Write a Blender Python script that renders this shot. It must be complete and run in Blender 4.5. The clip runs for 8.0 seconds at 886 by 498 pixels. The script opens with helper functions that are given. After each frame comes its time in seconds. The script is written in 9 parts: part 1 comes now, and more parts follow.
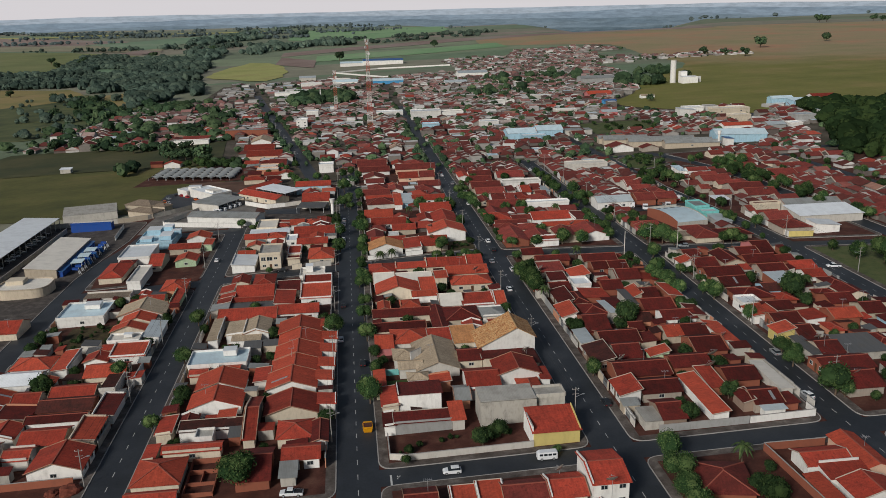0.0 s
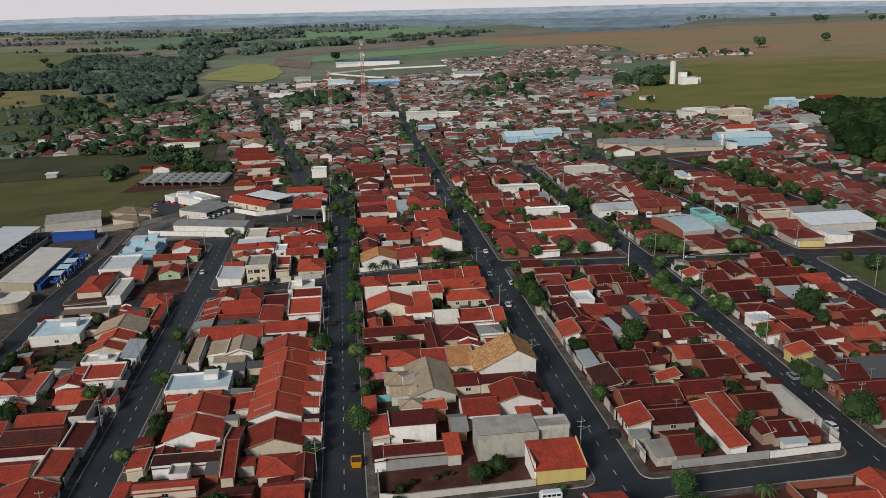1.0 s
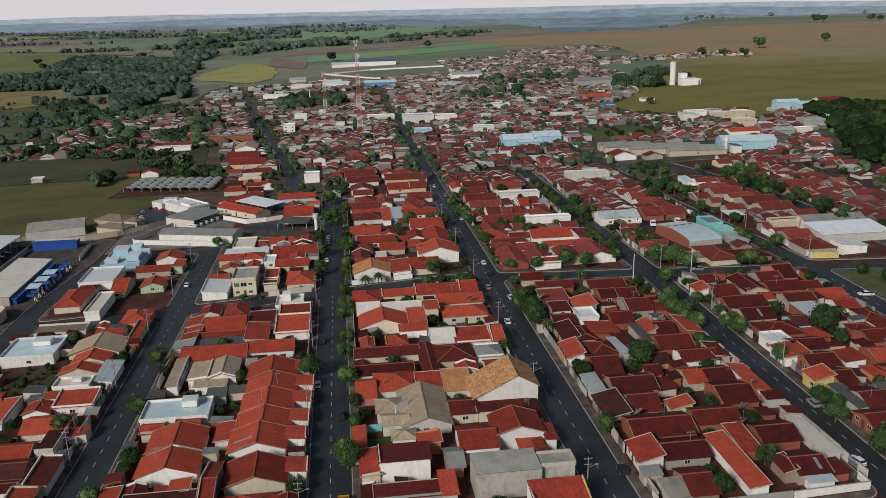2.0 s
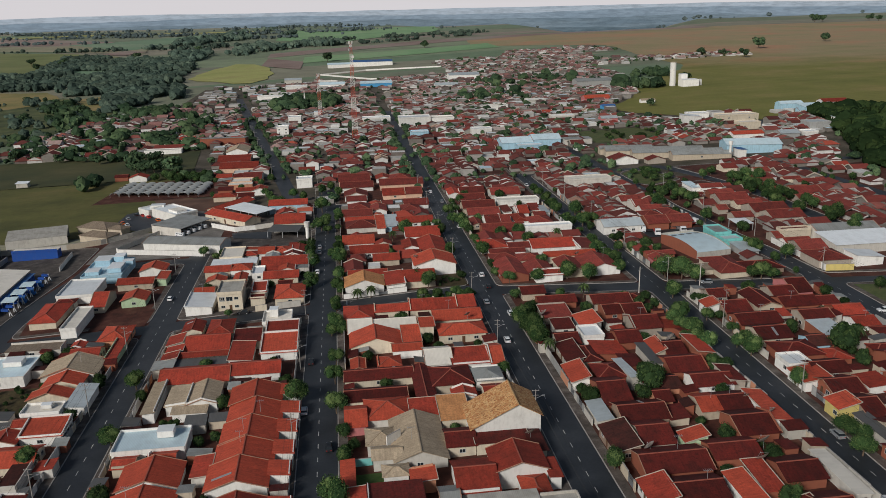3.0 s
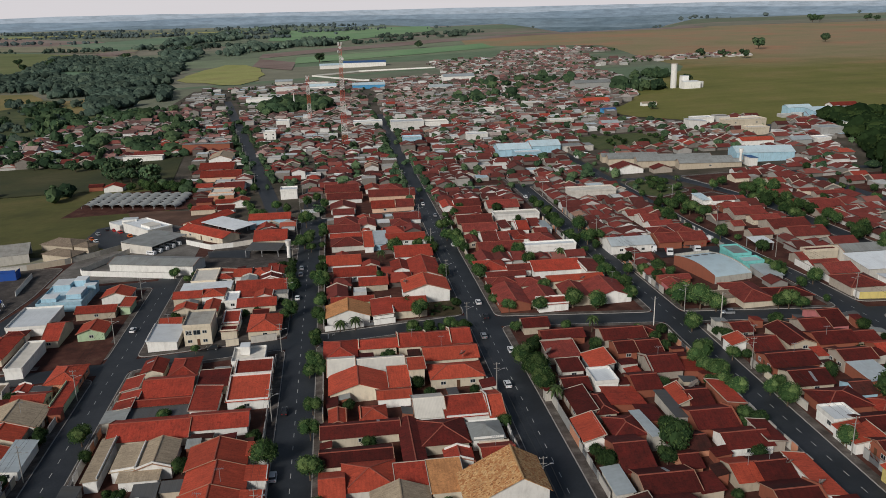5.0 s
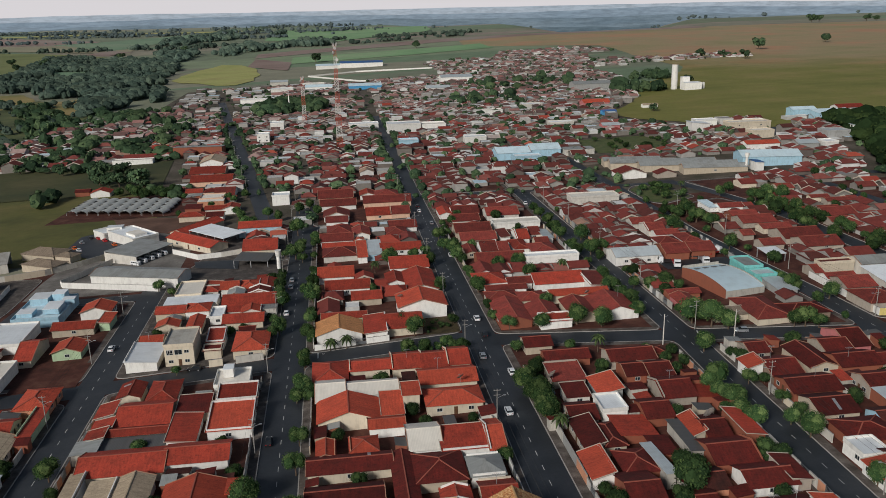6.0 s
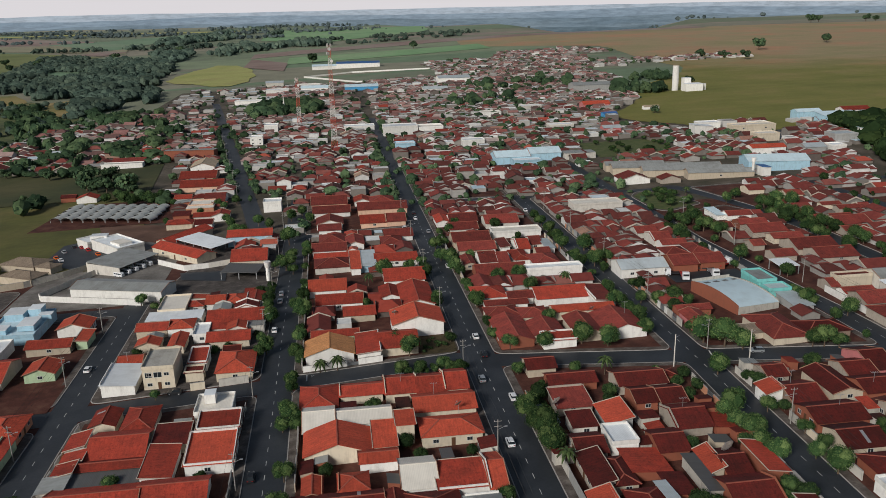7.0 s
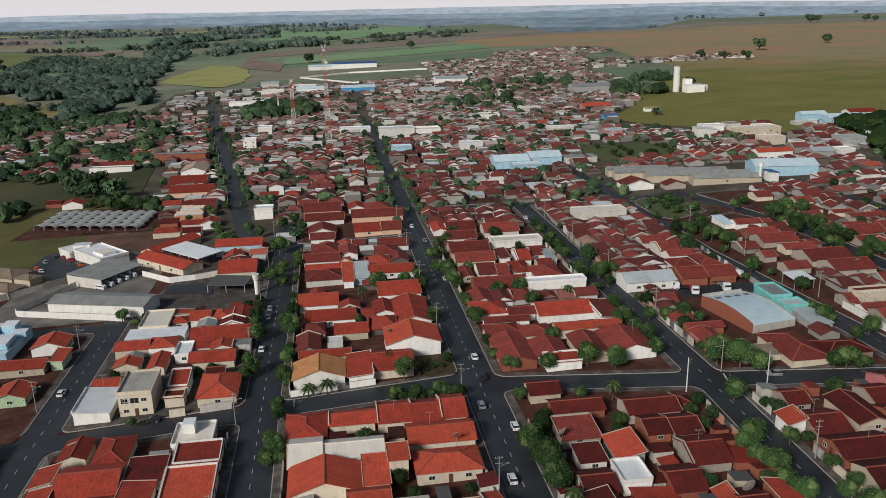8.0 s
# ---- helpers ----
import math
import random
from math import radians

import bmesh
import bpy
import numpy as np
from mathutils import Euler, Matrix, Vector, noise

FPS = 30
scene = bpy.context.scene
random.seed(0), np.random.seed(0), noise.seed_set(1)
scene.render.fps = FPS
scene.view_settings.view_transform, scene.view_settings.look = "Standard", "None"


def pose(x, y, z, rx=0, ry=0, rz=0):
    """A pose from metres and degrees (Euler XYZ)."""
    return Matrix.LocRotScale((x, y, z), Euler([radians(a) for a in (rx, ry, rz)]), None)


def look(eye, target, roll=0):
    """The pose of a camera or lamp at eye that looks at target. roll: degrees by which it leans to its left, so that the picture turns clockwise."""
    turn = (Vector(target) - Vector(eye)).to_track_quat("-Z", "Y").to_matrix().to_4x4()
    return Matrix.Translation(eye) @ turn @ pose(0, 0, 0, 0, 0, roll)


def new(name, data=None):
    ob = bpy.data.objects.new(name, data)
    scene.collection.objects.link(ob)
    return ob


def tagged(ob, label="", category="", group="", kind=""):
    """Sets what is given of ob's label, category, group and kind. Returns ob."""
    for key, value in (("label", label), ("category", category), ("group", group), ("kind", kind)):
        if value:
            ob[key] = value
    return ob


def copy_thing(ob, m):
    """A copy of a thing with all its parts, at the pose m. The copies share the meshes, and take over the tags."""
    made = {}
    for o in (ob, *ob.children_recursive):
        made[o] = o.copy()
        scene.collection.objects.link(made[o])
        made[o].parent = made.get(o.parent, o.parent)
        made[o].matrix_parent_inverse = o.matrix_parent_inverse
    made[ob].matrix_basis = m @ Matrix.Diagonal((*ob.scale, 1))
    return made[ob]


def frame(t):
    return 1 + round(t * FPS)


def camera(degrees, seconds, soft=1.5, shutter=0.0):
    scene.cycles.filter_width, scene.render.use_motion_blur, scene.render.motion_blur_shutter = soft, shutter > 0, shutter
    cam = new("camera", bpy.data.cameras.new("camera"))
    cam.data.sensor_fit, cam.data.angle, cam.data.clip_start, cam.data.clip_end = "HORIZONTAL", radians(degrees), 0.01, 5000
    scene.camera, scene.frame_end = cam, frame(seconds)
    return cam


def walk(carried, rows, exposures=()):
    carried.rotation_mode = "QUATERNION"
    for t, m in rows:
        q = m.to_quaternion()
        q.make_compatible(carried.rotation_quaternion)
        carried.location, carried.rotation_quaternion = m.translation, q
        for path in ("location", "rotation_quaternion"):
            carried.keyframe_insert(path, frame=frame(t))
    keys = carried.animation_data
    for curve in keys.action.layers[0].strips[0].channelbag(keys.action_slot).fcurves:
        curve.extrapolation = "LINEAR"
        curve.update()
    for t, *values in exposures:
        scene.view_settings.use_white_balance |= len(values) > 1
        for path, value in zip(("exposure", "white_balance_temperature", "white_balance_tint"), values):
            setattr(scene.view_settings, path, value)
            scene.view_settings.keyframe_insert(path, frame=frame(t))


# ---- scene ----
cam = camera(57.0, 8.0, 0.6)
PATH = [
    (0, (0.00, 0.00, 95.00), (10.77, 95.20, 66.34), -1.29),
    (1, (2.37, 14.74, 95.15), (13.48, 109.90, 66.47), -1.29),
    (2, (4.72, 29.44, 95.21), (16.15, 124.55, 66.51), -1.29),
    (3, (7.05, 44.11, 95.20), (18.80, 139.17, 66.47), -1.28),
    (4, (9.38, 58.75, 95.15), (21.43, 153.76, 66.39), -1.27),
    (5, (11.70, 73.37, 95.07), (24.05, 168.34, 66.30), -1.25),
    (6, (14.03, 87.98, 95.01), (26.66, 182.91, 66.21), -1.22),
    (7, (16.37, 102.59, 94.97), (29.27, 197.47, 66.16), -1.20),
    (8, (18.71, 117.21, 95.00), (31.88, 212.05, 66.16), -1.16),
]
walk(cam, [(t, look(eye, target, roll)) for t, eye, target, roll in PATH], [(0, -0.06), (4, -0.05), (6, -0.02), (8, 0.08)])

# ---- light: a dim, hazy evening sky ----
SUN_EL, SUN_AZ = radians(29), radians(220)
world = bpy.data.worlds.new("sky")
scene.world = world
world.use_nodes = True
wn = world.node_tree.nodes
sky = wn.new("ShaderNodeTexSky")
sky.sky_type = "NISHITA"
sky.sun_disc = False
sky.sun_elevation, sky.sun_rotation = SUN_EL, SUN_AZ
sky.air_density, sky.dust_density, sky.ozone_density = 1.2, 1.6, 1.0
world.node_tree.links.new(sky.outputs[0], wn["Background"].inputs[0])
wn["Background"].inputs[1].default_value = 0.046
sun = new("sun", bpy.data.lights.new("sun", "SUN"))
sun.data.energy, sun.data.angle, sun.data.color = 2.8, radians(14), (1.0, 0.975, 0.925)
way = Vector((math.sin(SUN_AZ) * math.cos(SUN_EL), math.cos(SUN_AZ) * math.cos(SUN_EL), math.sin(SUN_EL)))
sun.matrix_world = Matrix.Translation((0, 0, 400)) @ (-way).to_track_quat("-Z", "Y").to_matrix().to_4x4()

# ---- materials ----
class Mat:
    """A small builder for procedural node materials."""

    def __init__(self, name, rough=0.8, metal=0.0):
        self.m = bpy.data.materials.new(name)
        self.m.use_nodes = True
        self.t = self.m.node_tree
        self.b = self.t.nodes["Principled BSDF"]
        self.b.inputs["Roughness"].default_value = rough
        self.b.inputs["Metallic"].default_value = metal
        self.b.inputs["Specular IOR Level"].default_value = 0.25
        self.co = {}

    def node(self, kind):
        return self.t.nodes.new(kind)

    def wave(self, scale):
        n = self.node("ShaderNodeTexWave")
        n.wave_type, n.bands_direction = "BANDS", "X"
        n.inputs["Scale"].default_value = scale
        self.link(self.coords("UV"), n.inputs["Vector"])
        return n.outputs["Fac"]

    def link(self, a, b):
        self.t.links.new(a, b)

    def coords(self, kind="Position"):
        if kind not in self.co:
            if kind == "Position":
                self.co[kind] = self.node("ShaderNodeNewGeometry").outputs["Position"]
            else:
                self.co[kind] = self.node("ShaderNodeTexCoord").outputs[kind]
        return self.co[kind]

    def noise(self, scale, detail=4, rough=0.55, coords="Position", stretch=None):
        n = self.node("ShaderNodeTexNoise")
        n.inputs["Scale"].default_value = scale
        n.inputs["Detail"].default_value = detail
        n.inputs["Roughness"].default_value = rough
        src = self.coords(coords)
        if stretch:
            mp = self.node("ShaderNodeMapping")
            mp.inputs["Scale"].default_value = stretch
            self.link(src, mp.inputs[0])
            src = mp.outputs[0]
        self.link(src, n.inputs["Vector"])
        return n.outputs["Fac"]

    def ramp(self, fac, stops):
        r = self.node("ShaderNodeValToRGB")
        els = r.color_ramp.elements
        while len(els) < len(stops):
            els.new(0.5)
        for e, (p, c) in zip(els, stops):
            e.position = p
            e.color = (*c, 1) if len(c) == 3 else c
        self.link(fac, r.inputs[0])
        return r.outputs[0]

    def mix(self, fac, a, b, mode="MIX"):
        n = self.node("ShaderNodeMix")
        n.data_type, n.blend_type = "RGBA", mode
        for v, i in ((fac, 0), (a, 6), (b, 7)):
            if isinstance(v, bpy.types.NodeSocket):
                self.link(v, n.inputs[i])
            else:
                n.inputs[i].default_value = (*v, 1) if i else v
        return n.outputs[2]

    def random(self):
        return self.node("ShaderNodeObjectInfo").outputs["Random"]

    def island(self):
        return self.node("ShaderNodeNewGeometry").outputs["Random Per Island"]

    def shade(self, col, fac_out, low, high):
        """Multiply a colour by a grey between low and high that follows fac_out."""
        g = self.ramp(fac_out, [(0.0, (low,) * 3), (1.0, (high,) * 3)])
        return self.mix(1.0, col, g, "MULTIPLY")

    def color(self, c):
        self.link(c, self.b.inputs["Base Color"])

    def bump(self, h, strength=0.4, dist=0.05):
        n = self.node("ShaderNodeBump")
        n.inputs["Strength"].default_value, n.inputs["Distance"].default_value = strength, dist
        self.link(h, n.inputs["Height"])
        self.link(n.outputs[0], self.b.inputs["Normal"])
        return self


def dark(c, f):
    return tuple(v * f for v in c)


def tile_mat(name, base, stain, stain_amount=0.5, vary=0.35):
    """Clay roof tiles: channels run down the slope (UV in metres: u along the eave, v up the slope)."""
    m = Mat(name, 0.85)
    streak = m.noise(1.0, 3, 0.6, "UV", (2.2, 0.25, 1.0))
    patch = m.noise(0.35, 4, 0.6)
    fine = m.noise(6.0, 3, 0.7)
    c = m.mix(m.ramp(patch, [(0.35, (0, 0, 0)), (0.72, (stain_amount,) * 3)]), base, stain)
    c = m.shade(c, streak, 0.55, 1.42)
    c = m.shade(c, fine, 0.66, 1.34)
    c = m.shade(c, m.noise(2.4, 3, 0.7), 0.7, 1.28)
    c = m.mix(m.ramp(m.noise(1.6, 5, 0.7), [(0.52, (0, 0, 0)), (0.66, (stain_amount * 0.8,) * 3)]), c, dark(stain, 0.6))
    c = m.shade(c, m.random(), 1 - vary, 1 + vary)
    wave = m.wave(1.45)
    c = m.shade(c, wave, 0.9, 1.06)
    m.color(c)
    m.bump(wave, 0.2, 0.05)
    return m.m


def sheet_mat(name, base, rough=0.55, metal=0.0, dirt=(0.12, 0.10, 0.08), amount=0.55):
    """Fibre-cement or metal roof sheets with rain streaks."""
    m = Mat(name, rough, metal)
    streak = m.noise(1.0, 4, 0.6, "UV", (1.2, 0.12, 1.0))
    patch = m.noise(0.25, 4, 0.6)
    c = m.mix(m.ramp(patch, [(0.45, (0, 0, 0)), (0.8, (amount,) * 3)]), base, dirt)
    c = m.shade(c, streak, 1 - 0.5 * amount, 1 + 0.35 * amount)
    c = m.shade(c, m.random(), 0.85, 1.1)
    wave = m.wave(0.9)
    c = m.shade(c, wave, 0.95, 1.03)
    m.color(c)
    m.bump(wave, 0.15, 0.05)
    return m.m


def plaster_mat(name, base, dirt=(0.13, 0.095, 0.075), amount=0.42, rough=0.85):
    """Painted render with soot streaks and damp stains."""
    m = Mat(name, rough)
    streak = m.noise(1.0, 5, 0.7, "Position", (0.9, 0.9, 0.3))
    blot = m.noise(0.45, 5, 0.6)
    c = m.mix(m.ramp(streak, [(0.48, (0, 0, 0)), (0.85, (amount,) * 3)]), base, dirt)
    c = m.mix(m.ramp(blot, [(0.52, (0, 0, 0)), (0.85, (amount * 0.7,) * 3)]), c, dark(dirt, 0.8))
    c = m.shade(c, m.random(), 0.82, 1.08)
    m.color(c)
    m.bump(m.noise(9.0, 3), 0.15, 0.02)
    return m.m


def ground_mat(name, a, b, c2, scale=0.15, fine=3.0, rough=0.95):
    m = Mat(name, rough)
    n1 = m.noise(scale, 6, 0.62)
    n2 = m.noise(fine, 4, 0.65)
    c = m.ramp(n1, [(0.3, a), (0.5, b), (0.72, c2)])
    c = m.shade(c, n2, 0.65, 1.35)
    m.color(c)
    m.bump(n2, 0.4, 0.06)
    return m.m


def plain_mat(name, base, rough=0.6, metal=0.0, vary=0.12, scale=2.0):
    m = Mat(name, rough, metal)
    n = m.noise(scale, 4, 0.6)
    c = m.shade(m.mix(0.0, base, base), n, 1 - vary, 1 + vary)
    m.color(c)
    return m.m


def leaf_mat(name, a, b, c2, soft=0.0):
    """Leaves; soft turns the shading towards the sky, as a deep mass of small leaves does."""
    m = Mat(name, 0.75)
    if soft:
        up = m.node("ShaderNodeVectorMath")
        up.operation = "ADD"
        up.inputs[1].default_value = (0, 0, soft)
        m.link(m.node("ShaderNodeNewGeometry").outputs["Normal"], up.inputs[0])
        unit = m.node("ShaderNodeVectorMath")
        unit.operation = "NORMALIZE"
        m.link(up.outputs[0], unit.inputs[0])
        m.link(unit.outputs[0], m.b.inputs["Normal"])
        m.b.inputs["Specular IOR Level"].default_value = 0.0
    c = m.ramp(m.island(), [(0.0, a), (0.55, b), (1.0, c2)])
    c = m.shade(c, m.random(), 0.75, 1.2)
    c = m.shade(c, m.noise(0.5, 3), 0.7, 1.3)
    c = m.shade(c, m.ramp(m.noise(0.014, 4, 0.6), [(0.35, (0, 0, 0)), (0.65, (1, 1, 1))]), 0.66, 1.26)
    m.color(c)
    return m.m


def patchwork_mat(name, a, b, c2):
    """Loose old tiles of many shades, one by one."""
    m = Mat(name, 0.85)
    vor = m.node("ShaderNodeTexVoronoi")
    vor.inputs["Scale"].default_value = 2.6
    m.link(m.coords("UV"), vor.inputs["Vector"])
    sep = m.node("ShaderNodeSeparateColor")
    m.link(vor.outputs["Color"], sep.inputs[0])
    c = m.ramp(sep.outputs[0], [(0.0, a), (0.45, b), (0.8, c2), (1.0, dark(a, 0.6))])
    c = m.mix(m.ramp(m.noise(0.5, 4, 0.6), [(0.4, (0, 0, 0)), (0.7, (0.45,) * 3)]), c, dark(a, 0.75))
    c = m.shade(c, m.noise(5.0, 3), 0.75, 1.25)
    wave = m.wave(1.45)
    m.color(m.shade(c, wave, 0.8, 1.12))
    m.bump(wave, 0.35, 0.05)
    return m.m


ROOFS = {
    "red": tile_mat("clay_tile_red", (0.395, 0.053, 0.031), (0.19, 0.036, 0.023), 0.75),
    "clay": tile_mat("clay_tile_brown_red", (0.25, 0.046, 0.035), (0.12, 0.029, 0.023), 0.75),
    "bright": tile_mat("clay_tile_new", (0.50, 0.080, 0.042), (0.30, 0.054, 0.032), 0.65, 0.2),
    "dark": tile_mat("clay_tile_weathered", (0.126, 0.0160, 0.012), (0.050, 0.012, 0.0095), 0.78),
    "old": tile_mat("clay_tile_sooty", (0.092, 0.024, 0.018), (0.034, 0.016, 0.013), 0.9, 0.3),
    "orange": patchwork_mat("patchwork_clay_tile", (0.42, 0.16, 0.06), (0.60, 0.33, 0.14), (0.68, 0.45, 0.22)),
    "amber": tile_mat("clay_tile_amber", (0.62, 0.29, 0.12), (0.42, 0.19, 0.08), 0.7, 0.1),
    "beige": tile_mat("concrete_tile_beige", (0.47, 0.37, 0.26), (0.31, 0.24, 0.17), 0.6, 0.12),
    "brown": tile_mat("concrete_tile_brown", (0.29, 0.225, 0.165), (0.17, 0.13, 0.10), 0.7, 0.15),
    "grey": sheet_mat("fibre_cement_sheet", (0.31, 0.32, 0.31)),
    "darkgrey": sheet_mat("old_fibre_cement_sheet", (0.11, 0.11, 0.11)),
    "white": sheet_mat("white_metal_sheet", (0.80, 0.83, 0.85), 0.45, 0.0, amount=0.22),
    "steel": sheet_mat("zinc_sheet", (0.50, 0.55, 0.57), 0.45, 0.1, amount=0.35),
    "paleblue": sheet_mat("pale_blue_sheet", (0.60, 0.74, 0.80), 0.5, amount=0.25),
    "blue": sheet_mat("blue_sheet", (0.04, 0.14, 0.36), 0.5),
    "cream": sheet_mat("cream_slab", (0.76, 0.71, 0.63), 0.8, amount=0.25),
    "slab": sheet_mat("concrete_slab", (0.42, 0.40, 0.36), 0.9),
}
WALLS = {
    "white": plaster_mat("white_render", (0.81, 0.79, 0.75), amount=0.36),
    "offwhite": plaster_mat("off_white_render", (0.62, 0.585, 0.53)),
    "cream": plaster_mat("cream_render", (0.66, 0.575, 0.45)),
    "beige": plaster_mat("beige_render", (0.52, 0.44, 0.34)),
    "yellow": plaster_mat("yellow_render", (0.68, 0.55, 0.20), amount=0.3),
    "umber": plaster_mat("umber_render", (0.30, 0.215, 0.165)),
    "taupe": plaster_mat("taupe_render", (0.40, 0.345, 0.29)),
    "peach": plaster_mat("peach_render", (0.66, 0.43, 0.31)),
    "crimson": plaster_mat("crimson_render", (0.30, 0.045, 0.07)),
    "pink": plaster_mat("pink_render", (0.58, 0.20, 0.20)),
    "lilac": plaster_mat("lilac_render", (0.58, 0.26, 0.62)),
    "green": plaster_mat("pale_green_render", (0.45, 0.58, 0.38)),
    "teal": plaster_mat("teal_render", (0.18, 0.52, 0.50)),
    "blue": plaster_mat("pale_blue_render", (0.36, 0.55, 0.66)),
    "deepblue": plaster_mat("blue_render", (0.07, 0.30, 0.55)),
    "royal": plaster_mat("royal_blue_render", (0.02, 0.085, 0.36), amount=0.3),
    "salmon": plaster_mat("salmon_render", (0.60, 0.28, 0.17)),
    "brick": plaster_mat("bare_brick", (0.30, 0.10, 0.06), (0.14, 0.07, 0.05)),
    "concrete": plaster_mat("bare_concrete", (0.48, 0.45, 0.40), (0.10, 0.09, 0.08), 0.7),
    "grey": plaster_mat("grey_render", (0.36, 0.36, 0.35)),
}
ASPHALT = ground_mat("asphalt", (0.018, 0.0205, 0.024), (0.026, 0.0295, 0.035), (0.042, 0.046, 0.052), 0.09, 1.5, 0.6)
ASPHALT.node_tree.nodes["Principled BSDF"].inputs["Specular IOR Level"].default_value = 0.5
PAVING = ground_mat("concrete_paving", (0.055, 0.044, 0.038), (0.10, 0.083, 0.073), (0.20, 0.175, 0.155), 0.3, 2.5)
EARTH = ground_mat("red_earth", (0.042, 0.016, 0.012), (0.078, 0.027, 0.019), (0.125, 0.056, 0.039), 0.2, 2.0)
YARD = ground_mat("yard_concrete", (0.045, 0.038, 0.035), (0.075, 0.064, 0.058), (0.14, 0.12, 0.105), 0.35, 2.5)
GRASS = ground_mat("yard_grass", (0.030, 0.060, 0.016), (0.045, 0.085, 0.022), (0.065, 0.095, 0.03), 0.4, 4.0)
SCRUB = ground_mat("dry_scrub", (0.030, 0.026, 0.012), (0.060, 0.045, 0.022), (0.085, 0.070, 0.030), 0.5, 2.0)
LAWN = ground_mat("lawn", (0.055, 0.076, 0.028), (0.085, 0.105, 0.038), (0.12, 0.115, 0.052), 0.25, 3.0)
PALE_YARD = ground_mat("pale_concrete_yard", (0.10, 0.09, 0.08), (0.17, 0.155, 0.14), (0.26, 0.24, 0.215), 0.12, 1.2)
TOWN_SOIL = ground_mat("trodden_town_soil", (0.045, 0.045, 0.028), (0.085, 0.07, 0.052), (0.15, 0.125, 0.10), 0.06, 0.6)
KERB = plain_mat("kerb_stone", (0.34, 0.32, 0.30), 0.9, vary=0.3, scale=1.0)
PAINT = plain_mat("road_paint", (0.50, 0.50, 0.48), 0.8, vary=0.45, scale=1.5)
RIDGE = plain_mat("mortared_ridge_tile", (0.30, 0.085, 0.058), 0.85, vary=0.4, scale=0.7)
TRIM = plain_mat("white_trim", (0.47, 0.41, 0.34), 0.8, vary=0.4, scale=0.6)
MORTAR = plain_mat("mortared_verge", (0.36, 0.20, 0.135), 0.85, vary=0.45, scale=0.6)
GLASS = plain_mat("window_glass", (0.02, 0.025, 0.03), 0.08, vary=0.2)
FRAME = plain_mat("window_frame", (0.55, 0.55, 0.53), 0.5)
WOOD = plain_mat("brown_door", (0.11, 0.055, 0.03), 0.6, vary=0.3)
GATE = plain_mat("grey_metal_gate", (0.22, 0.23, 0.24), 0.5, 0.4, vary=0.2)
IRON = plain_mat("dark_iron", (0.05, 0.05, 0.055), 0.6, 0.6)
POLE = plain_mat("concrete_pole", (0.30, 0.285, 0.265), 0.9, vary=0.2)
WIRE = plain_mat("cable", (0.03, 0.03, 0.03), 0.7)
GALV = plain_mat("galvanised_steel", (0.45, 0.46, 0.47), 0.5, 0.6)
DISH = plain_mat("dish_mesh", (0.46, 0.39, 0.34), 0.6, 0.3, vary=0.25)
TANK = plain_mat("blue_tank", (0.05, 0.20, 0.48), 0.5)
RUBBER = plain_mat("tyre_rubber", (0.02, 0.02, 0.02), 0.8)
LAMP_R = plain_mat("red_lens", (0.35, 0.02, 0.02), 0.25)
LAMP_W = plain_mat("clear_lens", (0.6, 0.6, 0.58), 0.2)
BARK = plain_mat("bark", (0.12, 0.085, 0.06), 0.9, vary=0.35)
LEAF = leaf_mat("street_tree_leaves", (0.020, 0.046, 0.019), (0.048, 0.088, 0.031), (0.118, 0.165, 0.060), 0.4)
LEAF_DARK = leaf_mat("dark_leaves", (0.016, 0.031, 0.014), (0.030, 0.054, 0.021), (0.058, 0.088, 0.030), 0.2)
PALM = leaf_mat("palm_leaves", (0.03, 0.05, 0.015), (0.05, 0.085, 0.025), (0.09, 0.12, 0.04))

# ---- terrain ----
def smooth(a, b, v):
    v = min(1.0, max(0.0, (v - a) / (b - a)))
    return v * v * (3 - 2 * v)


def soft_limit(v, start, room):
    """v up to start, then bending over to start + room."""
    if v <= start:
        return v
    return start + room * (1 - math.exp(-(v - start) / room))


def gz(x, y):
    """Height of the ground: the town lies on a slope that falls to the brook and away from the eye."""
    sx = soft_limit(x, 500, 700) if x > 0 else -soft_limit(-x, 350, 350)
    z = 0.02957 * sx - 0.0161 * soft_limit(y, 950, 250) + 2.643
    r = math.hypot(x, y)
    if r > 1300:
        k = smooth(1300, 4300, r)
        z += smooth(1500, 3000, r) * (8 - z * 0.45) + 22 * smooth(2600, 5600, r)
        q = x / max(y, 1)
        crest = 2430 + 800 * smooth(1000, 1500, x) + 1000 * smooth(0.29, 0.20, q) + 1000 * smooth(0.2, -0.15, q)
        z -= 120 * smooth(0, 900, y - crest)
        z += k * (7 * noise.noise((x / 900, y / 900, 3.1)) + 4 * noise.noise((x / 350, y / 350, 8.2)))
    return z


# ---- mesh helpers ----
def part(name, bm, material, parent=None, label=""):
    """Link a bmesh as ONE mesh object, under a thing or a part if given."""
    me = bpy.data.meshes.new(name)
    bm.to_mesh(me)
    bm.free()
    me.materials.append(material)
    ob = new(name, me)
    if parent is not None:
        ob.parent = parent
    return tagged(ob, label)


def soup(name, verts, faces, material, parent=None, label=""):
    """Like part(), from computed arrays."""
    me = bpy.data.meshes.new(name)
    me.from_pydata(verts, [], faces)
    me.materials.append(material)
    ob = new(name, me)
    if parent is not None:
        ob.parent = parent
    return tagged(ob, label)


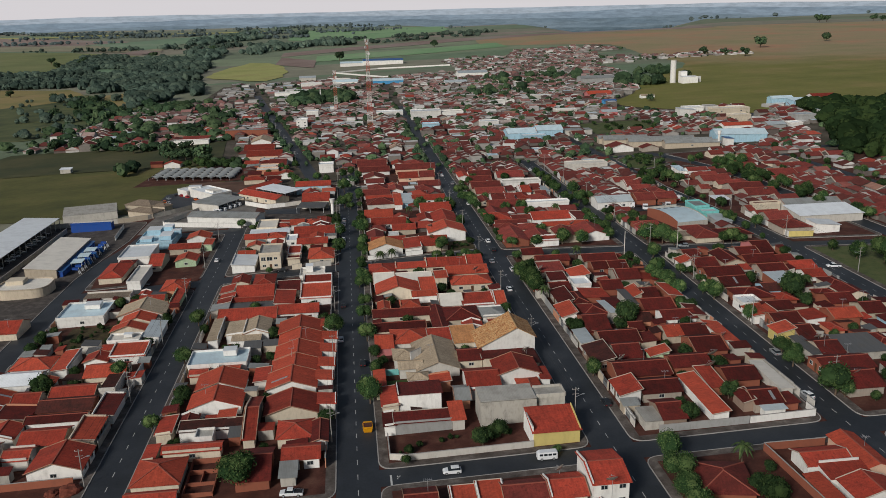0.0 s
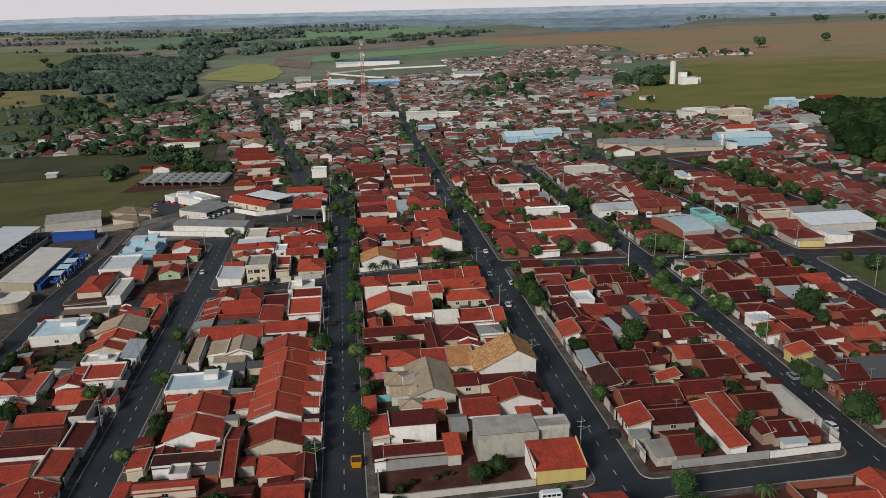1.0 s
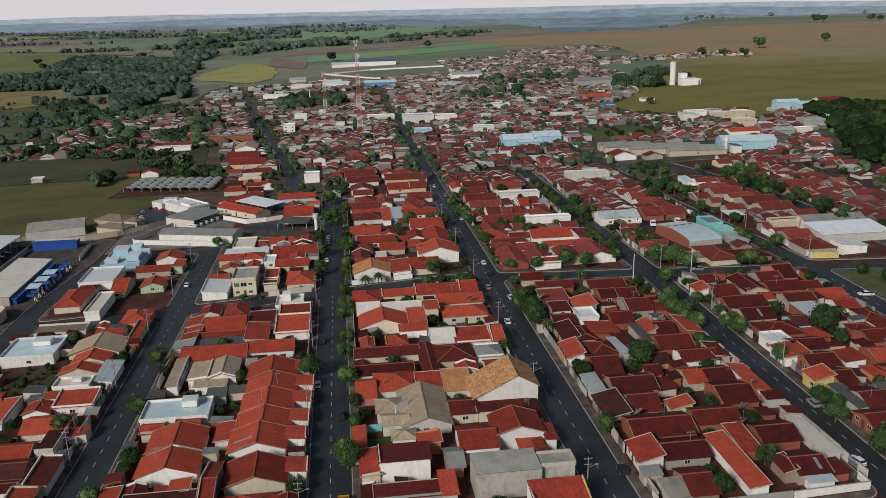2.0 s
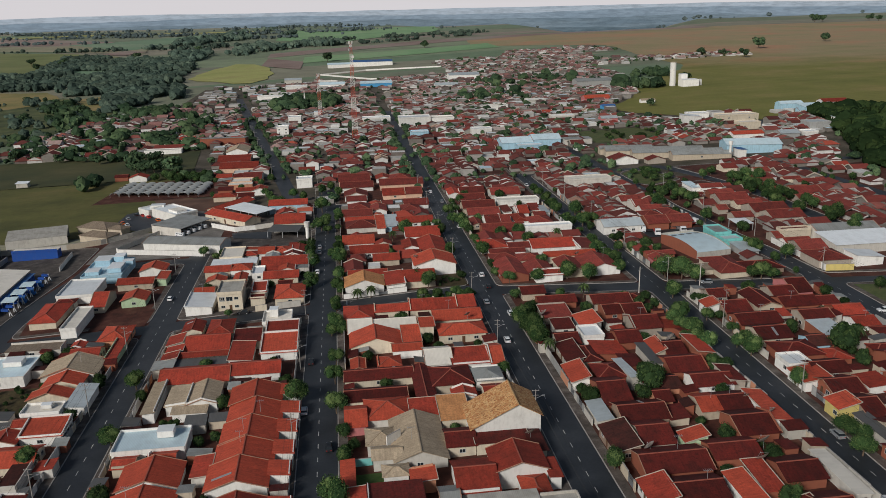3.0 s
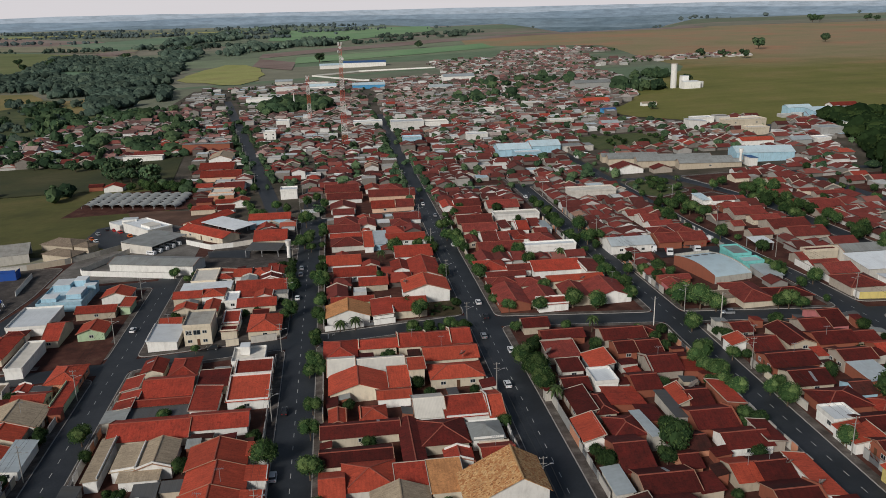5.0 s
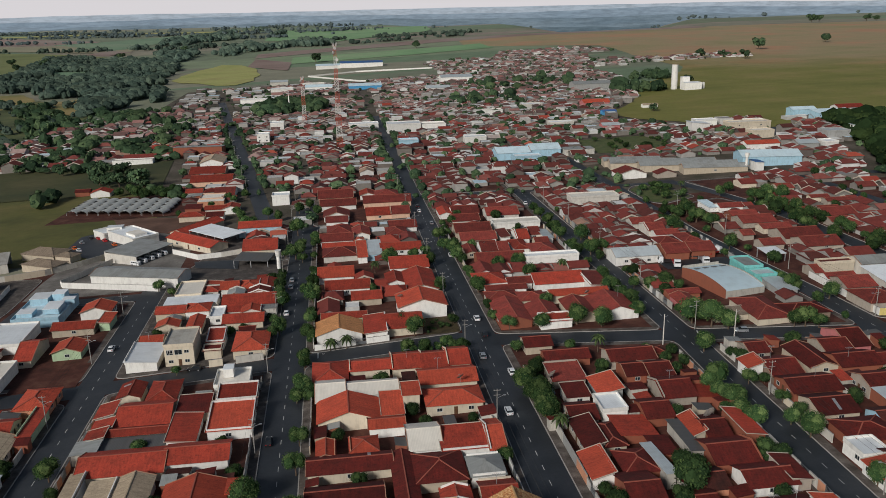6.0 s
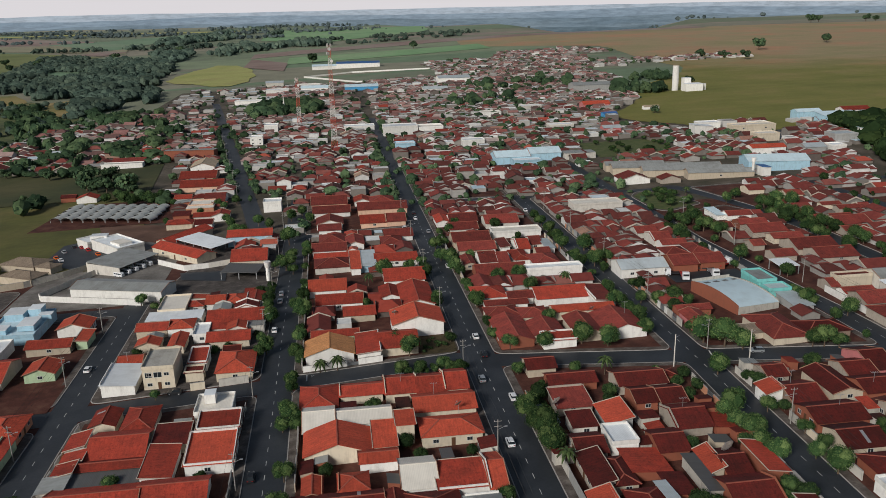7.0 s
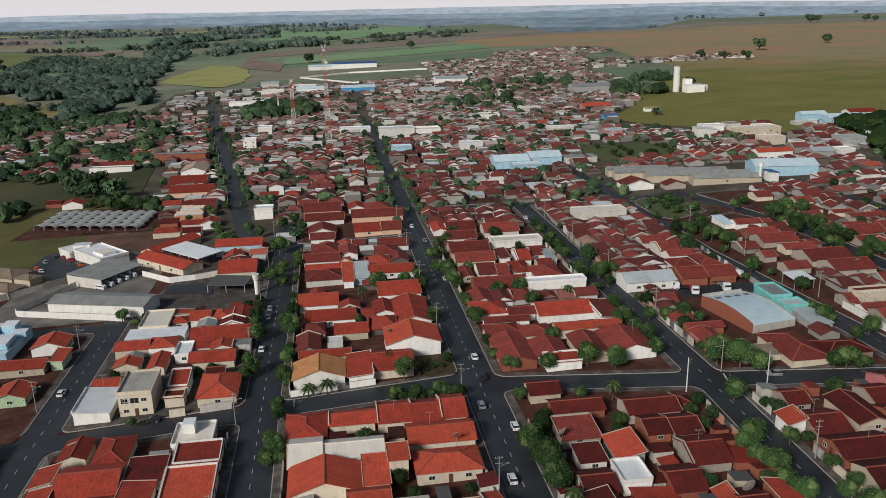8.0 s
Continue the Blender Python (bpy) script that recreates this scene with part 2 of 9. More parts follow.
def thing(name, m, label, category, group="", kind=""):
    ob = new(name)
    ob.empty_display_size = 0.5
    ob.matrix_world = m
    return tagged(ob, label, category, group, kind)


def face(bm, pts, uvs=None):
    f = bm.faces.new([bm.verts.new(p) for p in pts])
    if uvs:
        lay = bm.loops.layers.uv.verify()
        for loop, uv in zip(f.loops, uvs):
            loop[lay].uv = uv
    return f


def hull(bm, low, high):
    """A closed solid between two rings of points (low and high, counter-clockwise from above)."""
    a = [bm.verts.new(p) for p in low]
    b = [bm.verts.new(p) for p in high]
    n = len(a)
    bm.faces.new(a[::-1])
    bm.faces.new(b)
    for i in range(n):
        bm.faces.new((a[i], a[(i + 1) % n], b[(i + 1) % n], b[i]))


def box(bm, x0, x1, y0, y1, z0, z1):
    ring = [(x0, y0), (x1, y0), (x1, y1), (x0, y1)]
    hull(bm, [(x, y, z0) for x, y in ring], [(x, y, z1) for x, y in ring])


def slope(bm, pts, thick=0.12):
    """A roof slope: a slab under pts (the first edge is the eave), with UV in metres."""
    p = [Vector(q) for q in pts]
    u = (p[1] - p[0]).normalized()
    n = (p[1] - p[0]).cross(p[2] - p[0]).normalized()
    v = n.cross(u)
    off = random.random() * 40
    uv = [((q - p[0]).dot(u) + off, (q - p[0]).dot(v) + off) for q in p]
    lay = bm.loops.layers.uv.verify()
    top = [bm.verts.new(q) for q in p]
    low = [bm.verts.new(q - Vector((0, 0, thick))) for q in p]
    k = len(p)
    faces = [(bm.faces.new(top), uv), (bm.faces.new(low[::-1]), uv[::-1])]
    for i in range(k):
        j = (i + 1) % k
        faces.append((bm.faces.new((low[i], low[j], top[j], top[i])), (uv[i], uv[j], uv[j], uv[i])))
    for f, c in faces:
        for loop, w in zip(f.loops, c):
            loop[lay].uv = w


def bar(bm, a, b, w=0.1, h=None, sides=4, taper=1.0):
    """A straight bar from a to b."""
    a, b = Vector(a), Vector(b)
    d = (b - a).normalized()
    up = Vector((0, 0, 1)) if abs(d.z) < 0.9 else Vector((1, 0, 0))
    s = d.cross(up).normalized()
    t = s.cross(d)
    h = w if h is None else h
    ring = [(math.cos(q), math.sin(q)) for q in (2 * math.pi * (i + 0.5) / sides for i in range(sides))]
    k = 0.7071 if sides == 4 else 0.5
    lo = [a + s * (c * w * k) + t * (e * h * k) for c, e in ring]
    hi = [b + s * (c * w * k * taper) + t * (e * h * k * taper) for c, e in ring]
    va, vb = [bm.verts.new(q) for q in lo], [bm.verts.new(q) for q in hi]
    bm.faces.new(va[::-1])
    bm.faces.new(vb)
    for i in range(sides):
        j = (i + 1) % sides
        bm.faces.new((va[i], va[j], vb[j], vb[i]))


def drape(name, poly_x, y0, y1, material, lift, step=30.0, kind="structure", label="", category="ground"):
    """A sheet that follows the terrain; poly_x(y) gives its left and right edge."""
    verts, faces = [], []
    ny = max(1, int((y1 - y0) / step))
    rows = []
    for i in range(ny + 1):
        y = y0 + (y1 - y0) * i / ny
        xl, xr = poly_x(y)
        rows.append((y, xl, xr))
    nx = max(1, int(max(r[2] - r[1] for r in rows) / step))
    for y, xl, xr in rows:
        for j in range(nx + 1):
            x = xl + (xr - xl) * j / nx
            verts.append((x, y, gz(x, y) + lift))
    for i in range(ny):
        for j in range(nx):
            k = i * (nx + 1) + j
            faces.append((k, k + 1, k + nx + 2, k + nx + 1))
    return tagged(soup(name, verts, faces, material), label, category, kind=kind)


def rounded(corners, r=3.0, n=5):
    """A polygon with rounded corners, counter-clockwise."""
    out = []
    k = len(corners)
    for i in range(k):
        p, a, b = Vector(corners[i]), Vector(corners[i - 1]), Vector(corners[(i + 1) % k])
        ra = min(r, (a - p).length * 0.45, (b - p).length * 0.45)
        s, e = p + (a - p).normalized() * ra, p + (b - p).normalized() * ra
        for j in range(n + 1):
            t = j / n
            q = s * (1 - t) ** 2 + p * 2 * t * (1 - t) + e * t * t
            out.append((q.x, q.y))
    return out


# ---- houses ----
def window(parent, x, y, z, side, w=1.3, h=1.0, glass=True):
    """A window on a wall: frame bars proud of the wall and a pane; side is the wall's outward way."""
    bm = bmesh.new()
    f, d = 0.09, 0.06
    for a0, a1, c0, c1 in ((-w / 2, w / 2, 0, f), (-w / 2, w / 2, h - f, h), (-w / 2, -w / 2 + f, f, h - f), (w / 2 - f, w / 2, f, h - f), (-0.03, 0.03, f, h - f)):
        box(bm, a0, a1, -d, 0.02, c0, c1)
    rz = {"S": 0, "E": 90, "N": 180, "W": -90}[side]
    ob = part("window", bm, FRAME, parent)
    ob.matrix_local = pose(x, y, z, 0, 0, rz)
    bm = bmesh.new()
    box(bm, -w / 2 + f, w / 2 - f, -0.025, 0.02, f, h - f)
    part("pane", bm, GLASS, ob)
    return ob


def door(parent, x, y, side, w=0.9, h=2.1, mat=None, name="door"):
    bm = bmesh.new()
    box(bm, -w / 2, w / 2, -0.06, 0.02, 0.02, h)
    if w > 1.5:
        k = int(w / 0.4)
        for i in range(1, k):
            q = -w / 2 + w * i / k
            box(bm, q - 0.02, q + 0.02, -0.09, -0.06, 0.06, h - 0.05)
    else:
        box(bm, -w / 2 + 0.12, w / 2 - 0.12, -0.08, -0.06, 1.1, h - 0.15)
        box(bm, -w / 2 + 0.12, w / 2 - 0.12, -0.08, -0.06, 0.2, 0.95)
    ob = part(name, bm, mat or (GATE if w > 1.5 else WOOD), parent)
    ob.matrix_local = pose(x, y, 0, 0, 0, {"S": 0, "E": 90, "N": 180, "W": -90}[side])
    return ob


ROOF_WORDS = {"red": "red clay-tile", "clay": "brown-red clay-tile", "bright": "bright new red-tile", "dark": "dark weathered clay-tile", "old": "sooty old clay-tile",
              "orange": "patchy orange-tile", "amber": "amber-tile", "beige": "beige-tile", "brown": "brown-tile", "grey": "grey fibre-cement",
              "darkgrey": "dark fibre-cement", "white": "white sheet-metal", "steel": "zinc-sheet", "paleblue": "pale blue sheet", "blue": "blue sheet",
              "cream": "cream slab", "slab": "bare concrete slab"}
WALL_WORDS = {"offwhite": "off-white", "deepblue": "blue", "brick": "bare brick", "umber": "dark umber", "taupe": "muted taupe", "concrete": "bare concrete", "green": "pale green", "blue": "pale blue"}
SHAPES = {"gx": "gabled", "gy": "gabled", "hip": "hipped", "flat": "flat", "sE": "single-pitch", "sW": "single-pitch", "sS": "single-pitch", "sN": "single-pitch"}


def roof_faces(kind, w, d, h, rise, over):
    """Slopes as lists of points (eave first), and the ridge lines, in the house's own axes."""
    a, b = w / 2 + over, d / 2 + over
    drop = {"gx": rise * over / (d / 2), "gy": rise * over / (w / 2)}.get(kind, 0.1)
    e, t = h - drop, h + rise
    if kind == "gx":
        return [[(-a, -b, e), (a, -b, e), (a, 0, t), (-a, 0, t)], [(a, b, e), (-a, b, e), (-a, 0, t), (a, 0, t)]], [((-a, 0, t), (a, 0, t))]
    if kind == "gy":
        return [[(a, -b, e), (a, b, e), (0, b, t), (0, -b, t)], [(-a, b, e), (-a, -b, e), (0, -b, t), (0, b, t)]], [((0, -b, t), (0, b, t))]
    if kind == "hip":
        if w >= d:
            p, q = (-a + b, 0, t), (a - b, 0, t)
            return [[(-a, -b, e), (a, -b, e), q, p], [(a, b, e), (-a, b, e), p, q], [(a, -b, e), (a, b, e), q], [(-a, b, e), (-a, -b, e), p]], \
                [(p, q), ((-a, -b, e), p), ((-a, b, e), p), ((a, -b, e), q), ((a, b, e), q)]
        p, q = (0, -b + a, t), (0, b - a, t)
        return [[(-a, -b, e), (a, -b, e), p], [(a, b, e), (-a, b, e), q], [(a, -b, e), (a, b, e), q, p], [(-a, b, e), (-a, -b, e), p, q]], \
            [(p, q), ((-a, -b, e), p), ((a, -b, e), p), ((-a, b, e), q), ((a, b, e), q)]
    if kind == "sE":
        return [[(a, -b, h), (a, b, h), (-a, b, t), (-a, -b, t)]], []
    if kind == "sW":
        return [[(-a, b, h), (-a, -b, h), (a, -b, t), (a, b, t)]], []
    if kind == "sS":
        return [[(-a, -b, h), (a, -b, h), (a, b, t), (-a, b, t)]], []
    if kind == "sN":
        return [[(a, b, h), (-a, b, h), (-a, -b, t), (a, -b, t)]], []
    return [[(-w / 2, -d / 2, h), (w / 2, -d / 2, h), (w / 2, d / 2, h), (-w / 2, d / 2, h)]], []


def top_at(kind, w, d, h, rise, x, y):
    """Height of the wall head under the roof at a corner or middle of a side."""
    if kind == "sE":
        return h + rise * (0.5 - x / w)
    if kind == "sW":
        return h + rise * (0.5 + x / w)
    if kind == "sS":
        return h + rise * (0.5 + y / d)
    if kind == "sN":
        return h + rise * (0.5 - y / d)
    return h


def house(x, y, w, d, h=3.0, kind="gy", roof="red", wall="white", rise=None, over=0.45, rz=0.0, caps="", front="", label="", name="house",
          wins=True, verge=None, base=0.0, category="house", group=""):
    """One building: centre, size along x and y, eave height, roof form; caps: sides (N, E, S, W) with a raised parapet; front: its street side."""
    if rise is None:
        span = {"gx": d, "gy": w, "hip": min(w, d), "sE": w * 0.6, "sW": w * 0.6, "sS": d * 0.6, "sN": d * 0.6}.get(kind, 0)
        rise = min(2.6, span * 0.5 * 0.34)
    if name == "house" and kind[0] == "s" and min(w, d) < 5.2:
        name, category = "annex", "annex"
    if not label:
        label = f"{WALL_WORDS.get(wall, wall)} {'single-storey' if h < 4.6 else 'two-storey'} {name.replace('_', ' ')} with a {ROOF_WORDS[roof]} {SHAPES[kind]} roof"
    root = thing(name, pose(x, y, gz(x, y) + 0.15 + base, 0, 0, rz), label, category, group)
    # walls, down to the ground, with gable ends
    bm = bmesh.new()
    a, b = w / 2, d / 2
    c = 0.10
    ring = [(-a, -b), (a, -b), (a, b), (-a, b)]
    low = [bm.verts.new((px, py, -0.7 - base)) for px, py in ring]
    high = [bm.verts.new((px, py, top_at(kind, w, d, h, rise, px, py) - c)) for px, py in ring]
    bm.faces.new(low[::-1])
    for i in range(4):
        j = (i + 1) % 4
        mid = None
        if kind == "gy" and i in (0, 2):
            mid = bm.verts.new((0, ring[i][1], h + rise - c))
        if kind == "gx" and i in (1, 3):
            mid = bm.verts.new((ring[i][0], 0, h + rise - c))
        bm.faces.new([low[i], low[j], high[j]] + ([mid] if mid else []) + [high[i]])
    part("wall", bm, WALLS[wall], root)
    # roof
    slopes, ridges = roof_faces(kind, w, d, h, rise, over if kind != "flat" else 0)
    bm = bmesh.new()
    for pts in slopes:
        slope(bm, pts, 0.1 if kind != "flat" else 0.2)
    part("roof", bm, ROOFS[roof], root)
    if ridges and roof not in ("white", "steel", "paleblue", "grey", "darkgrey"):
        bm = bmesh.new()
        for p, q in ridges:
            bar(bm, Vector(p) + Vector((0, 0, 0.02)), Vector(q) + Vector((0, 0, 0.02)), 0.26, 0.16)
        part("ridge_cap", bm, ROOFS[roof] if roof in ("beige", "brown", "orange", "amber", "slab", "cream") else RIDGE, root)
    # a skylight strip or an aerial on some roofs
    if kind in ("gx", "gy") and y < 330 and abs(x) < 170 and w > 5 and d > 5:
        q = random.random()
        if q < 0.05:
            s = 1 if random.random() < 0.5 else -1
            u = random.uniform(-0.25, 0.25)
            bm = bmesh.new()
            if kind == "gx":
                bar(bm, (u * w, s * d * 0.08, h + rise * 0.84 + 0.04), (u * w, s * d * 0.42, h + rise * 0.16 + 0.04), 0.7, 0.06)
            else:
                bar(bm, (s * w * 0.08, u * d, h + rise * 0.84 + 0.04), (s * w * 0.42, u * d, h + rise * 0.16 + 0.04), 0.7, 0.06)
            part("skylight", bm, GALV, root, "pale translucent skylight strip")
        elif q < 0.3:
            bm = bmesh.new()
            ax, ay = random.uniform(-0.3, 0.3) * w, random.uniform(-0.3, 0.3) * d
            top = h + rise + random.uniform(1.6, 2.6)
            bar(bm, (ax, ay, h - 0.1), (ax, ay, top), 0.07)
            aerial = part("aerial", bm, GALV, root, "thin metal television aerial")
            bm = bmesh.new()
            bar(bm, (ax - 0.9, ay, top + 0.02), (ax + 0.9, ay, top + 0.02), 0.05)
            part("boom", bm, GALV, aerial)
            for k in range(5):
                bm = bmesh.new()
                bar(bm, (ax - 0.8 + 0.4 * k, ay - 0.5, top + 0.05), (ax - 0.8 + 0.4 * k, ay + 0.5, top + 0.05), 0.04)
                part("rod", bm, GALV, aerial)
    # pale mortared verges on gables
    if verge is None:
        verge = (kind in ("gx", "gy") and random.random() < (0.55 if x < 56 else 0.4)) or (kind in ("sW", "sE", "sS") and wins and roof in ROOF_WORDS and "tile" in ROOF_WORDS[roof])
    if verge and len(slopes[0]) == 4 and kind != "hip":
        for pts in slopes:
            for p, q in ((pts[0], pts[3]), (pts[1], pts[2])) + (((pts[2], pts[3]),) if kind[0] == "s" else ()):
                bm = bmesh.new()
                up = Vector((0, 0, 0.06))
                bar(bm, Vector(p) + up, Vector(q) + up, 0.14, 0.14)
                part("verge", bm, TRIM if kind[0] == "s" or wall == "white" and x > 56 else MORTAR, root, "pale mortared verge")
    # raised parapets
    for s in caps:
        bm = bmesh.new()
        t = 0.2
        up = 0.45 if kind != "flat" else 0.6
        px, py = {"N": (0, b), "S": (0, -b), "E": (a, 0), "W": (-a, 0)}[s]
        c0, c1 = {"N": ((-a, b), (a, b)), "S": ((-a, -b), (a, -b)), "E": ((a, -b), (a, b)), "W": ((-a, -b), (-a, b))}[s]
        z0 = h - 0.4
        tops = [(p, top_at(kind, w, d, h, rise, *p) + up) for p in (c0, c1)]
        if kind == "gy" and s in "NS":
            tops.insert(1, ((0, py), h + rise + up))
        if kind == "gx" and s in "EW":
            tops.insert(1, ((px, 0), h + rise + up))
        n = Vector((px, py)).normalized() * t
        for (p, zp), (q, zq) in zip(tops, tops[1:]):
            o = Vector(p) * 1.0, Vector(q) * 1.0
            lo = [(*o[0], z0), (*o[1], z0), (*(o[1] + n), z0), (*(o[0] + n), z0)]
            hi = [(*o[0], zp), (*o[1], zq), (*(o[1] + n), zq), (*(o[0] + n), zp)]
            hull(bm, lo, hi)
        bmesh.ops.recalc_face_normals(bm, faces=bm.faces)
        part("parapet", bm, WALLS[wall], root)
    # openings
    if wins:
        if w > 4 and (h > 4.6 or random.random() < 0.4 or "S" in front):
            k = 1 if w < 7 or (h < 4.6 and "S" not in front) else 2
            for i in range(k):
                wx = (i + 0.5) / k * w - a + random.uniform(-0.5, 0.5)
                window(root, wx, -b, 1.0, "S", 1.4, 1.0)
                if h > 4.6:
                    window(root, wx, -b, 3.9, "S", 1.4, 1.0)
        for s in front:
            if s in "EW":
                px = a if s == "E" else -a
                window(root, px, -d * 0.22, 1.0, s, 1.5, 1.1)
                if d > 7:
                    door(root, px, d * 0.05, s)
                    window(root, px, d * 0.3, 1.0, s, 1.3, 1.1)
                if h > 4.6:
                    window(root, px, d * 0.1, 3.9, s, 1.5, 1.1)
            elif s == "S":
                door(root, 0.1, -b, "S")
    return root


def yard_wall(x0, y0, x1, y1, h=2.0, mat="white", gate=0.0):
    """A garden wall between two points, with a coping and, if asked, a metal gate at a share of its length."""
    root = thing("garden_wall", pose(x0, y0, gz(x0, y0) + 0.15), f"{WALL_WORDS.get(mat, mat)} rendered garden wall round a yard", "wall", "garden walls")
    dx, dy, dz = x1 - x0, y1 - y0, gz(x1, y1) - gz(x0, y0)
    n = Vector((-dy, dx, 0)).normalized() * 0.09
    bm = bmesh.new()
    spans = [(0, 1)] if not gate else [(0, max(0.02, gate - 1.6 / math.hypot(dx, dy))), (min(0.98, gate + 1.6 / math.hypot(dx, dy)), 1)]
    for s, e in spans:
        p, q = Vector((dx * s, dy * s, dz * s)), Vector((dx * e, dy * e, dz * e))
        z0, z1 = Vector((0, 0, -0.5)), Vector((0, 0, h))
        hull(bm, [p - n + z0, q - n + z0, q + n + z0, p + n + z0], [p - n + z1, q - n + z1, q + n + z1, p + n + z1])
    bmesh.ops.recalc_face_normals(bm, faces=bm.faces)
    part("wall_panel", bm, WALLS[mat], root)
    bm = bmesh.new()
    for s, e in spans:
        up = Vector((0, 0, h + 0.04))
        bar(bm, Vector((dx * s, dy * s, dz * s)) + up, Vector((dx * e, dy * e, dz * e)) + up, 0.26, 0.08)
    part("coping", bm, KERB, root)
    if gate:
        s, e = spans[0][1], spans[1][0]
        bm = bmesh.new()
        p, q = Vector((dx * s, dy * s, dz * s)), Vector((dx * e, dy * e, dz * e))
        for i in range(9):
            m = p + (q - p) * (i / 8)
            bar(bm, m + Vector((0, 0, 0.05)), m + Vector((0, 0, h)), 0.06)
        for z in (0.15, h * 0.5, h - 0.05):
            bar(bm, p + Vector((0, 0, z)), q + Vector((0, 0, z)), 0.06)
        m0, m1 = p + Vector((0, 0, 0.2)), q + Vector((0, 0, h * 0.55))
        bar(bm, p + Vector((0, 0, h * 0.3)), q + Vector((0, 0, h * 0.3)), 0.03, h * 0.5)
        part("gate", bm, GATE, root, "grey barred metal gate")
    return root

# ---- ground, streets and blocks ----
def ground_sheet():
    """One sheet from under the eye to the horizon, finer near the town."""
    def cuts(lo, hi, fine_lo, fine_hi, fine):
        out, v = [], fine_lo
        while v < fine_hi:
            out.append(v)
            v += fine
        v, s = fine_hi, fine
        while v < hi:
            out.append(v)
            s *= 1.12
            v += s
        out.append(hi)
        v, s = fine_lo, fine
        while v > lo:
            s *= 1.12
            v -= s
            out.append(max(v, lo))
        return sorted(set(out))
    xs = cuts(-4900, 4900, -500, 600, 50)
    ys = cuts(-1500, 4900, 0, 1400, 50)
    verts = [(x, y, gz(x, y) - 0.05) for y in ys for x in xs]
    n = len(xs)
    faces = [(j * n + i, j * n + i + 1, j * n + n + i + 1, j * n + n + i) for j in range(len(ys) - 1) for i in range(n - 1)]
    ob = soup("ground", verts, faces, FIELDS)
    for p in ob.data.polygons:
        p.use_smooth = True
    return tagged(ob, "rolling farmland with green and brown fields to the horizon", "ground", kind="structure")


def fields_mat():
    m = Mat("farmland", 0.95)
    vor = m.node("ShaderNodeTexVoronoi")
    vor.inputs["Scale"].default_value = 0.0022
    mp = m.node("ShaderNodeMapping")
    mp.inputs["Scale"].default_value = (0.45, 2.0, 0.0)
    mp.inputs["Rotation"].default_value = (0, 0, 0.25)
    m.link(m.coords(), mp.inputs[0])
    m.link(mp.outputs[0], vor.inputs["Vector"])
    sep = m.node("ShaderNodeSeparateColor")
    m.link(vor.outputs["Color"], sep.inputs[0])
    # tones paled and cooled: distance haze is put into the ground colour
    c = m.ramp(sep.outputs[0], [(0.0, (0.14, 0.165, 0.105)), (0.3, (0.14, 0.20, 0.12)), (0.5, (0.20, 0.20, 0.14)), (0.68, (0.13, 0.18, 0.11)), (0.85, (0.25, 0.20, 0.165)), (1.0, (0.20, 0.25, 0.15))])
    c = m.shade(c, m.noise(0.02, 5, 0.6), 0.6, 1.4)
    c = m.shade(c, m.noise(0.25, 4, 0.6), 0.75, 1.25)
    m.color(c)
    return m.m


FIELDS = fields_mat()
ground_sheet()

drape("town_ground", lambda y: (-112 if y < 470 else -130, 340), 60, 470, EARTH, 0.0, 41, "structure", "bare red earth under the town", "ground")
drape("town_ground_north", lambda y: (-130 - 60 * smooth(690, 720, y), 330 + 40 * smooth(640, 560, y)), 470, 1330, TOWN_SOIL, 0.0, 43, "structure", "trodden grey-brown soil under the farther town", "ground")


def street(name, x_of, y0, y1, half, dashes=True, lift=0.04, step=20):
    """A carriageway along y with a broken centre line."""
    ob = drape(name, lambda y: (x_of(y) - half, x_of(y) + half), y0, y1, ASPHALT, lift, step, "structure", "worn dark asphalt street", "road")
    if dashes:
        bm = bmesh.new()
        y = y0 + 1
        while y < min(y1, 520):
            x = x_of(y + 1)
            z = gz(x, y) + lift + 0.012
            z2 = gz(x, y + 2) + lift + 0.012
            face(bm, [(x - 0.07, y, z), (x + 0.07, y, z), (x + 0.07, y + 2, z2), (x - 0.07, y + 2, z2)])
            y += 6
        tagged(part("centre_line", bm, PAINT, ob), "white broken centre line")
    return ob


def cross_street(name, x0, x1, y_of, half, lift=0.05, step=12):
    verts, faces = [], []
    n = int((x1 - x0) / step) + 1
    for i in range(n + 1):
        x = x0 + (x1 - x0) * i / n
        for k in (-1, 1):
            y = y_of(x) + k * half
            verts.append((x, y, gz(x, y) + lift))
    for i in range(n):
        faces.append((2 * i, 2 * i + 2, 2 * i + 3, 2 * i + 1))
    return tagged(soup(name, verts, faces, ASPHALT), "worn dark asphalt side street", "road", kind="structure")


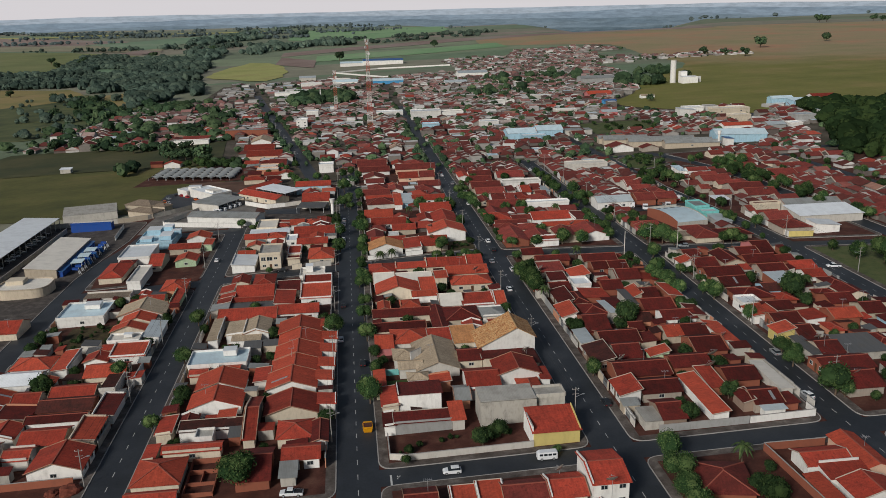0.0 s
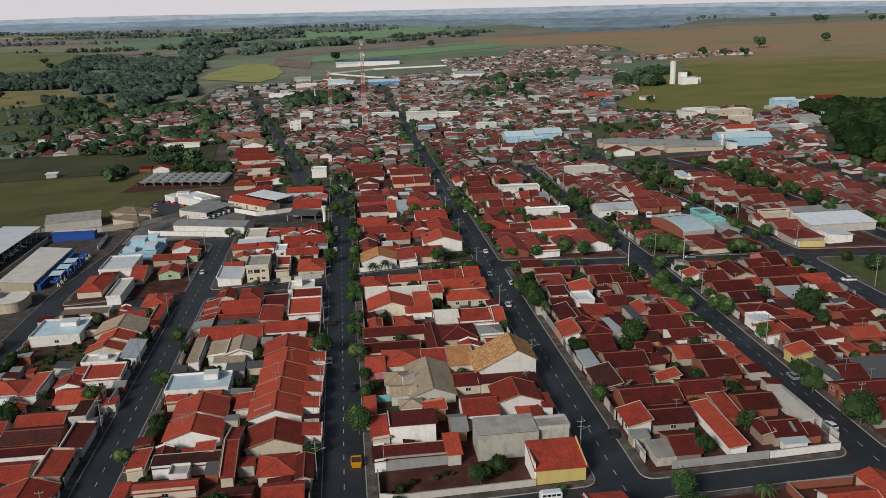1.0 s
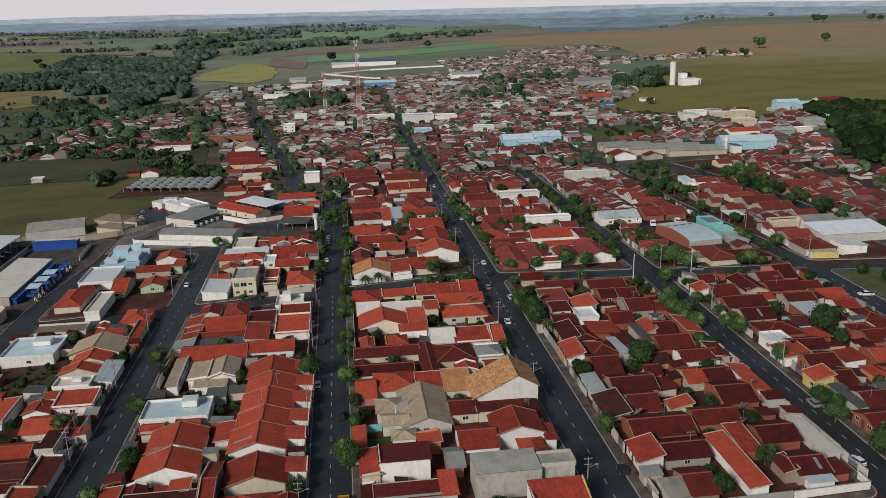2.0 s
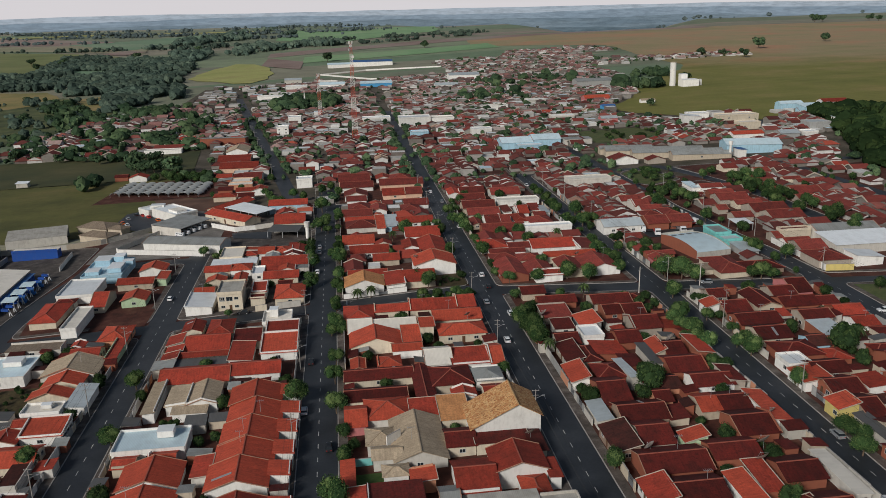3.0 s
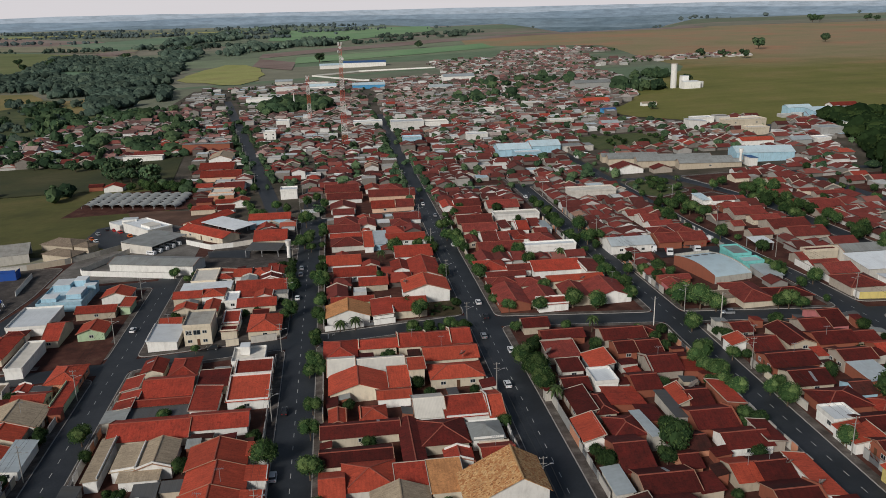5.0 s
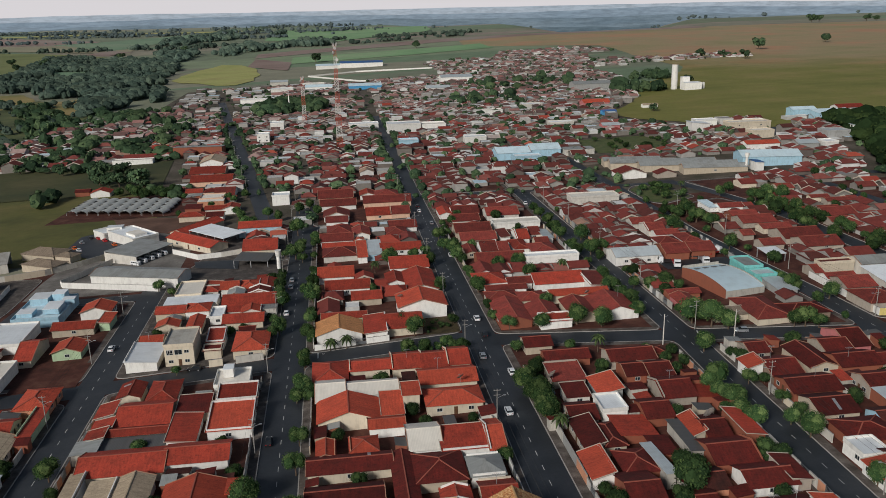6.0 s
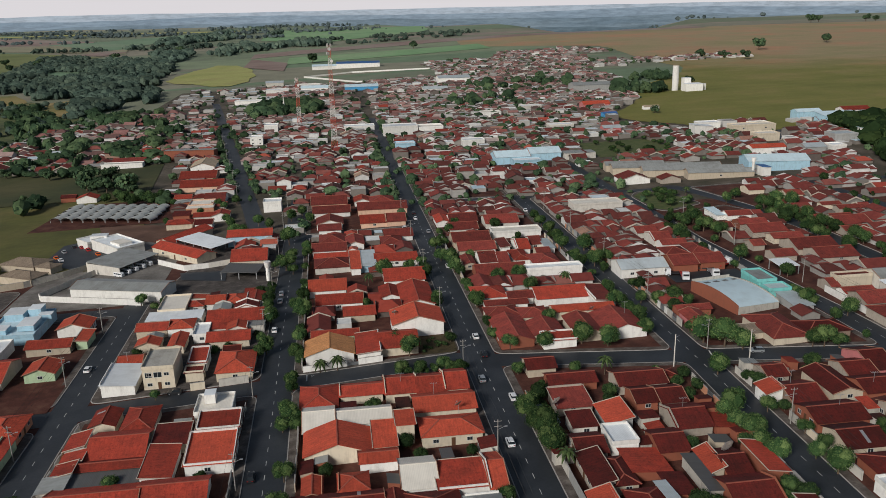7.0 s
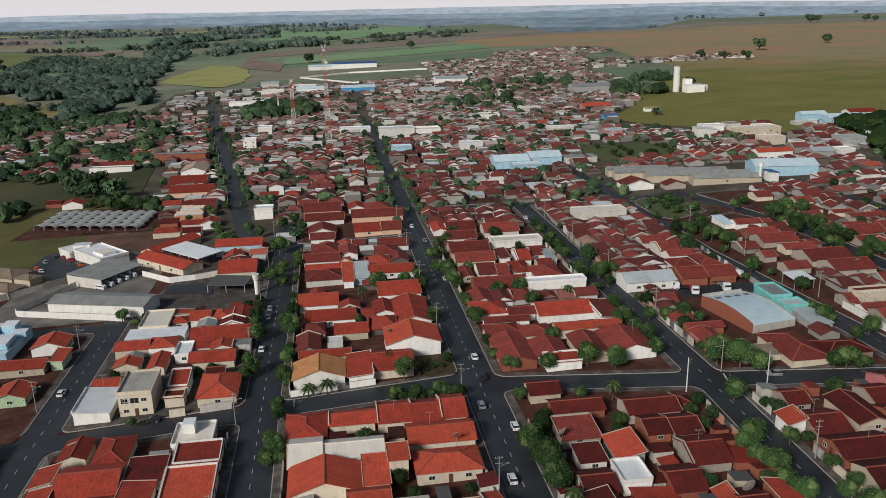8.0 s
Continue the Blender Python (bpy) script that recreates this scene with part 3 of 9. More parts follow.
def block(corners, inner=EARTH, r=3.5, walk_w=2.2, label="kerbed pavement round a block of houses"):
    """A raised, kerbed block: paving, and inside it the yards' ground."""
    ring = rounded(corners, r)
    bm = bmesh.new()
    hull(bm, [(x, y, gz(x, y) - 0.4) for x, y in ring], [(x, y, gz(x, y) + 0.15) for x, y in ring])
    ob = tagged(part("pavement", bm, PAVING), label, "pavement", kind="structure")
    bm = bmesh.new()
    n = len(ring)
    for i in range(n):
        (ax, ay), (bx, by) = ring[i], ring[(i + 1) % n]
        bar(bm, (ax, ay, gz(ax, ay) + 0.09), (bx, by, gz(bx, by) + 0.09), 0.22, 0.18)
    part("kerb", bm, KERB, ob, "pale stone kerb")
    cx = sum(p[0] for p in corners) / len(corners)
    cy = sum(p[1] for p in corners) / len(corners)
    small = []
    k = len(corners)
    for i in range(k):
        p, a, b = Vector(corners[i]), Vector(corners[i - 1]), Vector(corners[(i + 1) % k])
        u, v = (a - p).normalized(), (b - p).normalized()
        small.append(tuple(p + (u + v) * walk_w))
    bm = bmesh.new()
    face(bm, [(x, y, gz(x, y) + 0.165) for x, y in small])
    part("yard_ground", bm, inner, ob, "bare earth and concrete yards")
    return ob


def x_left(y):
    return -1.9


def x_main(y):
    return 53.8 + 0.004 * (y - 150)


def x_right(y):
    return 109.5 + 0.02 * min(y - 180, 120) if y > 180 else 107.5 + 2 * smooth(150, 180, y)


def x_farleft(y):
    return -54.8


def x_farright(y):
    return 166 + 0.02 * min(y - 250, 60) - 6.5 * smooth(315, 400, y)


def x_outer(y):
    return 212 - 0.0018 * max(0, y - 400) ** 2


def x_last(y):
    return 263


def y_south(x):
    return 150.6 if x > -6 else 141.5


def y_north(x):
    """Middle of the second side street, which bends at the avenue."""
    if x < 54:
        return 306.5 + 0.1 * x
    return 308.5 - 0.2 * (x - 54)


street("street_west", x_farleft, 60, 392, 4.4)
street("street_middle", x_left, 60, 545, 4.6)
street("avenue", x_main, 60, 900, 4.7)
street("street_east", x_right, 60, 512, 4.2)
street("street_far_east", x_farright, 60, 640, 4.2)
street("street_outer_east", x_outer, 270, 506, 3.6, False)
street("street_last_east", x_last, 260, 500, 3.6, False)
cross_street("side_street_south", -5, 330, lambda x: 150.6, 3.3)
cross_street("side_street_south_west", -120, -3, lambda x: 141.5, 3.3)
cross_street("side_street_north", -104, 330, y_north, 4.3)


def x_depot(y):
    """The street beside the haulage yard."""
    return -106 + 0.0 if y < 320 else -106 + 10 * smooth(320, 384, y)


def x_diag(y):
    """The road out of town, which bears off to the left."""
    return -28 - 0.151 * (y - 537)


street("street_depot", x_depot, 150, 386, 4.0, False)
street("road_out", x_diag, 470, 1150, 4.5, False)
cross_street("yard_link", -100, -50, lambda x: 380.2, 4.2, 0.06)
CROSS3 = 462.0


def y_far(x):
    """Middle of the third side street, which jogs north at the avenue."""
    return CROSS3 if x < 54 else 514 - 0.12 * (x - 54)


cross_street("side_street_far", -10, 52, y_far, 3.5)
cross_street("side_street_far_east", 55, 330, y_far, 3.5)

EDGES = [x_farleft, x_left, x_main, x_right, x_farright]
HALF = [4.4, 4.6, 4.7, 4.2, 4.2]


def cell(i, y0, y1, n0, n1, inner=EARTH):
    """The block between street i and street i + 1, cut by the side streets' edges n0 and n1 (functions of x)."""
    def xl(y):
        return EDGES[i](y) + HALF[i]
    def xr(y):
        return EDGES[i + 1](y) - HALF[i + 1]
    a, b, c, d = xl(y0), xr(y0), xr(y1), xl(y1)
    return block([(a, n0(a)), (b, n0(b)), (c, n1(c)), (d, n1(d))], inner)


def south_edge(x):
    return y_south(x) + 3.3


def north_edge(x):
    return y_north(x) - 4.3


def north_start(x):
    return y_north(x) + 4.3


def far_end(x):
    return y_far(x) - 3.5


def far_start(x):
    return far_end(x) + 7.0


block([(-102, 145), (-59.2, 145), (-59.2, 294), (-102, 291)])
block([(-102, 303), (-59.2, 306.5), (-59.2, 376.5), (-92, 376.5), (-102, 320)])
block([(-50.4, 306.5), (-6.5, 311), (-6.5, 470), (-32, 470), (-50.4, 392)], YARD)
drape("yard_north_west", lambda y: (-100 if y > 415 else -102, -50), 387, 478, PALE_YARD, 0.12, 20, "structure", "bare trodden yard with asphalt patches", "yard")
block([(-175, 150), (-110.2, 150), (-110.2, 320), (-103, 377), (-103, 415), (-175, 425)], YARD, label="kerbed yard of a haulage depot")
for i in range(4):
    cell(i, 154, 300, south_edge, north_edge)
    cell(i, 60, 147, lambda x: 60.0, lambda x: y_south(x) - 3.3)
    if i > 0:
        cell(i, 310, CROSS3, north_start, far_end)
        cell(i, CROSS3, 610, far_start, lambda x: 612.0)


block([(171.3, 294), (208.0, 287), (208.0, 410), (203.5, 444), (199.0, 456), (170, 446), (164.8, 440), (164.6, 402), (167.5, 360), (170.6, 318)])
block([(216, 285), (259, 277), (259, 498), (200, 498), (209, 455), (214, 425), (216, 400)])
block([(165.0, 488), (165.2, 459), (170, 452), (191, 462), (187, 482), (180, 493), (172, 498)], LAWN, label="kerbed lawn of a small public square")
block([(171, 283), (240, 268), (240, 120), (166, 120)], LAWN, label="kerbed public square with worn grass")


# kept free: waste ground and open yards
TAKEN = [(184, 218, 298, 342), (168, 186, 288, 300), (-93, -76, 243, 262), (-78, -59, 303, 321), (5, 37, 155, 167), (5, 13, 188, 205), (32, 52, 203, 218), (38.8, 49, 316, 330)]


def free(x0, x1, y0, y1, gap=0.2):
    return not any(x0 < b + gap and x1 > a - gap and y0 < d + gap and y1 > c - gap for a, b, c, d in TAKEN)


def lot_house(x, y, w, d, h, *rest, **more):
    h = h * (0.74 if x > 58 and y < 310 else 0.9) if h < 4 else h
    TAKEN.append((x - w / 2, x + w / 2, y - d / 2, y + d / 2))
    return house(x, y, w, d, h, *rest, **more)

def place(x, y, w, d, h, *rest, **more):
    TAKEN.append((x - w / 2, x + w / 2, y - d / 2, y + d / 2))
    return house(x, y, w, d, h, *rest, **more)


# ---- houses along the streets, south to north ----
def row_house(x, y, lift, roof, wall):
    """One of a row of alike gabled houses stepping down the street, each with a carport wing towards the pavement."""
    lot_house(x, y, 12.4, 9.4, 3.2 + lift, "gy", roof, wall, verge=True)
    lot_house(x + 8.4, y + 1.9, 4.0, 5.2, 2.8 + lift, "sE", roof, "white", caps="E", front="E", wins=False, rise=0.5)
    yard_wall(x + 10.4, y - 4.5, x + 10.4, y - 1.2, 1.7, wall)


lot_house(38.4, 136.2, 6.8, 7.8, 3.2, "gx", "red", "white", caps="W")
lot_house(30.3, 136.4, 8.3, 6.1, 3.2, "gx", "clay", "cream")
lot_house(18.5, 136.7, 4.9, 4.4, 3.2, "sS", "bright", "white", caps="EW")
lot_house(23.7, 136.9, 4.8, 5.2, 3.2, "sS", "bright", "white", caps="EW")
lot_house(46.2, 137.2, 7.0, 11.6, 5.4, "gx", "red", "white", caps="W", rise=1.3, front="E")
lot_house(-43.5, 149.2, 9.7, 2.9, 3, "gx", "red", "white", wins=False)
lot_house(-16.3, 153.8, 3.1, 5.1, 2.6, "sS", "grey", "concrete", wins=False)
lot_house(-23.6, 157.4, 6.9, 12.8, 3, "gx", "dark", "brick")
lot_house(-43.6, 158.4, 9.6, 10.2, 3, "hip", "bright", "cream", front="W")
lot_house(42.0, 160.6, 10.4, 8.4, 3.8, "sS", "red", "yellow", caps="E", wins=False, rise=1.7)
# yellow house's tall white side parapet, built with the garden-wall part
yard_wall(36.5, 165.0, 36.7, 156.6, 4.9, "white")
lot_house(-13.9, 160.6, 7.7, 6.3, 3.1, "gx", "red", "white", front="S")
lot_house(-47.2, 166.9, 2.3, 6.5, 3, "sW", "red", "cream", caps="S", wins=False)
lot_house(-38.3, 167.7, 12.4, 3.6, 3, "gx", "red", "cream", caps="S")
lot_house(-66.9, 168.3, 11.4, 9.6, 3, "gy", "red", "white", front="E")
lot_house(-10.1, 169.2, 3.2, 9.2, 3, "gy", "dark", "white")
lot_house(13.7, 170.2, 13.1, 4.3, 3.2, "sS", "dark", "grey", caps="S")
lot_house(21.7, 171.1, 2.8, 7.4, 3.2, "sS", "bright", "offwhite", wins=False)
lot_house(5.9, 171.2, 2.4, 6.3, 3, "sW", "dark", "white", caps="NS", wins=False)
lot_house(43.7, 171.3, 6.9, 4.4, 5.6, "flat", "slab", "concrete", caps="NSE", wins=False)
lot_house(-15.7, 171.4, 7.8, 8.1, 3, "hip", "red", "cream", front="E")
lot_house(33.5, 171.8, 13.2, 7.9, 6.2, "flat", "slab", "concrete", rise=0, wins=False)
lot_house(101.1, 174.7, 3.0, 15.7, 3.2, "sE", "cream", "offwhite")
lot_house(-35.1, 177.1, 15.1, 4.2, 3, "sS", "old", "white", caps="S")
lot_house(-26.2, 179.3, 2.5, 20.9, 3.1, "gx", "red", "cream", caps="W", wins=False)
lot_house(-46.3, 179.4, 3.4, 8.5, 3, "sW", "red", "cream", caps="S")
lot_house(-74.2, 180.6, 9.5, 8.2, 3, "gx", "red", "cream")
lot_house(-64.7, 181.9, 5.0, 10.9, 3.1, "sE", "bright", "cream", caps="NW", front="E")
lot_house(13.8, 182.1, 10.3, 7.9, 4.4, "sN", "dark", "white", caps="W", front="W")
lot_house(6.6, 182.9, 3.8, 10.3, 3, "sW", "red", "cream", caps="S")
row_house(-17.2, 183.7, 0.0, "red", "cream")
lot_house(46.2, 187.1, 2.1, 6.9, 3.4, "sE", "red", "white", wins=False)
lot_house(30.2, 187.4, 7.9, 11.8, 3.6, "gx", "red", "white", caps="S")
lot_house(-74.5, 190.0, 13.8, 4.1, 3, "gx", "dark", "white")
lot_house(39.6, 190.3, 10.8, 9.1, 4.2, "gy", "red", "white", front="E")
lot_house(-36.4, 191.1, 12.7, 8.0, 3, "gy", "bright", "white", caps="")
lot_house(-63.4, 194.4, 4.4, 11.6, 3, "sE", "dark", "white", caps="NW")
lot_house(-74.3, 197.5, 12.8, 7.4, 3, "gx", "old", "brick")
row_house(-18.0, 197.6, 0.2, "bright", "white")
lot_house(45.7, 199.4, 2.9, 9.0, 3, "sE", "dark", "cream", wins=False)
lot_house(20.4, 206.0, 11.2, 18.5, 3.0, "gy", "beige", "offwhite", verge=False, rise=2.1)
lot_house(12.4, 208.0, 6.4, 7.0, 3.4, "hip", "beige", "offwhite", verge=False)
lot_house(13.2, 200.6, 6.0, 5.0, 3.4, "gx", "beige", "offwhite", verge=False)
lot_house(14.6, 193.6, 5.0, 4.0, 3.0, "hip", "beige", "white", verge=False)
lot_house(4.7, 193.6, 2.4, 13.0, 2.4, "sW", "bright", "cream", wins=False)
yard_wall(6.0, 201.0, 10.0, 201.0, 1.8, "teal")
# white parapet fin across the beige house's roof, built with the garden-wall part
yard_wall(16.6, 206.2, 13.4, 203.4, 5.2, "white")
lot_house(-36.6, 202.1, 12.3, 9.6, 3, "gy", "bright", "white")
lot_house(38.5, 202.3, 11.4, 4.7, 3.2, "sS", "dark", "cream")
lot_house(29.6, 204.1, 6.1, 7.7, 3.2, "gx", "dark", "cream")
lot_house(-75.0, 205.6, 10.8, 7.2, 3, "gx", "red", "cream")
row_house(-17.6, 206.9, -0.1, "bright", "cream")
lot_house(-66.4, 208.5, 4.1, 9.8, 3.2, "flat", "old", "offwhite", caps="SE")
row_house(-17.3, 216.5, 0.15, "bright", "white")
lot_house(-92.6, 217.1, 10.4, 8.4, 3, "gx", "white", "white")
lot_house(30.0, 217.3, 6.4, 10.1, 3.4, "sS", "amber", "cream")
lot_house(-39.4, 217.7, 15.9, 9.7, 3.3, "flat", "paleblue", "white", caps="NSEW", front="W")
lot_house(-69.9, 217.8, 10.4, 8.8, 3, "gx", "bright", "cream", front="E")
lot_house(7.0, 219.7, 4.6, 10.1, 3, "gx", "bright", "pink")
lot_house(23.4, 220.1, 6.6, 7.0, 3, "sS", "red", "cream")
lot_house(14.7, 222.0, 10.6, 10.4, 3, "hip", "bright", "offwhite", front="W")
row_house(-17.0, 226.3, 0.0, "bright", "white")
lot_house(-84.0, 227.4, 4.1, 14.0, 3, "sW", "bright", "white", caps="E")
lot_house(-92.9, 227.7, 10.5, 8.6, 3, "hip", "bright", "white")
lot_house(-66.8, 230.2, 9.6, 8.2, 3.2, "sS", "bright", "white", caps="NSEW", front="E")
lot_house(12.3, 230.7, 15.1, 6.9, 3, "gx", "dark", "cream", front="W")
lot_house(24.7, 233.9, 4.4, 20.5, 3, "gy", "dark", "cream")
row_house(-17.6, 236.2, 0.25, "bright", "white")
lot_house(32.1, 237.0, 10.1, 10.9, 3, "hip", "dark", "beige")
lot_house(-31.0, 240.3, 7.4, 11.4, 3.4, "gy", "beige", "white", verge=True, caps="S")
lot_house(-37.4, 240.6, 5.0, 11.0, 3.2, "sW", "beige", "white", verge=False, caps="SE")
lot_house(-33.6, 232.6, 8.0, 3.0, 2.8, "sS", "beige", "white", wins=False)
lot_house(-70.9, 241.0, 9.3, 5.4, 3.2, "flat", "cream", "white", caps="NSEW", front="E")
lot_house(-43.6, 241.1, 2.8, 17.7, 3.4, "sW", "beige", "white", caps="E", wins=False)
lot_house(13.6, 242.7, 17.6, 6.8, 3, "gx", "dark", "cream", front="W")
lot_house(38.8, 247.0, 10.2, 8.9, 3.2, "sS", "red", "white", caps="S", front="E")
lot_house(45.6, 247.7, 3.2, 13.2, 3.2, "gx", "bright", "white", caps="W")
lot_house(-63.4, 247.7, 4.4, 13.2, 2.9, "sE", "steel", "white")
lot_house(-71.9, 249.9, 10.6, 4.6, 3, "gy", "bright", "cream")
lot_house(30.2, 250.0, 6.9, 11.5, 3.3, "gx", "cream", "white")
lot_house(-71.0, 258.6, 10.0, 6.6, 3, "gy", "bright", "cream", front="E")
lot_house(22.6, 258.9, 8.0, 5.0, 3.1, "gx", "bright", "white")
lot_house(-113.0, 262.0, 9.0, 12.0, 3, "gx", "red", "cream")
lot_house(14.0, 266.9, 14.5, 10.6, 3.1, "gy", "bright", "cream", front="W")
lot_house(-71.3, 267.3, 14.7, 10.6, 3, "gy", "beige", "offwhite", front="E")
lot_house(24.5, 267.5, 4.9, 9.9, 3.1, "sS", "bright", "cream")
corner_house = lot_house(39.7, 268.4, 13.6, 8.8, 3.3, "hip", "bright", "cream", front="S")
lot_house(-13.8, 269.7, 10.2, 12.0, 3.2, "sS", "bright", "white", caps="NSEW", front="E")
lot_house(29.4, 269.7, 3.9, 5.6, 5.2, "sS", "bright", "cream")
lot_house(-90.9, 270.5, 15.0, 14.5, 3.4, "flat", "paleblue", "white", caps="NSEW")
lot_house(-70.5, 277.5, 7.8, 9.6, 3, "gx", "red", "cream", front="E")
lot_house(20.4, 278.0, 12.5, 7.9, 3.4, "gx", "cream", "white")
lot_house(9.8, 278.3, 6.9, 12.0, 3.4, "gx", "cream", "white", front="W")
lot_house(-62.5, 279.1, 2.6, 14.5, 3, "sE", "red", "green", caps="W", wins=False)
lot_house(39.9, 280.8, 14.6, 9.1, 3.3, "gx", "bright", "cream", front="E")
lot_house(-13.7, 283.5, 9.6, 7.4, 3.2, "sS", "red", "white", caps="NSEW", front="E")
lot_house(-88.1, 287.0, 16.0, 5.6, 3, "flat", "brown", "offwhite", caps="NE")
lot_house(9.8, 290.7, 8.9, 12.7, 3, "hip", "red", "green", front="W")
lot_house(37.9, 292.1, 6.9, 10.3, 3.2, "gx", "red", "cream")
lot_house(-15.9, 292.6, 8.8, 9.7, 3.4, "flat", "cream", "white", caps="NSEW", front="E")
lot_house(44.3, 292.8, 5.7, 11.3, 3.2, "gx", "red", "cream", caps="W", front="E")
lot_house(-65.8, 292.9, 8.3, 11.8, 3, "hip", "bright", "salmon", front="E")
lot_house(20.4, 293.0, 10.6, 6.7, 3, "gx", "red", "cream", caps="W")
lot_house(30.4, 293.2, 7.9, 10.4, 3.2, "gx", "red", "cream", caps="WE")
lot_house(152.4, 302.9, 12.7, 8.6, 3, "hip", "dark", "umber")
lot_house(129.8, 305.5, 10.2, 5.1, 3, "sS", "brown", "cream")
lot_house(140.5, 306.3, 10.9, 17.8, 3.2, "hip", "clay", "cream")
lot_house(-82.4, 309.3, 4.9, 19.9, 3.4, "flat", "cream", "white", caps="NSEW")
lot_house(77.9, 313.4, 9.6, 5.0, 3, "sS", "red", "white", caps="NSEW", wins=False)
lot_house(-43.4, 316.6, 8.6, 13.6, 3.4, "sE", "white", "white", wins=False, rise=0.7, caps="W")
lot_house(-24.2, 315.9, 4.8, 3.2, 3.2, "sS", "dark", "cream", caps="NSEW")
lot_house(121.6, 316.0, 6.0, 13.6, 3, "gy", "clay", "pink")
tan_house = lot_house(-33.1, 318.3, 8.2, 12.8, 6.3, "flat", "slab", "cream", caps="NSEW", front="S")
lot_house(-93.8, 319.1, 8.5, 18.3, 3, "hip", "red", "cream")
lot_house(-13.3, 319.3, 9.7, 14.2, 3.2, "hip", "bright", "cream", front="E")
lot_house(98.3, 320.7, 12.2, 15.5, 3, "gy", "clay", "white", front="E")
lot_house(87.8, 320.8, 8.5, 14.6, 3, "gy", "clay", "cream")
lot_house(76.3, 321.4, 9.0, 10.9, 3, "gy", "clay", "cream")
lot_house(12.7, 321.5, 13.5, 10.8, 3.6, "gy", "amber", "white", front="W")
lot_house(23.7, 322.3, 6.4, 14.7, 3.3, "sW", "red", "white", caps="E")
lot_house(66.3, 323.1, 9.6, 18.2, 3, "gy", "clay", "brick", front="W")
lot_house(32.4, 324.0, 11.0, 12.6, 3.2, "gx", "red", "cream")
lot_house(-24.2, 325.0, 4.8, 8.6, 3.4, "sS", "red", "white", caps="NSEW")
lot_house(123.9, 325.8, 10.5, 4.6, 3, "gx", "clay", "brick")
lot_house(178.7, 326.2, 10.0, 5.4, 3.2, "gx", "clay", "white")
lot_house(-43.8, 328.3, 6.4, 7.5, 3, "gx", "bright", "cream", front="W")
lot_house(-68.1, 329.0, 8.2, 8.4, 3, "gy", "bright", "green")
lot_house(-79.4, 329.8, 4.6, 16.2, 3, "gx", "red", "cream")
lot_house(14.4, 333.9, 13.9, 5.2, 3, "gx", "red", "green", front="W")
lot_house(91.6, 334.8, 19.4, 5.6, 3.2, "gx", "bright", "cream", front="E")
lot_house(75.9, 335.0, 8.4, 8.1, 3, "hip", "clay", "cream")
lot_house(182.9, 335.1, 12.6, 3.5, 4.6, "flat", "clay", "cream", caps="NSEW")
lot_house(175.2, 335.3, 2.6, 8.1, 3, "gx", "clay", "taupe", wins=False)
lot_house(39.5, 336.7, 15.3, 12.3, 4.4, "gy", "bright", "white", rise=2.4, front="E")
lot_house(66.6, 338.4, 10.0, 7.8, 3, "hip", "clay", "cream", front="W")
lot_house(-17.6, 340.5, 12.4, 8.1, 3, "gx", "red", "cream", front="E")
lot_house(-32.8, 340.8, 4.4, 10.0, 3, "gy", "bright", "cream")
lot_house(-41.5, 341.0, 6.6, 5.3, 3, "gy", "bright", "cream", front="W")
lot_house(-90.5, 343.2, 12.5, 18.5, 3.6, "flat", "white", "white", caps="NSEW")
lot_house(100.5, 345.6, 6.5, 15.7, 3.2, "sE", "clay", "white", caps="W", front="E")
lot_house(69.6, 346.3, 13.7, 4.5, 3, "gx", "clay", "white")
lot_house(-72.0, 348.6, 12.8, 7.0, 3, "gx", "red", "beige")
lot_house(88.6, 350.9, 17.1, 11.8, 3.2, "gx", "red", "white")
lot_house(22.4, 351.7, 9.8, 8.2, 3, "gx", "red", "beige")
lot_house(-62.8, 352.1, 3.2, 9.4, 3.2, "sE", "bright", "green")
lot_house(75.5, 352.2, 8.1, 6.8, 3, "gx", "clay", "white")
lot_house(66.1, 357.7, 10.6, 11.2, 3, "hip", "red", "white", front="W")
lot_house(-17.2, 358.5, 17.3, 11.0, 3.2, "gx", "red", "offwhite", front="E")
lot_house(42.0, 362.5, 10.4, 21.2, 3, "gy", "red", "white", front="E")
lot_house(-37.4, 363.2, 17.9, 8.3, 3.2, "flat", "white", "offwhite", front="W")
lot_house(16.3, 365.1, 15.3, 9.8, 3, "gx", "red", "white", front="W")
lot_house(33.5, 367.4, 6.5, 11.1, 3, "gy", "red", "white")
lot_house(-87.1, 367.8, 15.0, 22.9, 3.6, "flat", "paleblue", "blue", caps="NSEW")
lot_house(124.0, 370.5, 17.0, 11.0, 3.9, "gx", "steel", "white", front="S")
lot_house(-39.3, 374.7, 8.8, 14.6, 3.6, "flat", "cream", "cream", caps="NSEW", front="W")
lot_house(93.9, 376.7, 20.5, 4.8, 3.7, "flat", "white", "white", caps="NSEW")
lot_house(12.4, 381.4, 12.8, 12.1, 3, "gx", "bright", "white", front="W")
lot_house(40.0, 386.0, 14.3, 13.9, 3, "gx", "red", "white", front="E")
lot_house(-61.6, 398.0, 35.0, 11.5, 4.5, "gx", "grey", "white", wins=False, rz=-16, rise=1.2, name="warehouse", label="long white warehouse with a grey fibre-cement gabled roof")
lot_house(23.2, 406.4, 3.5, 17.4, 3.2, "sS", "bright", "white")
lot_house(27.9, 407.7, 5.8, 15.4, 3.2, "sS", "steel", "blue")
lot_house(14.6, 408.5, 13.6, 12.0, 3, "hip", "clay", "offwhite", front="W")
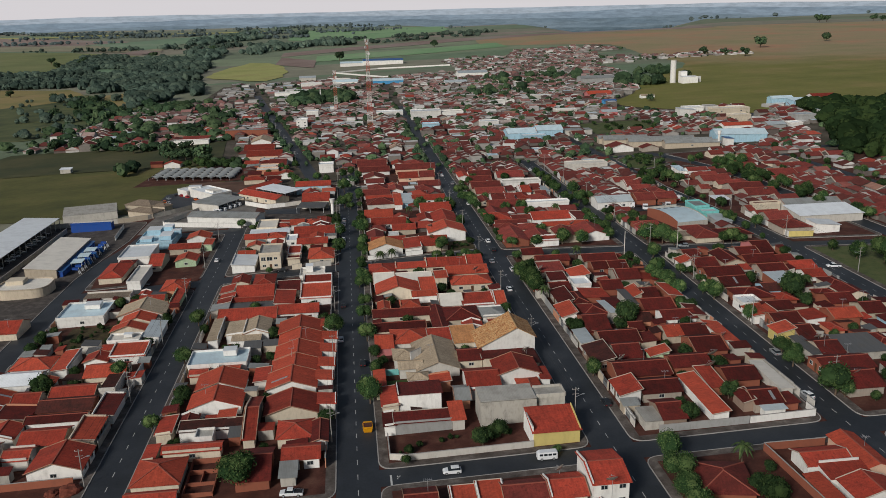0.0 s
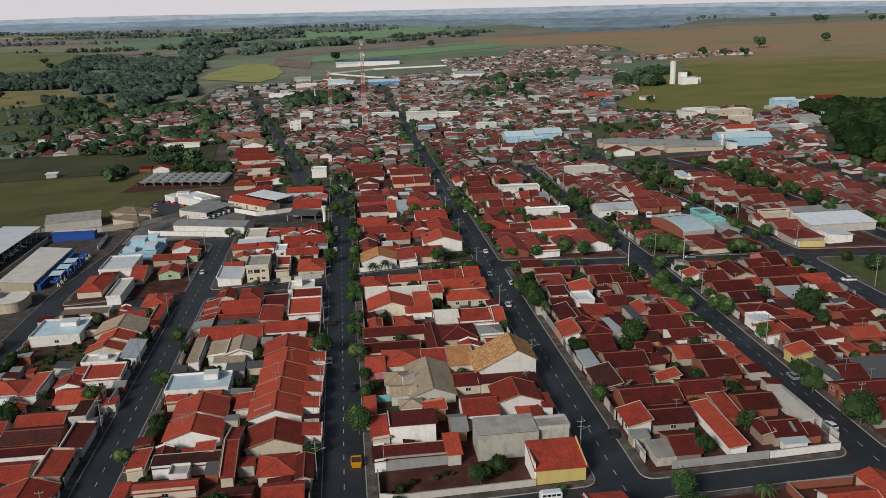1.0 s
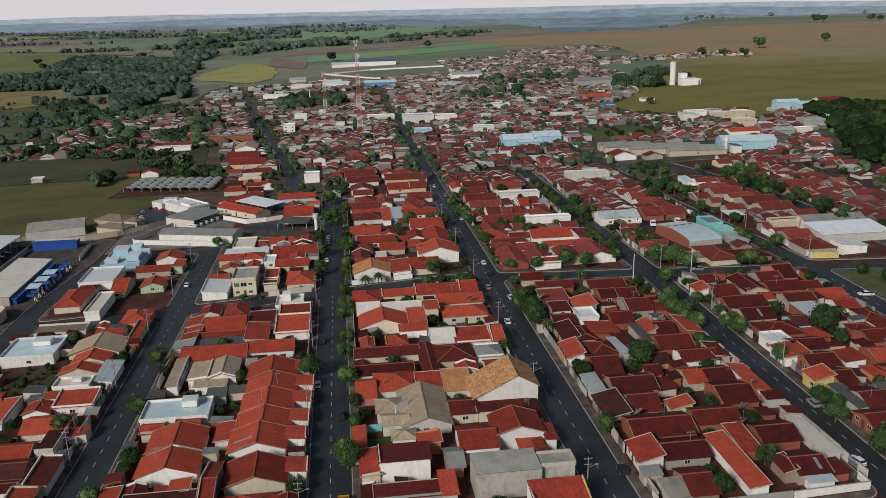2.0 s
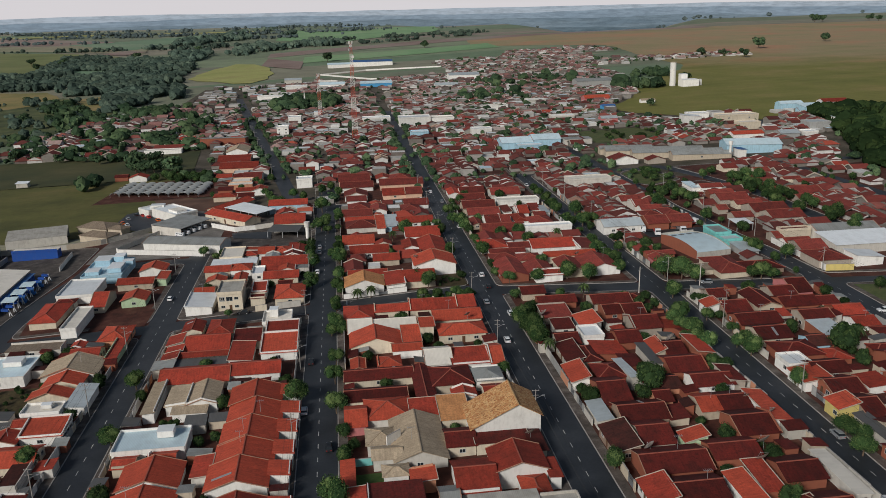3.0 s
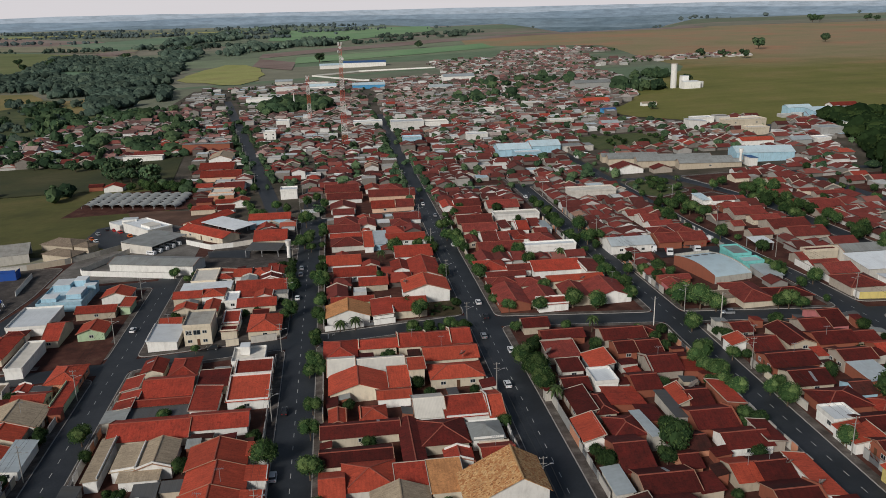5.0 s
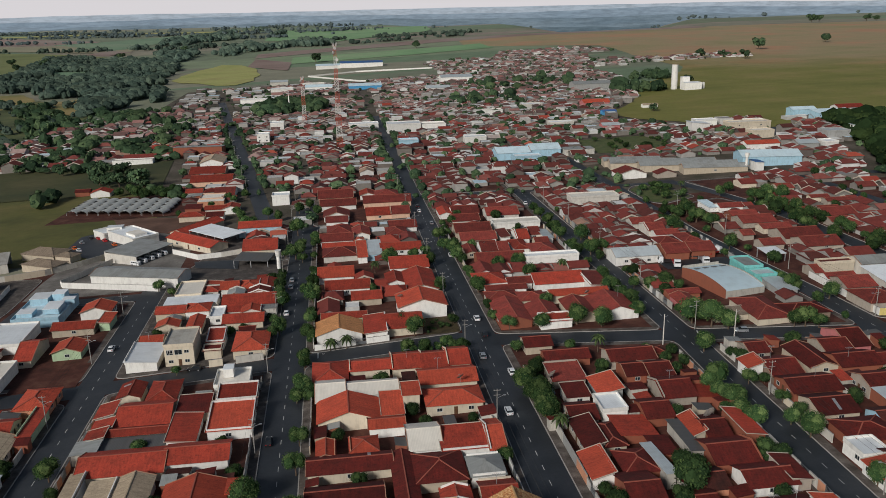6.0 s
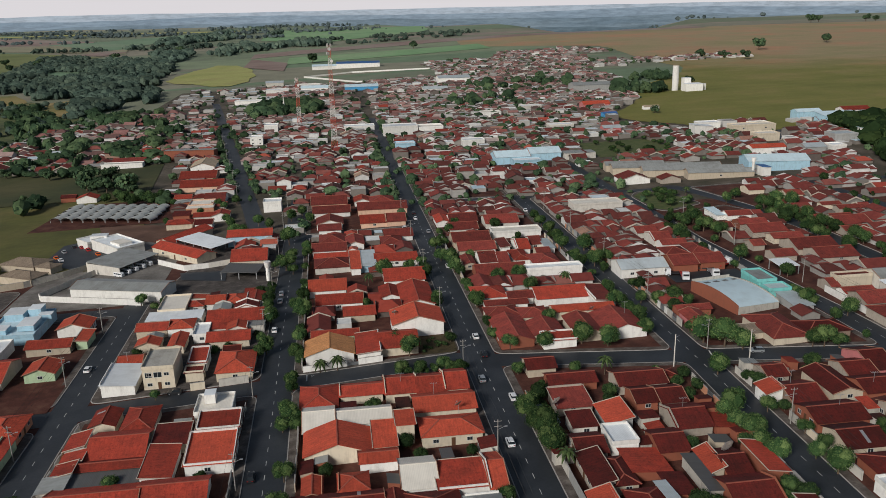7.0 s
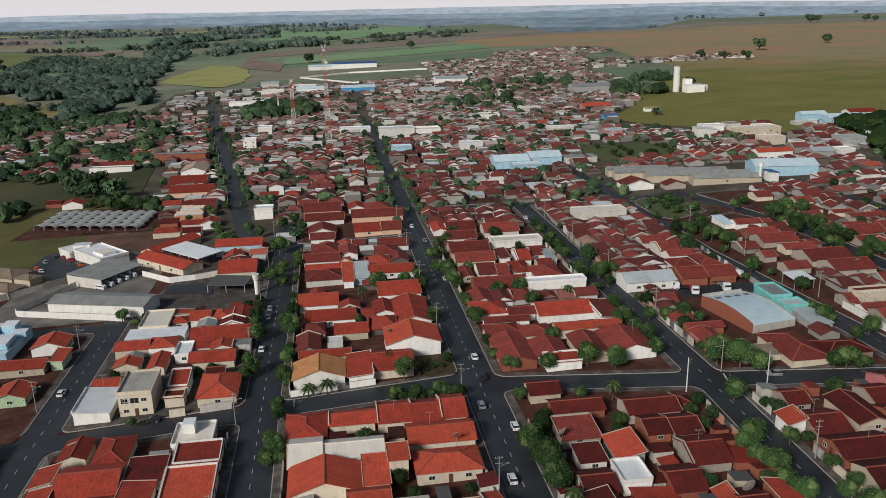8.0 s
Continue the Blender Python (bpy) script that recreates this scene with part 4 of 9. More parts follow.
lot_house(39.1, 409.2, 16.2, 9.7, 3, "gx", "red", "white", front="E")
TAKEN.append((-30, -8, 402, 418))
lot_house(18.1, 418.5, 21.1, 6.0, 3, "gx", "red", "white", front="W")
lot_house(-18.7, 429.9, 13.8, 15.9, 3.2, "gx", "red", "cream", front="E")

# the corner of the block west of the middle street
place(-41.9, 291.8, 5.8, 8.4, 2.8, "gy", "red", "cream")
place(-33.2, 289.6, 7.1, 12.0, 2.8, "hip", "red", "cream")
place(-35.1, 277.3, 12.3, 12.6, 2.8, "gx", "red", "cream")
place(-45.2, 280.3, 4.4, 7.3, 2.8, "sW", "red", "white", rise=1.2, front="W")
place(-44.2, 272.6, 4.6, 4.7, 2.8, "sW", "red", "white", rise=1.0)
place(-44.7, 267.6, 4.2, 4.7, 2.8, "sW", "red", "white", rise=1.0, front="W")
place(-35.4, 268.5, 14.2, 3.6, 2.8, "gx", "red", "cream")
place(-45.4, 262.2, 5.3, 5.6, 2.8, "sW", "grey", "offwhite", rise=0.6, wins=False)
place(-35.3, 263.4, 14.6, 6.7, 2.2, "flat", "darkgrey", "concrete", wins=False)
place(-24.4, 266.9, 6.1, 13.5, 2.8, "sE", "red", "white", rise=0.6)
place(-23.9, 278.8, 7.5, 8.2, 2.8, "sS", "dark", "cream", rise=0.8)
place(-19.6, 254.9, 13.5, 8.4, 2.8, "gx", "red", "white")
place(-35.3, 254.1, 17.9, 10.5, 2.8, "gx", "red", "cream")
# the blocks east of the avenue; roofs and walls darkened partly for the view's dim corner
place(68.1, 297.7, 7.5, 7.5, 2.6, "gx", "dark", "beige")
place(73.5, 286.8, 12.0, 6.8, 2.6, "gx", "dark", "brick")
place(70.2, 275.8, 8.5, 8.8, 2.3, "sS", "clay", "taupe", caps="N")
place(69.5, 264.3, 5.6, 6.3, 2.6, "sS", "dark", "offwhite")
place(67.7, 254.1, 6.2, 8.4, 2.6, "gx", "dark", "taupe", front="W")
place(77.5, 265.4, 5.7, 9.7, 2.6, "sW", "bright", "grey", rise=1.5)
place(90.0, 282.9, 12.3, 8.4, 2.6, "gx", "dark", "taupe")
place(87.3, 273.4, 5.2, 8.3, 2.6, "gx", "dark", "brick")
place(93.5, 272.3, 6.1, 8.8, 2.6, "gx", "dark", "taupe", front="E")
place(93.0, 260.9, 8.0, 10.9, 2.6, "gx", "dark", "taupe", caps="W")
place(75.3, 255.2, 5.8, 7.8, 3.2, "flat", "white", "white", caps="NSEW")
place(84.6, 251.5, 6.3, 9.2, 2.6, "gx", "dark", "brick")
place(89.4, 241.5, 2.4, 8.7, 2.6, "sW", "bright", "beige", rise=1.4)
place(93.4, 240.3, 5.0, 10.2, 2.6, "gx", "dark", "brick")
place(92.4, 230.2, 9.5, 10.0, 2.6, "gx", "dark", "brick", caps="E")
place(66.0, 243.7, 4.3, 12.4, 2.6, "sW", "dark", "taupe", rise=1.2, front="W")
place(63.8, 230.4, 4.3, 10.2, 2.6, "sW", "bright", "white", rise=1.5, front="W")
place(70.5, 242.1, 4.6, 10.1, 2.6, "hip", "dark", "beige")
place(72.3, 230.4, 7.1, 8.5, 2.6, "hip", "dark", "brick")
place(76.7, 229.3, 1.8, 13.8, 2.6, "sN", "steel", "concrete")
place(86.3, 237.9, 2.6, 13.1, 2.6, "sE", "darkgrey", "concrete")
place(100.9, 240.4, 4.3, 11.7, 2.6, "sE", "red", "brick", rise=0.8)
place(88.7, 208.1, 5.1, 8.5, 2.6, "gx", "bright", "beige")
place(94.5, 207.6, 6.4, 8.6, 2.6, "gx", "dark", "white")
place(94.9, 219.9, 9.7, 7.9, 2.6, "gx", "dark", "white")
place(93.7, 197.1, 8.6, 10.7, 2.6, "gx", "dark", "brick", caps="E")
place(64.0, 175.2, 4.9, 8.3, 2.6, "sW", "red", "white", rise=1.5, front="W")
place(71.1, 185.8, 13.8, 9.5, 2.6, "gx", "dark", "brick")
place(71.9, 175.0, 9.4, 7.9, 2.6, "gx", "dark", "taupe")
place(69.7, 162.6, 5.3, 9.3, 2.6, "gx", "dark", "umber")
place(80.6, 168.2, 3.6, 20.3, 2.6, "sW", "bright", "white", rise=0.6)
place(85.7, 175.8, 3.7, 9.8, 2.6, "sS", "red", "brick", rise=0.8)
place(93.6, 177.5, 8.0, 8.5, 2.6, "gx", "dark", "brick")
place(93.3, 164.5, 6.6, 8.1, 2.6, "gx", "dark", "taupe", front="S")
place(88.9, 164.4, 2.3, 5.6, 2.6, "sW", "dark", "umber", rise=0.8)
place(64.9, 161.6, 4.3, 7.1, 2.3, "flat", "slab", "concrete", wins=False)
place(93.4, 159.0, 5.0, 2.0, 2.1, "sS", "steel", "white", wins=False)
place(69.2, 219.2, 6.5, 14.1, 2.6, "gx", "dark", "brick")
place(72.5, 207.7, 10.7, 8.9, 2.6, "gx", "dark", "umber")
place(63.3, 209.5, 3.2, 9.3, 2.6, "sW", "steel", "offwhite", rise=0.4, wins=False)
place(63.7, 196.4, 5.3, 11.6, 2.6, "sW", "old", "umber", rise=1.4, front="W")
place(71.3, 197.4, 6.8, 10.2, 2.6, "gx", "dark", "taupe")
place(79.1, 193.4, 4.8, 4.2, 2.6, "sW", "bright", "green", rise=1.4)
place(84.8, 187.4, 9.8, 7.7, 2.6, "gx", "dark", "brick")
place(117.0, 267.7, 3.7, 5.8, 3.2, "sW", "bright", "white", rise=1.4, front="W")
place(123.6, 278.6, 5.4, 7.6, 2.6, "gx", "dark", "taupe")
place(123.3, 265.8, 8.1, 11.1, 2.6, "gx", "dark", "umber")
place(134.4, 269.6, 7.5, 13.6, 2.6, "gy", "dark", "beige")
place(143.7, 275.3, 7.6, 9.0, 2.6, "gx", "dark", "taupe")
place(150.6, 279.0, 6.2, 13.4, 2.6, "gx", "dark", "pink")
place(143.7, 265.5, 11.0, 8.9, 2.6, "gx", "dark", "brick")
place(141.1, 251.8, 8.9, 7.3, 3.6, "gx", "dark", "taupe", front="W")
place(140.2, 242.9, 6.6, 10.6, 2.8, "sS", "steel", "brick", rise=0.5)
place(125.3, 255.2, 12.4, 9.1, 2.6, "gx", "dark", "brick", front="W")
place(123.8, 244.3, 9.2, 9.6, 2.6, "gx", "dark", "beige")
place(124.5, 231.9, 11.0, 9.4, 2.6, "hip", "dark", "brick")
place(119.8, 224.4, 6.2, 6.8, 2.9, "flat", "white", "white", caps="NSEW", front="W")
place(119.0, 215.8, 6.4, 8.0, 2.7, "sW", "bright", "white", rise=1.0, front="W")
place(125.8, 219.8, 8.7, 7.5, 2.6, "gx", "dark", "umber")
place(122.8, 209.4, 8.0, 9.3, 2.6, "gx", "dark", "brick", front="W")
place(117.2, 199.4, 4.6, 5.6, 3.2, "sW", "bright", "yellow", rise=1.4, front="W")
place(122.2, 198.6, 4.6, 10.6, 2.6, "gx", "dark", "taupe")
place(118.5, 189.0, 2.4, 11.8, 2.6, "sW", "darkgrey", "concrete", rise=0.4)
place(122.6, 187.1, 5.8, 9.8, 2.6, "gx", "dark", "beige")
place(132.0, 186.7, 10.7, 10.2, 2.6, "sS", "darkgrey", "concrete", rise=0.6)
place(139.7, 207.8, 7.9, 8.1, 3.2, "gx", "bright", "brick")
place(146.5, 220.8, 7.7, 9.0, 2.6, "gx", "dark", "brick")
place(150.8, 211.2, 6.3, 9.1, 2.6, "gx", "dark", "beige")
place(121.4, 177.5, 13.1, 8.2, 2.6, "gx", "dark", "brick", front="W")
place(119.1, 168.2, 8.5, 10.4, 2.6, "gx", "dark", "taupe")
place(100.9, 203.0, 4.6, 15.0, 2.6, "sE", "bright", "white", rise=0.9, front="E")
place(100.8, 221.0, 4.0, 9.0, 2.6, "sE", "dark", "taupe", rise=0.7, front="E")
place(178.7, 370.5, 8.3, 7.8, 2.5, "gx", "clay", "taupe")
place(194.7, 379.0, 16.0, 13.5, 2.5, "gx", "clay", "taupe")
place(195.6, 366.2, 14.7, 12.1, 2.5, "gx", "clay", "taupe")
place(190.3, 404.4, 14.6, 11.2, 2.5, "gx", "clay", "taupe")
place(192.2, 391.6, 12.2, 6.6, 2.5, "gx", "clay", "cream")
place(190.0, 414.7, 11.7, 8.9, 2.5, "gx", "clay", "brick")
place(176.4, 385.4, 4.6, 6.9, 2.5, "gx", "clay", "taupe")
place(184.5, 435.7, 4.1, 12.5, 2.5, "sS", "paleblue", "white", rise=0.5)
place(192.1, 430.6, 11.2, 6.6, 2.5, "gx", "clay", "white")
place(174.5, 433.7, 2.2, 2.8, 2.5, "gx", "clay", "brick")
place(174.9, 424.9, 3.0, 4.7, 2.5, "gx", "clay", "cream")
place(177.1, 413.6, 6.1, 6.8, 2.5, "gx", "clay", "cream")
place(218.7, 414.3, 3.5, 4.5, 2.5, "gx", "clay", "taupe")
place(229.5, 413.3, 9.3, 4.0, 2.5, "gx", "clay", "taupe")
place(241.7, 425.1, 11.9, 5.2, 2.5, "gx", "clay", "taupe")
place(237.6, 433.6, 8.9, 4.0, 2.5, "gx", "clay", "cream")
place(227.5, 405.0, 14.0, 12.4, 2.5, "gx", "clay", "cream")
place(222.3, 392.9, 10.5, 6.2, 2.5, "gx", "clay", "taupe")
place(223.1, 475.2, 8.0, 9.2, 2.5, "gx", "clay", "cream")
place(233.8, 458.5, 7.9, 8.6, 2.5, "gx", "clay", "cream")

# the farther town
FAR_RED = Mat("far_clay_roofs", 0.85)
FAR_RED.color(FAR_RED.shade(FAR_RED.ramp(FAR_RED.island(), [(0.0, (0.08, 0.026, 0.021)), (0.35, (0.14, 0.036, 0.029)), (0.7, (0.195, 0.051, 0.042)), (0.92, (0.27, 0.09, 0.072)), (1.0, (0.36, 0.25, 0.18))]), FAR_RED.noise(0.4, 4), 0.65, 1.35))
FAR_VIVID = Mat("newer_clay_roofs", 0.85)
FAR_VIVID.color(FAR_VIVID.shade(FAR_VIVID.ramp(FAR_VIVID.island(), [(0.0, (0.17, 0.034, 0.024)), (0.3, (0.27, 0.046, 0.03)), (0.75, (0.38, 0.066, 0.042)), (1.0, (0.46, 0.12, 0.075))]), FAR_VIVID.noise(0.5, 5, 0.65), 0.6, 1.35))
# Greyed clay tones: distance haze put into the far roofs' colour.
FAR_HAZED = Mat("far_hazed_clay_roofs", 0.9)
FAR_HAZED.color(FAR_HAZED.shade(FAR_HAZED.ramp(FAR_HAZED.island(), [(0.0, (0.10, 0.066, 0.060)), (0.35, (0.165, 0.085, 0.075)), (0.7, (0.26, 0.122, 0.108)), (0.9, (0.36, 0.21, 0.185)), (1.0, (0.42, 0.38, 0.35))]), FAR_HAZED.noise(0.4, 4), 0.6, 1.4))
FAR_PALE = Mat("far_pale_roofs", 0.7)
FAR_PALE.color(FAR_PALE.shade(FAR_PALE.ramp(FAR_PALE.island(), [(0.0, (0.24, 0.23, 0.22)), (0.35, (0.46, 0.45, 0.43)), (0.75, (0.74, 0.74, 0.72)), (0.9, (0.62, 0.68, 0.72)), (1.0, (0.42, 0.58, 0.66))]), FAR_PALE.noise(0.3, 4), 0.7, 1.3))
FAR_WALL = Mat("far_walls", 0.9)
FAR_WALL.color(FAR_WALL.shade(FAR_WALL.ramp(FAR_WALL.island(), [(0.0, (0.12, 0.095, 0.085)), (0.4, (0.21, 0.19, 0.17)), (0.75, (0.36, 0.34, 0.32)), (1.0, (0.72, 0.71, 0.69))]), FAR_WALL.noise(0.5, 4), 0.7, 1.25))

FAR_DARK = Mat("far_weathered_roofs", 0.9)
FAR_DARK.color(FAR_DARK.shade(FAR_DARK.ramp(FAR_DARK.island(), [(0.0, (0.09, 0.026, 0.021)), (0.5, (0.165, 0.036, 0.029)), (1.0, (0.23, 0.047, 0.037))]), FAR_DARK.noise(0.5, 5, 0.65), 0.5, 1.5))
far = {"red": ([], []), "hazed": ([], []), "vivid": ([], []), "dark": ([], []), "pale": ([], []), "wall": ([], []), "trim": ([], [])}


def add_far(kind, pts, quads):
    v, f = far[kind]
    k = len(v)
    v.extend(pts)
    f.extend(tuple(k + i for i in q) for q in quads)


def far_house(x, y, w, d, h, kind, along_x):
    """A low house of the joined quarter."""
    z = gz(x, y)
    a, b, o, e, t = w / 2, d / 2, 0.5, z + h, z + h + min(w, d) * 0.22
    low = [(x - a, y - b, z - 1), (x + a, y - b, z - 1), (x + a, y + b, z - 1), (x - a, y + b, z - 1)]
    if kind == "pale":
        add_far("wall", low + [(px, py, e + 0.3) for px, py, _ in low], [(0, 1, 5, 4), (1, 2, 6, 5), (2, 3, 7, 6), (3, 0, 4, 7)])
        add_far("pale", [(px, py, e) for px, py, _ in low], [(0, 1, 2, 3)])
        return
    add_far("wall", low + [(px, py, e) for px, py, _ in low] + ([(x - a, y, t - 0.1), (x + a, y, t - 0.1)] if along_x else [(x, y - b, t - 0.1), (x, y + b, t - 0.1)]),
            [(0, 1, 5, 4), (1, 2, 6, 5), (2, 3, 7, 6), (3, 0, 4, 7)] + ([(4, 8, 7), (5, 6, 9)] if along_x else [(4, 5, 8), (6, 7, 9)]))
    g = 0.12
    if along_x:
        top = [(x - a - o, y, t), (x + a + o, y, t)]
    else:
        top = [(x, y - b - o, t), (x, y + b + o, t)]
    eave = [(x - a - o, y - b - o, e - g), (x + a + o, y - b - o, e - g), (x + a + o, y + b + o, e - g), (x - a - o, y + b + o, e - g)]
    q = math.sin(x * 12.9898 + y * 78.233) * 43758.5453
    q -= math.floor(q)
    if q < 0.6:
        k = min(a, b) * 0.9
        top = [(top[0][0] + k, y, t), (top[1][0] - k, y, t)] if along_x else [(x, top[0][1] + k, t), (x, top[1][1] - k, t)]
        add_far(kind, eave + top, [(0, 1, 5, 4), (2, 3, 4, 5), (1, 2, 5), (3, 0, 4)] if along_x else [(1, 2, 5, 4), (3, 0, 4, 5), (0, 1, 4), (2, 3, 5)])
        return
    add_far(kind, eave + top, [(0, 1, 5, 4), (2, 3, 4, 5)] if along_x else [(1, 2, 5, 4), (3, 0, 4, 5)])
    if q > 0.74:
        # a pale gable parapet along one side
        s = 1 if q > 0.87 else -1
        lift = 0.35
        if along_x:
            px = x + s * (a + o)
            ring = [(px, y - b - o, e - g), (px, y, t), (px, y + b + o, e - g)]
            out = (0.22 * s, 0)
        else:
            py = y + s * (b + o)
            ring = [(x - a - o, py, e - g), (x, py, t), (x + a + o, py, e - g)]
            out = (0, 0.22 * s)
        pts = []
        for qx, qy, qz in ring:
            pts += [(qx, qy, qz - 0.3), (qx, qy, qz + lift), (qx + out[0], qy + out[1], qz + lift), (qx + out[0], qy + out[1], qz - 0.3)]
        quads = []
        for i in (0, 4):
            quads += [(i, i + 1, i + 5, i + 4), (i + 1, i + 2, i + 6, i + 5), (i + 2, i + 3, i + 7, i + 6)]
        add_far("trim", pts, quads)


# the corner south of the cross street
place(69.4, 133.6, 10.2, 11.0, 2.2, "hip", "clay", "brick", rz=-12)
place(92.0, 136.9, 9.4, 6.2, 2.4, "gx", "red", "white")
place(93.4, 131.0, 8.4, 4.6, 2.3, "sS", "red", "white", caps="N", wins=False, rise=0.6)
place(86.4, 126.5, 2.6, 9.0, 2.2, "sW", "bright", "brick", wins=False)
place(100.4, 137.4, 5.4, 13.0, 2.4, "gy", "bright", "peach")
place(94.5, 124.4, 9.0, 6.6, 2.5, "gy", "red", "white")
TAKEN.append((60.5, 83.0, 121.0, 146.0))
TAKEN.append((-38.6, -30.4, 149.0, 166.0))
TAKEN.append((-103.0, -58.0, 140.0, 161.8))
# the north ends of the blocks
place(13.9, 478.1, 12.0, 12.4, 2.6, "gy", "clay", "white")
place(13.9, 465.6, 10.0, 8.2, 2.3, "sS", "clay", "white")
place(34.1, 474.7, 11.8, 13.0, 2.6, "gx", "red", "peach")
place(44.4, 474.3, 8.8, 13.0, 2.6, "gx", "clay", "peach", caps="W")
place(43.2, 446.1, 12.0, 10.8, 2.6, "gx", "clay", "white")
place(14.8, 445.3, 10.6, 13.0, 2.6, "hip", "clay", "white")
place(24.2, 439.5, 7.2, 13.0, 2.6, "gy", "clay", "white")
place(39.5, 435.3, 8.6, 10.9, 2.6, "hip", "clay", "white")
place(13.4, 432.2, 13.8, 10.6, 2.6, "gx", "clay", "white")
place(75.1, 382.1, 18.1, 11.9, 2.6, "gx", "clay", "brick")
place(65.8, 396.5, 4.1, 10.8, 2.6, "gy", "clay", "beige")
place(73.3, 398.3, 6.5, 13.0, 2.6, "gx", "clay", "white", caps="E")
place(78.7, 395.7, 3.8, 13.0, 2.6, "gx", "clay", "white")
place(85.9, 397.2, 5.8, 12.7, 2.6, "hip", "red", "white")
place(72.0, 414.7, 14.7, 10.9, 2.6, "gx", "clay", "beige")
place(72.2, 429.4, 15.4, 13.0, 2.6, "gx", "clay", "beige")
place(83.2, 414.6, 3.5, 13.0, 2.8, "sW", "clay", "white")
place(89.8, 410.8, 4.9, 13.0, 2.8, "gx", "red", "white", caps="W")
place(96.2, 415.4, 4.1, 10.8, 2.6, "gx", "clay", "offwhite")
place(72.2, 448.2, 12.3, 10.7, 2.6, "gx", "clay", "offwhite")
place(74.4, 463.1, 12.5, 13.0, 2.6, "gx", "clay", "white")
place(90.5, 454.9, 14.8, 13.0, 2.6, "gx", "clay", "offwhite")
place(65.1, 464.9, 5.8, 13.0, 2.6, "gy", "red", "white")
place(93.7, 389.0, 9.9, 13.0, 2.6, "hip", "clay", "offwhite")
place(95.8, 400.0, 5.1, 7.6, 2.6, "gx", "clay", "beige")
place(100.1, 409.2, 3.5, 13.0, 2.6, "sE", "steel", "white")
place(139.4, 370.7, 9.1, 11.9, 3.4, "gx", "clay", "brick", wins=False)
place(149.6, 370.2, 9.2, 10.7, 3.4, "gx", "clay", "brick", wins=False)
place(143.1, 384.7, 8.8, 8.9, 2.6, "hip", "clay", "white")
place(152.3, 385.7, 7.4, 12.2, 2.6, "hip", "clay", "white")
place(147.3, 396.1, 9.7, 6.5, 2.6, "gx", "clay", "white")
place(145.5, 405.2, 7.4, 11.0, 2.6, "gx", "clay", "offwhite", caps="W")
place(144.0, 416.8, 8.5, 8.8, 2.6, "gx", "clay", "offwhite")
place(154.3, 342.0, 6.5, 11.0, 4.9, "flat", "grey", "teal", caps="NSEW")
place(155.6, 333.4, 7.5, 5.8, 3.6, "flat", "steel", "teal", caps="NSEW")
place(157.0, 324.4, 6.0, 11.5, 2.3, "sS", "steel", "grey", wins=False, rise=0.5)
TAKEN.append((132, 150.4, 319, 349))
TAKEN.append((131, 158, 354, 365))


# ---- the rest of the lots ----
TAKEN.append((81, 105, 429, 439))
TAKEN.append((127, 153, 463, 474))
TAKEN.append((167.5, 176, 352, 361))
TAKEN.append((170, 217, 294, 341))
TAKEN.append((216, 226, 455, 498))
WARM, DARK = [34, 14, 30, 3, 4, 4, 7, 4], [15, 68, 4, 12, 1, 0, 1, 0]


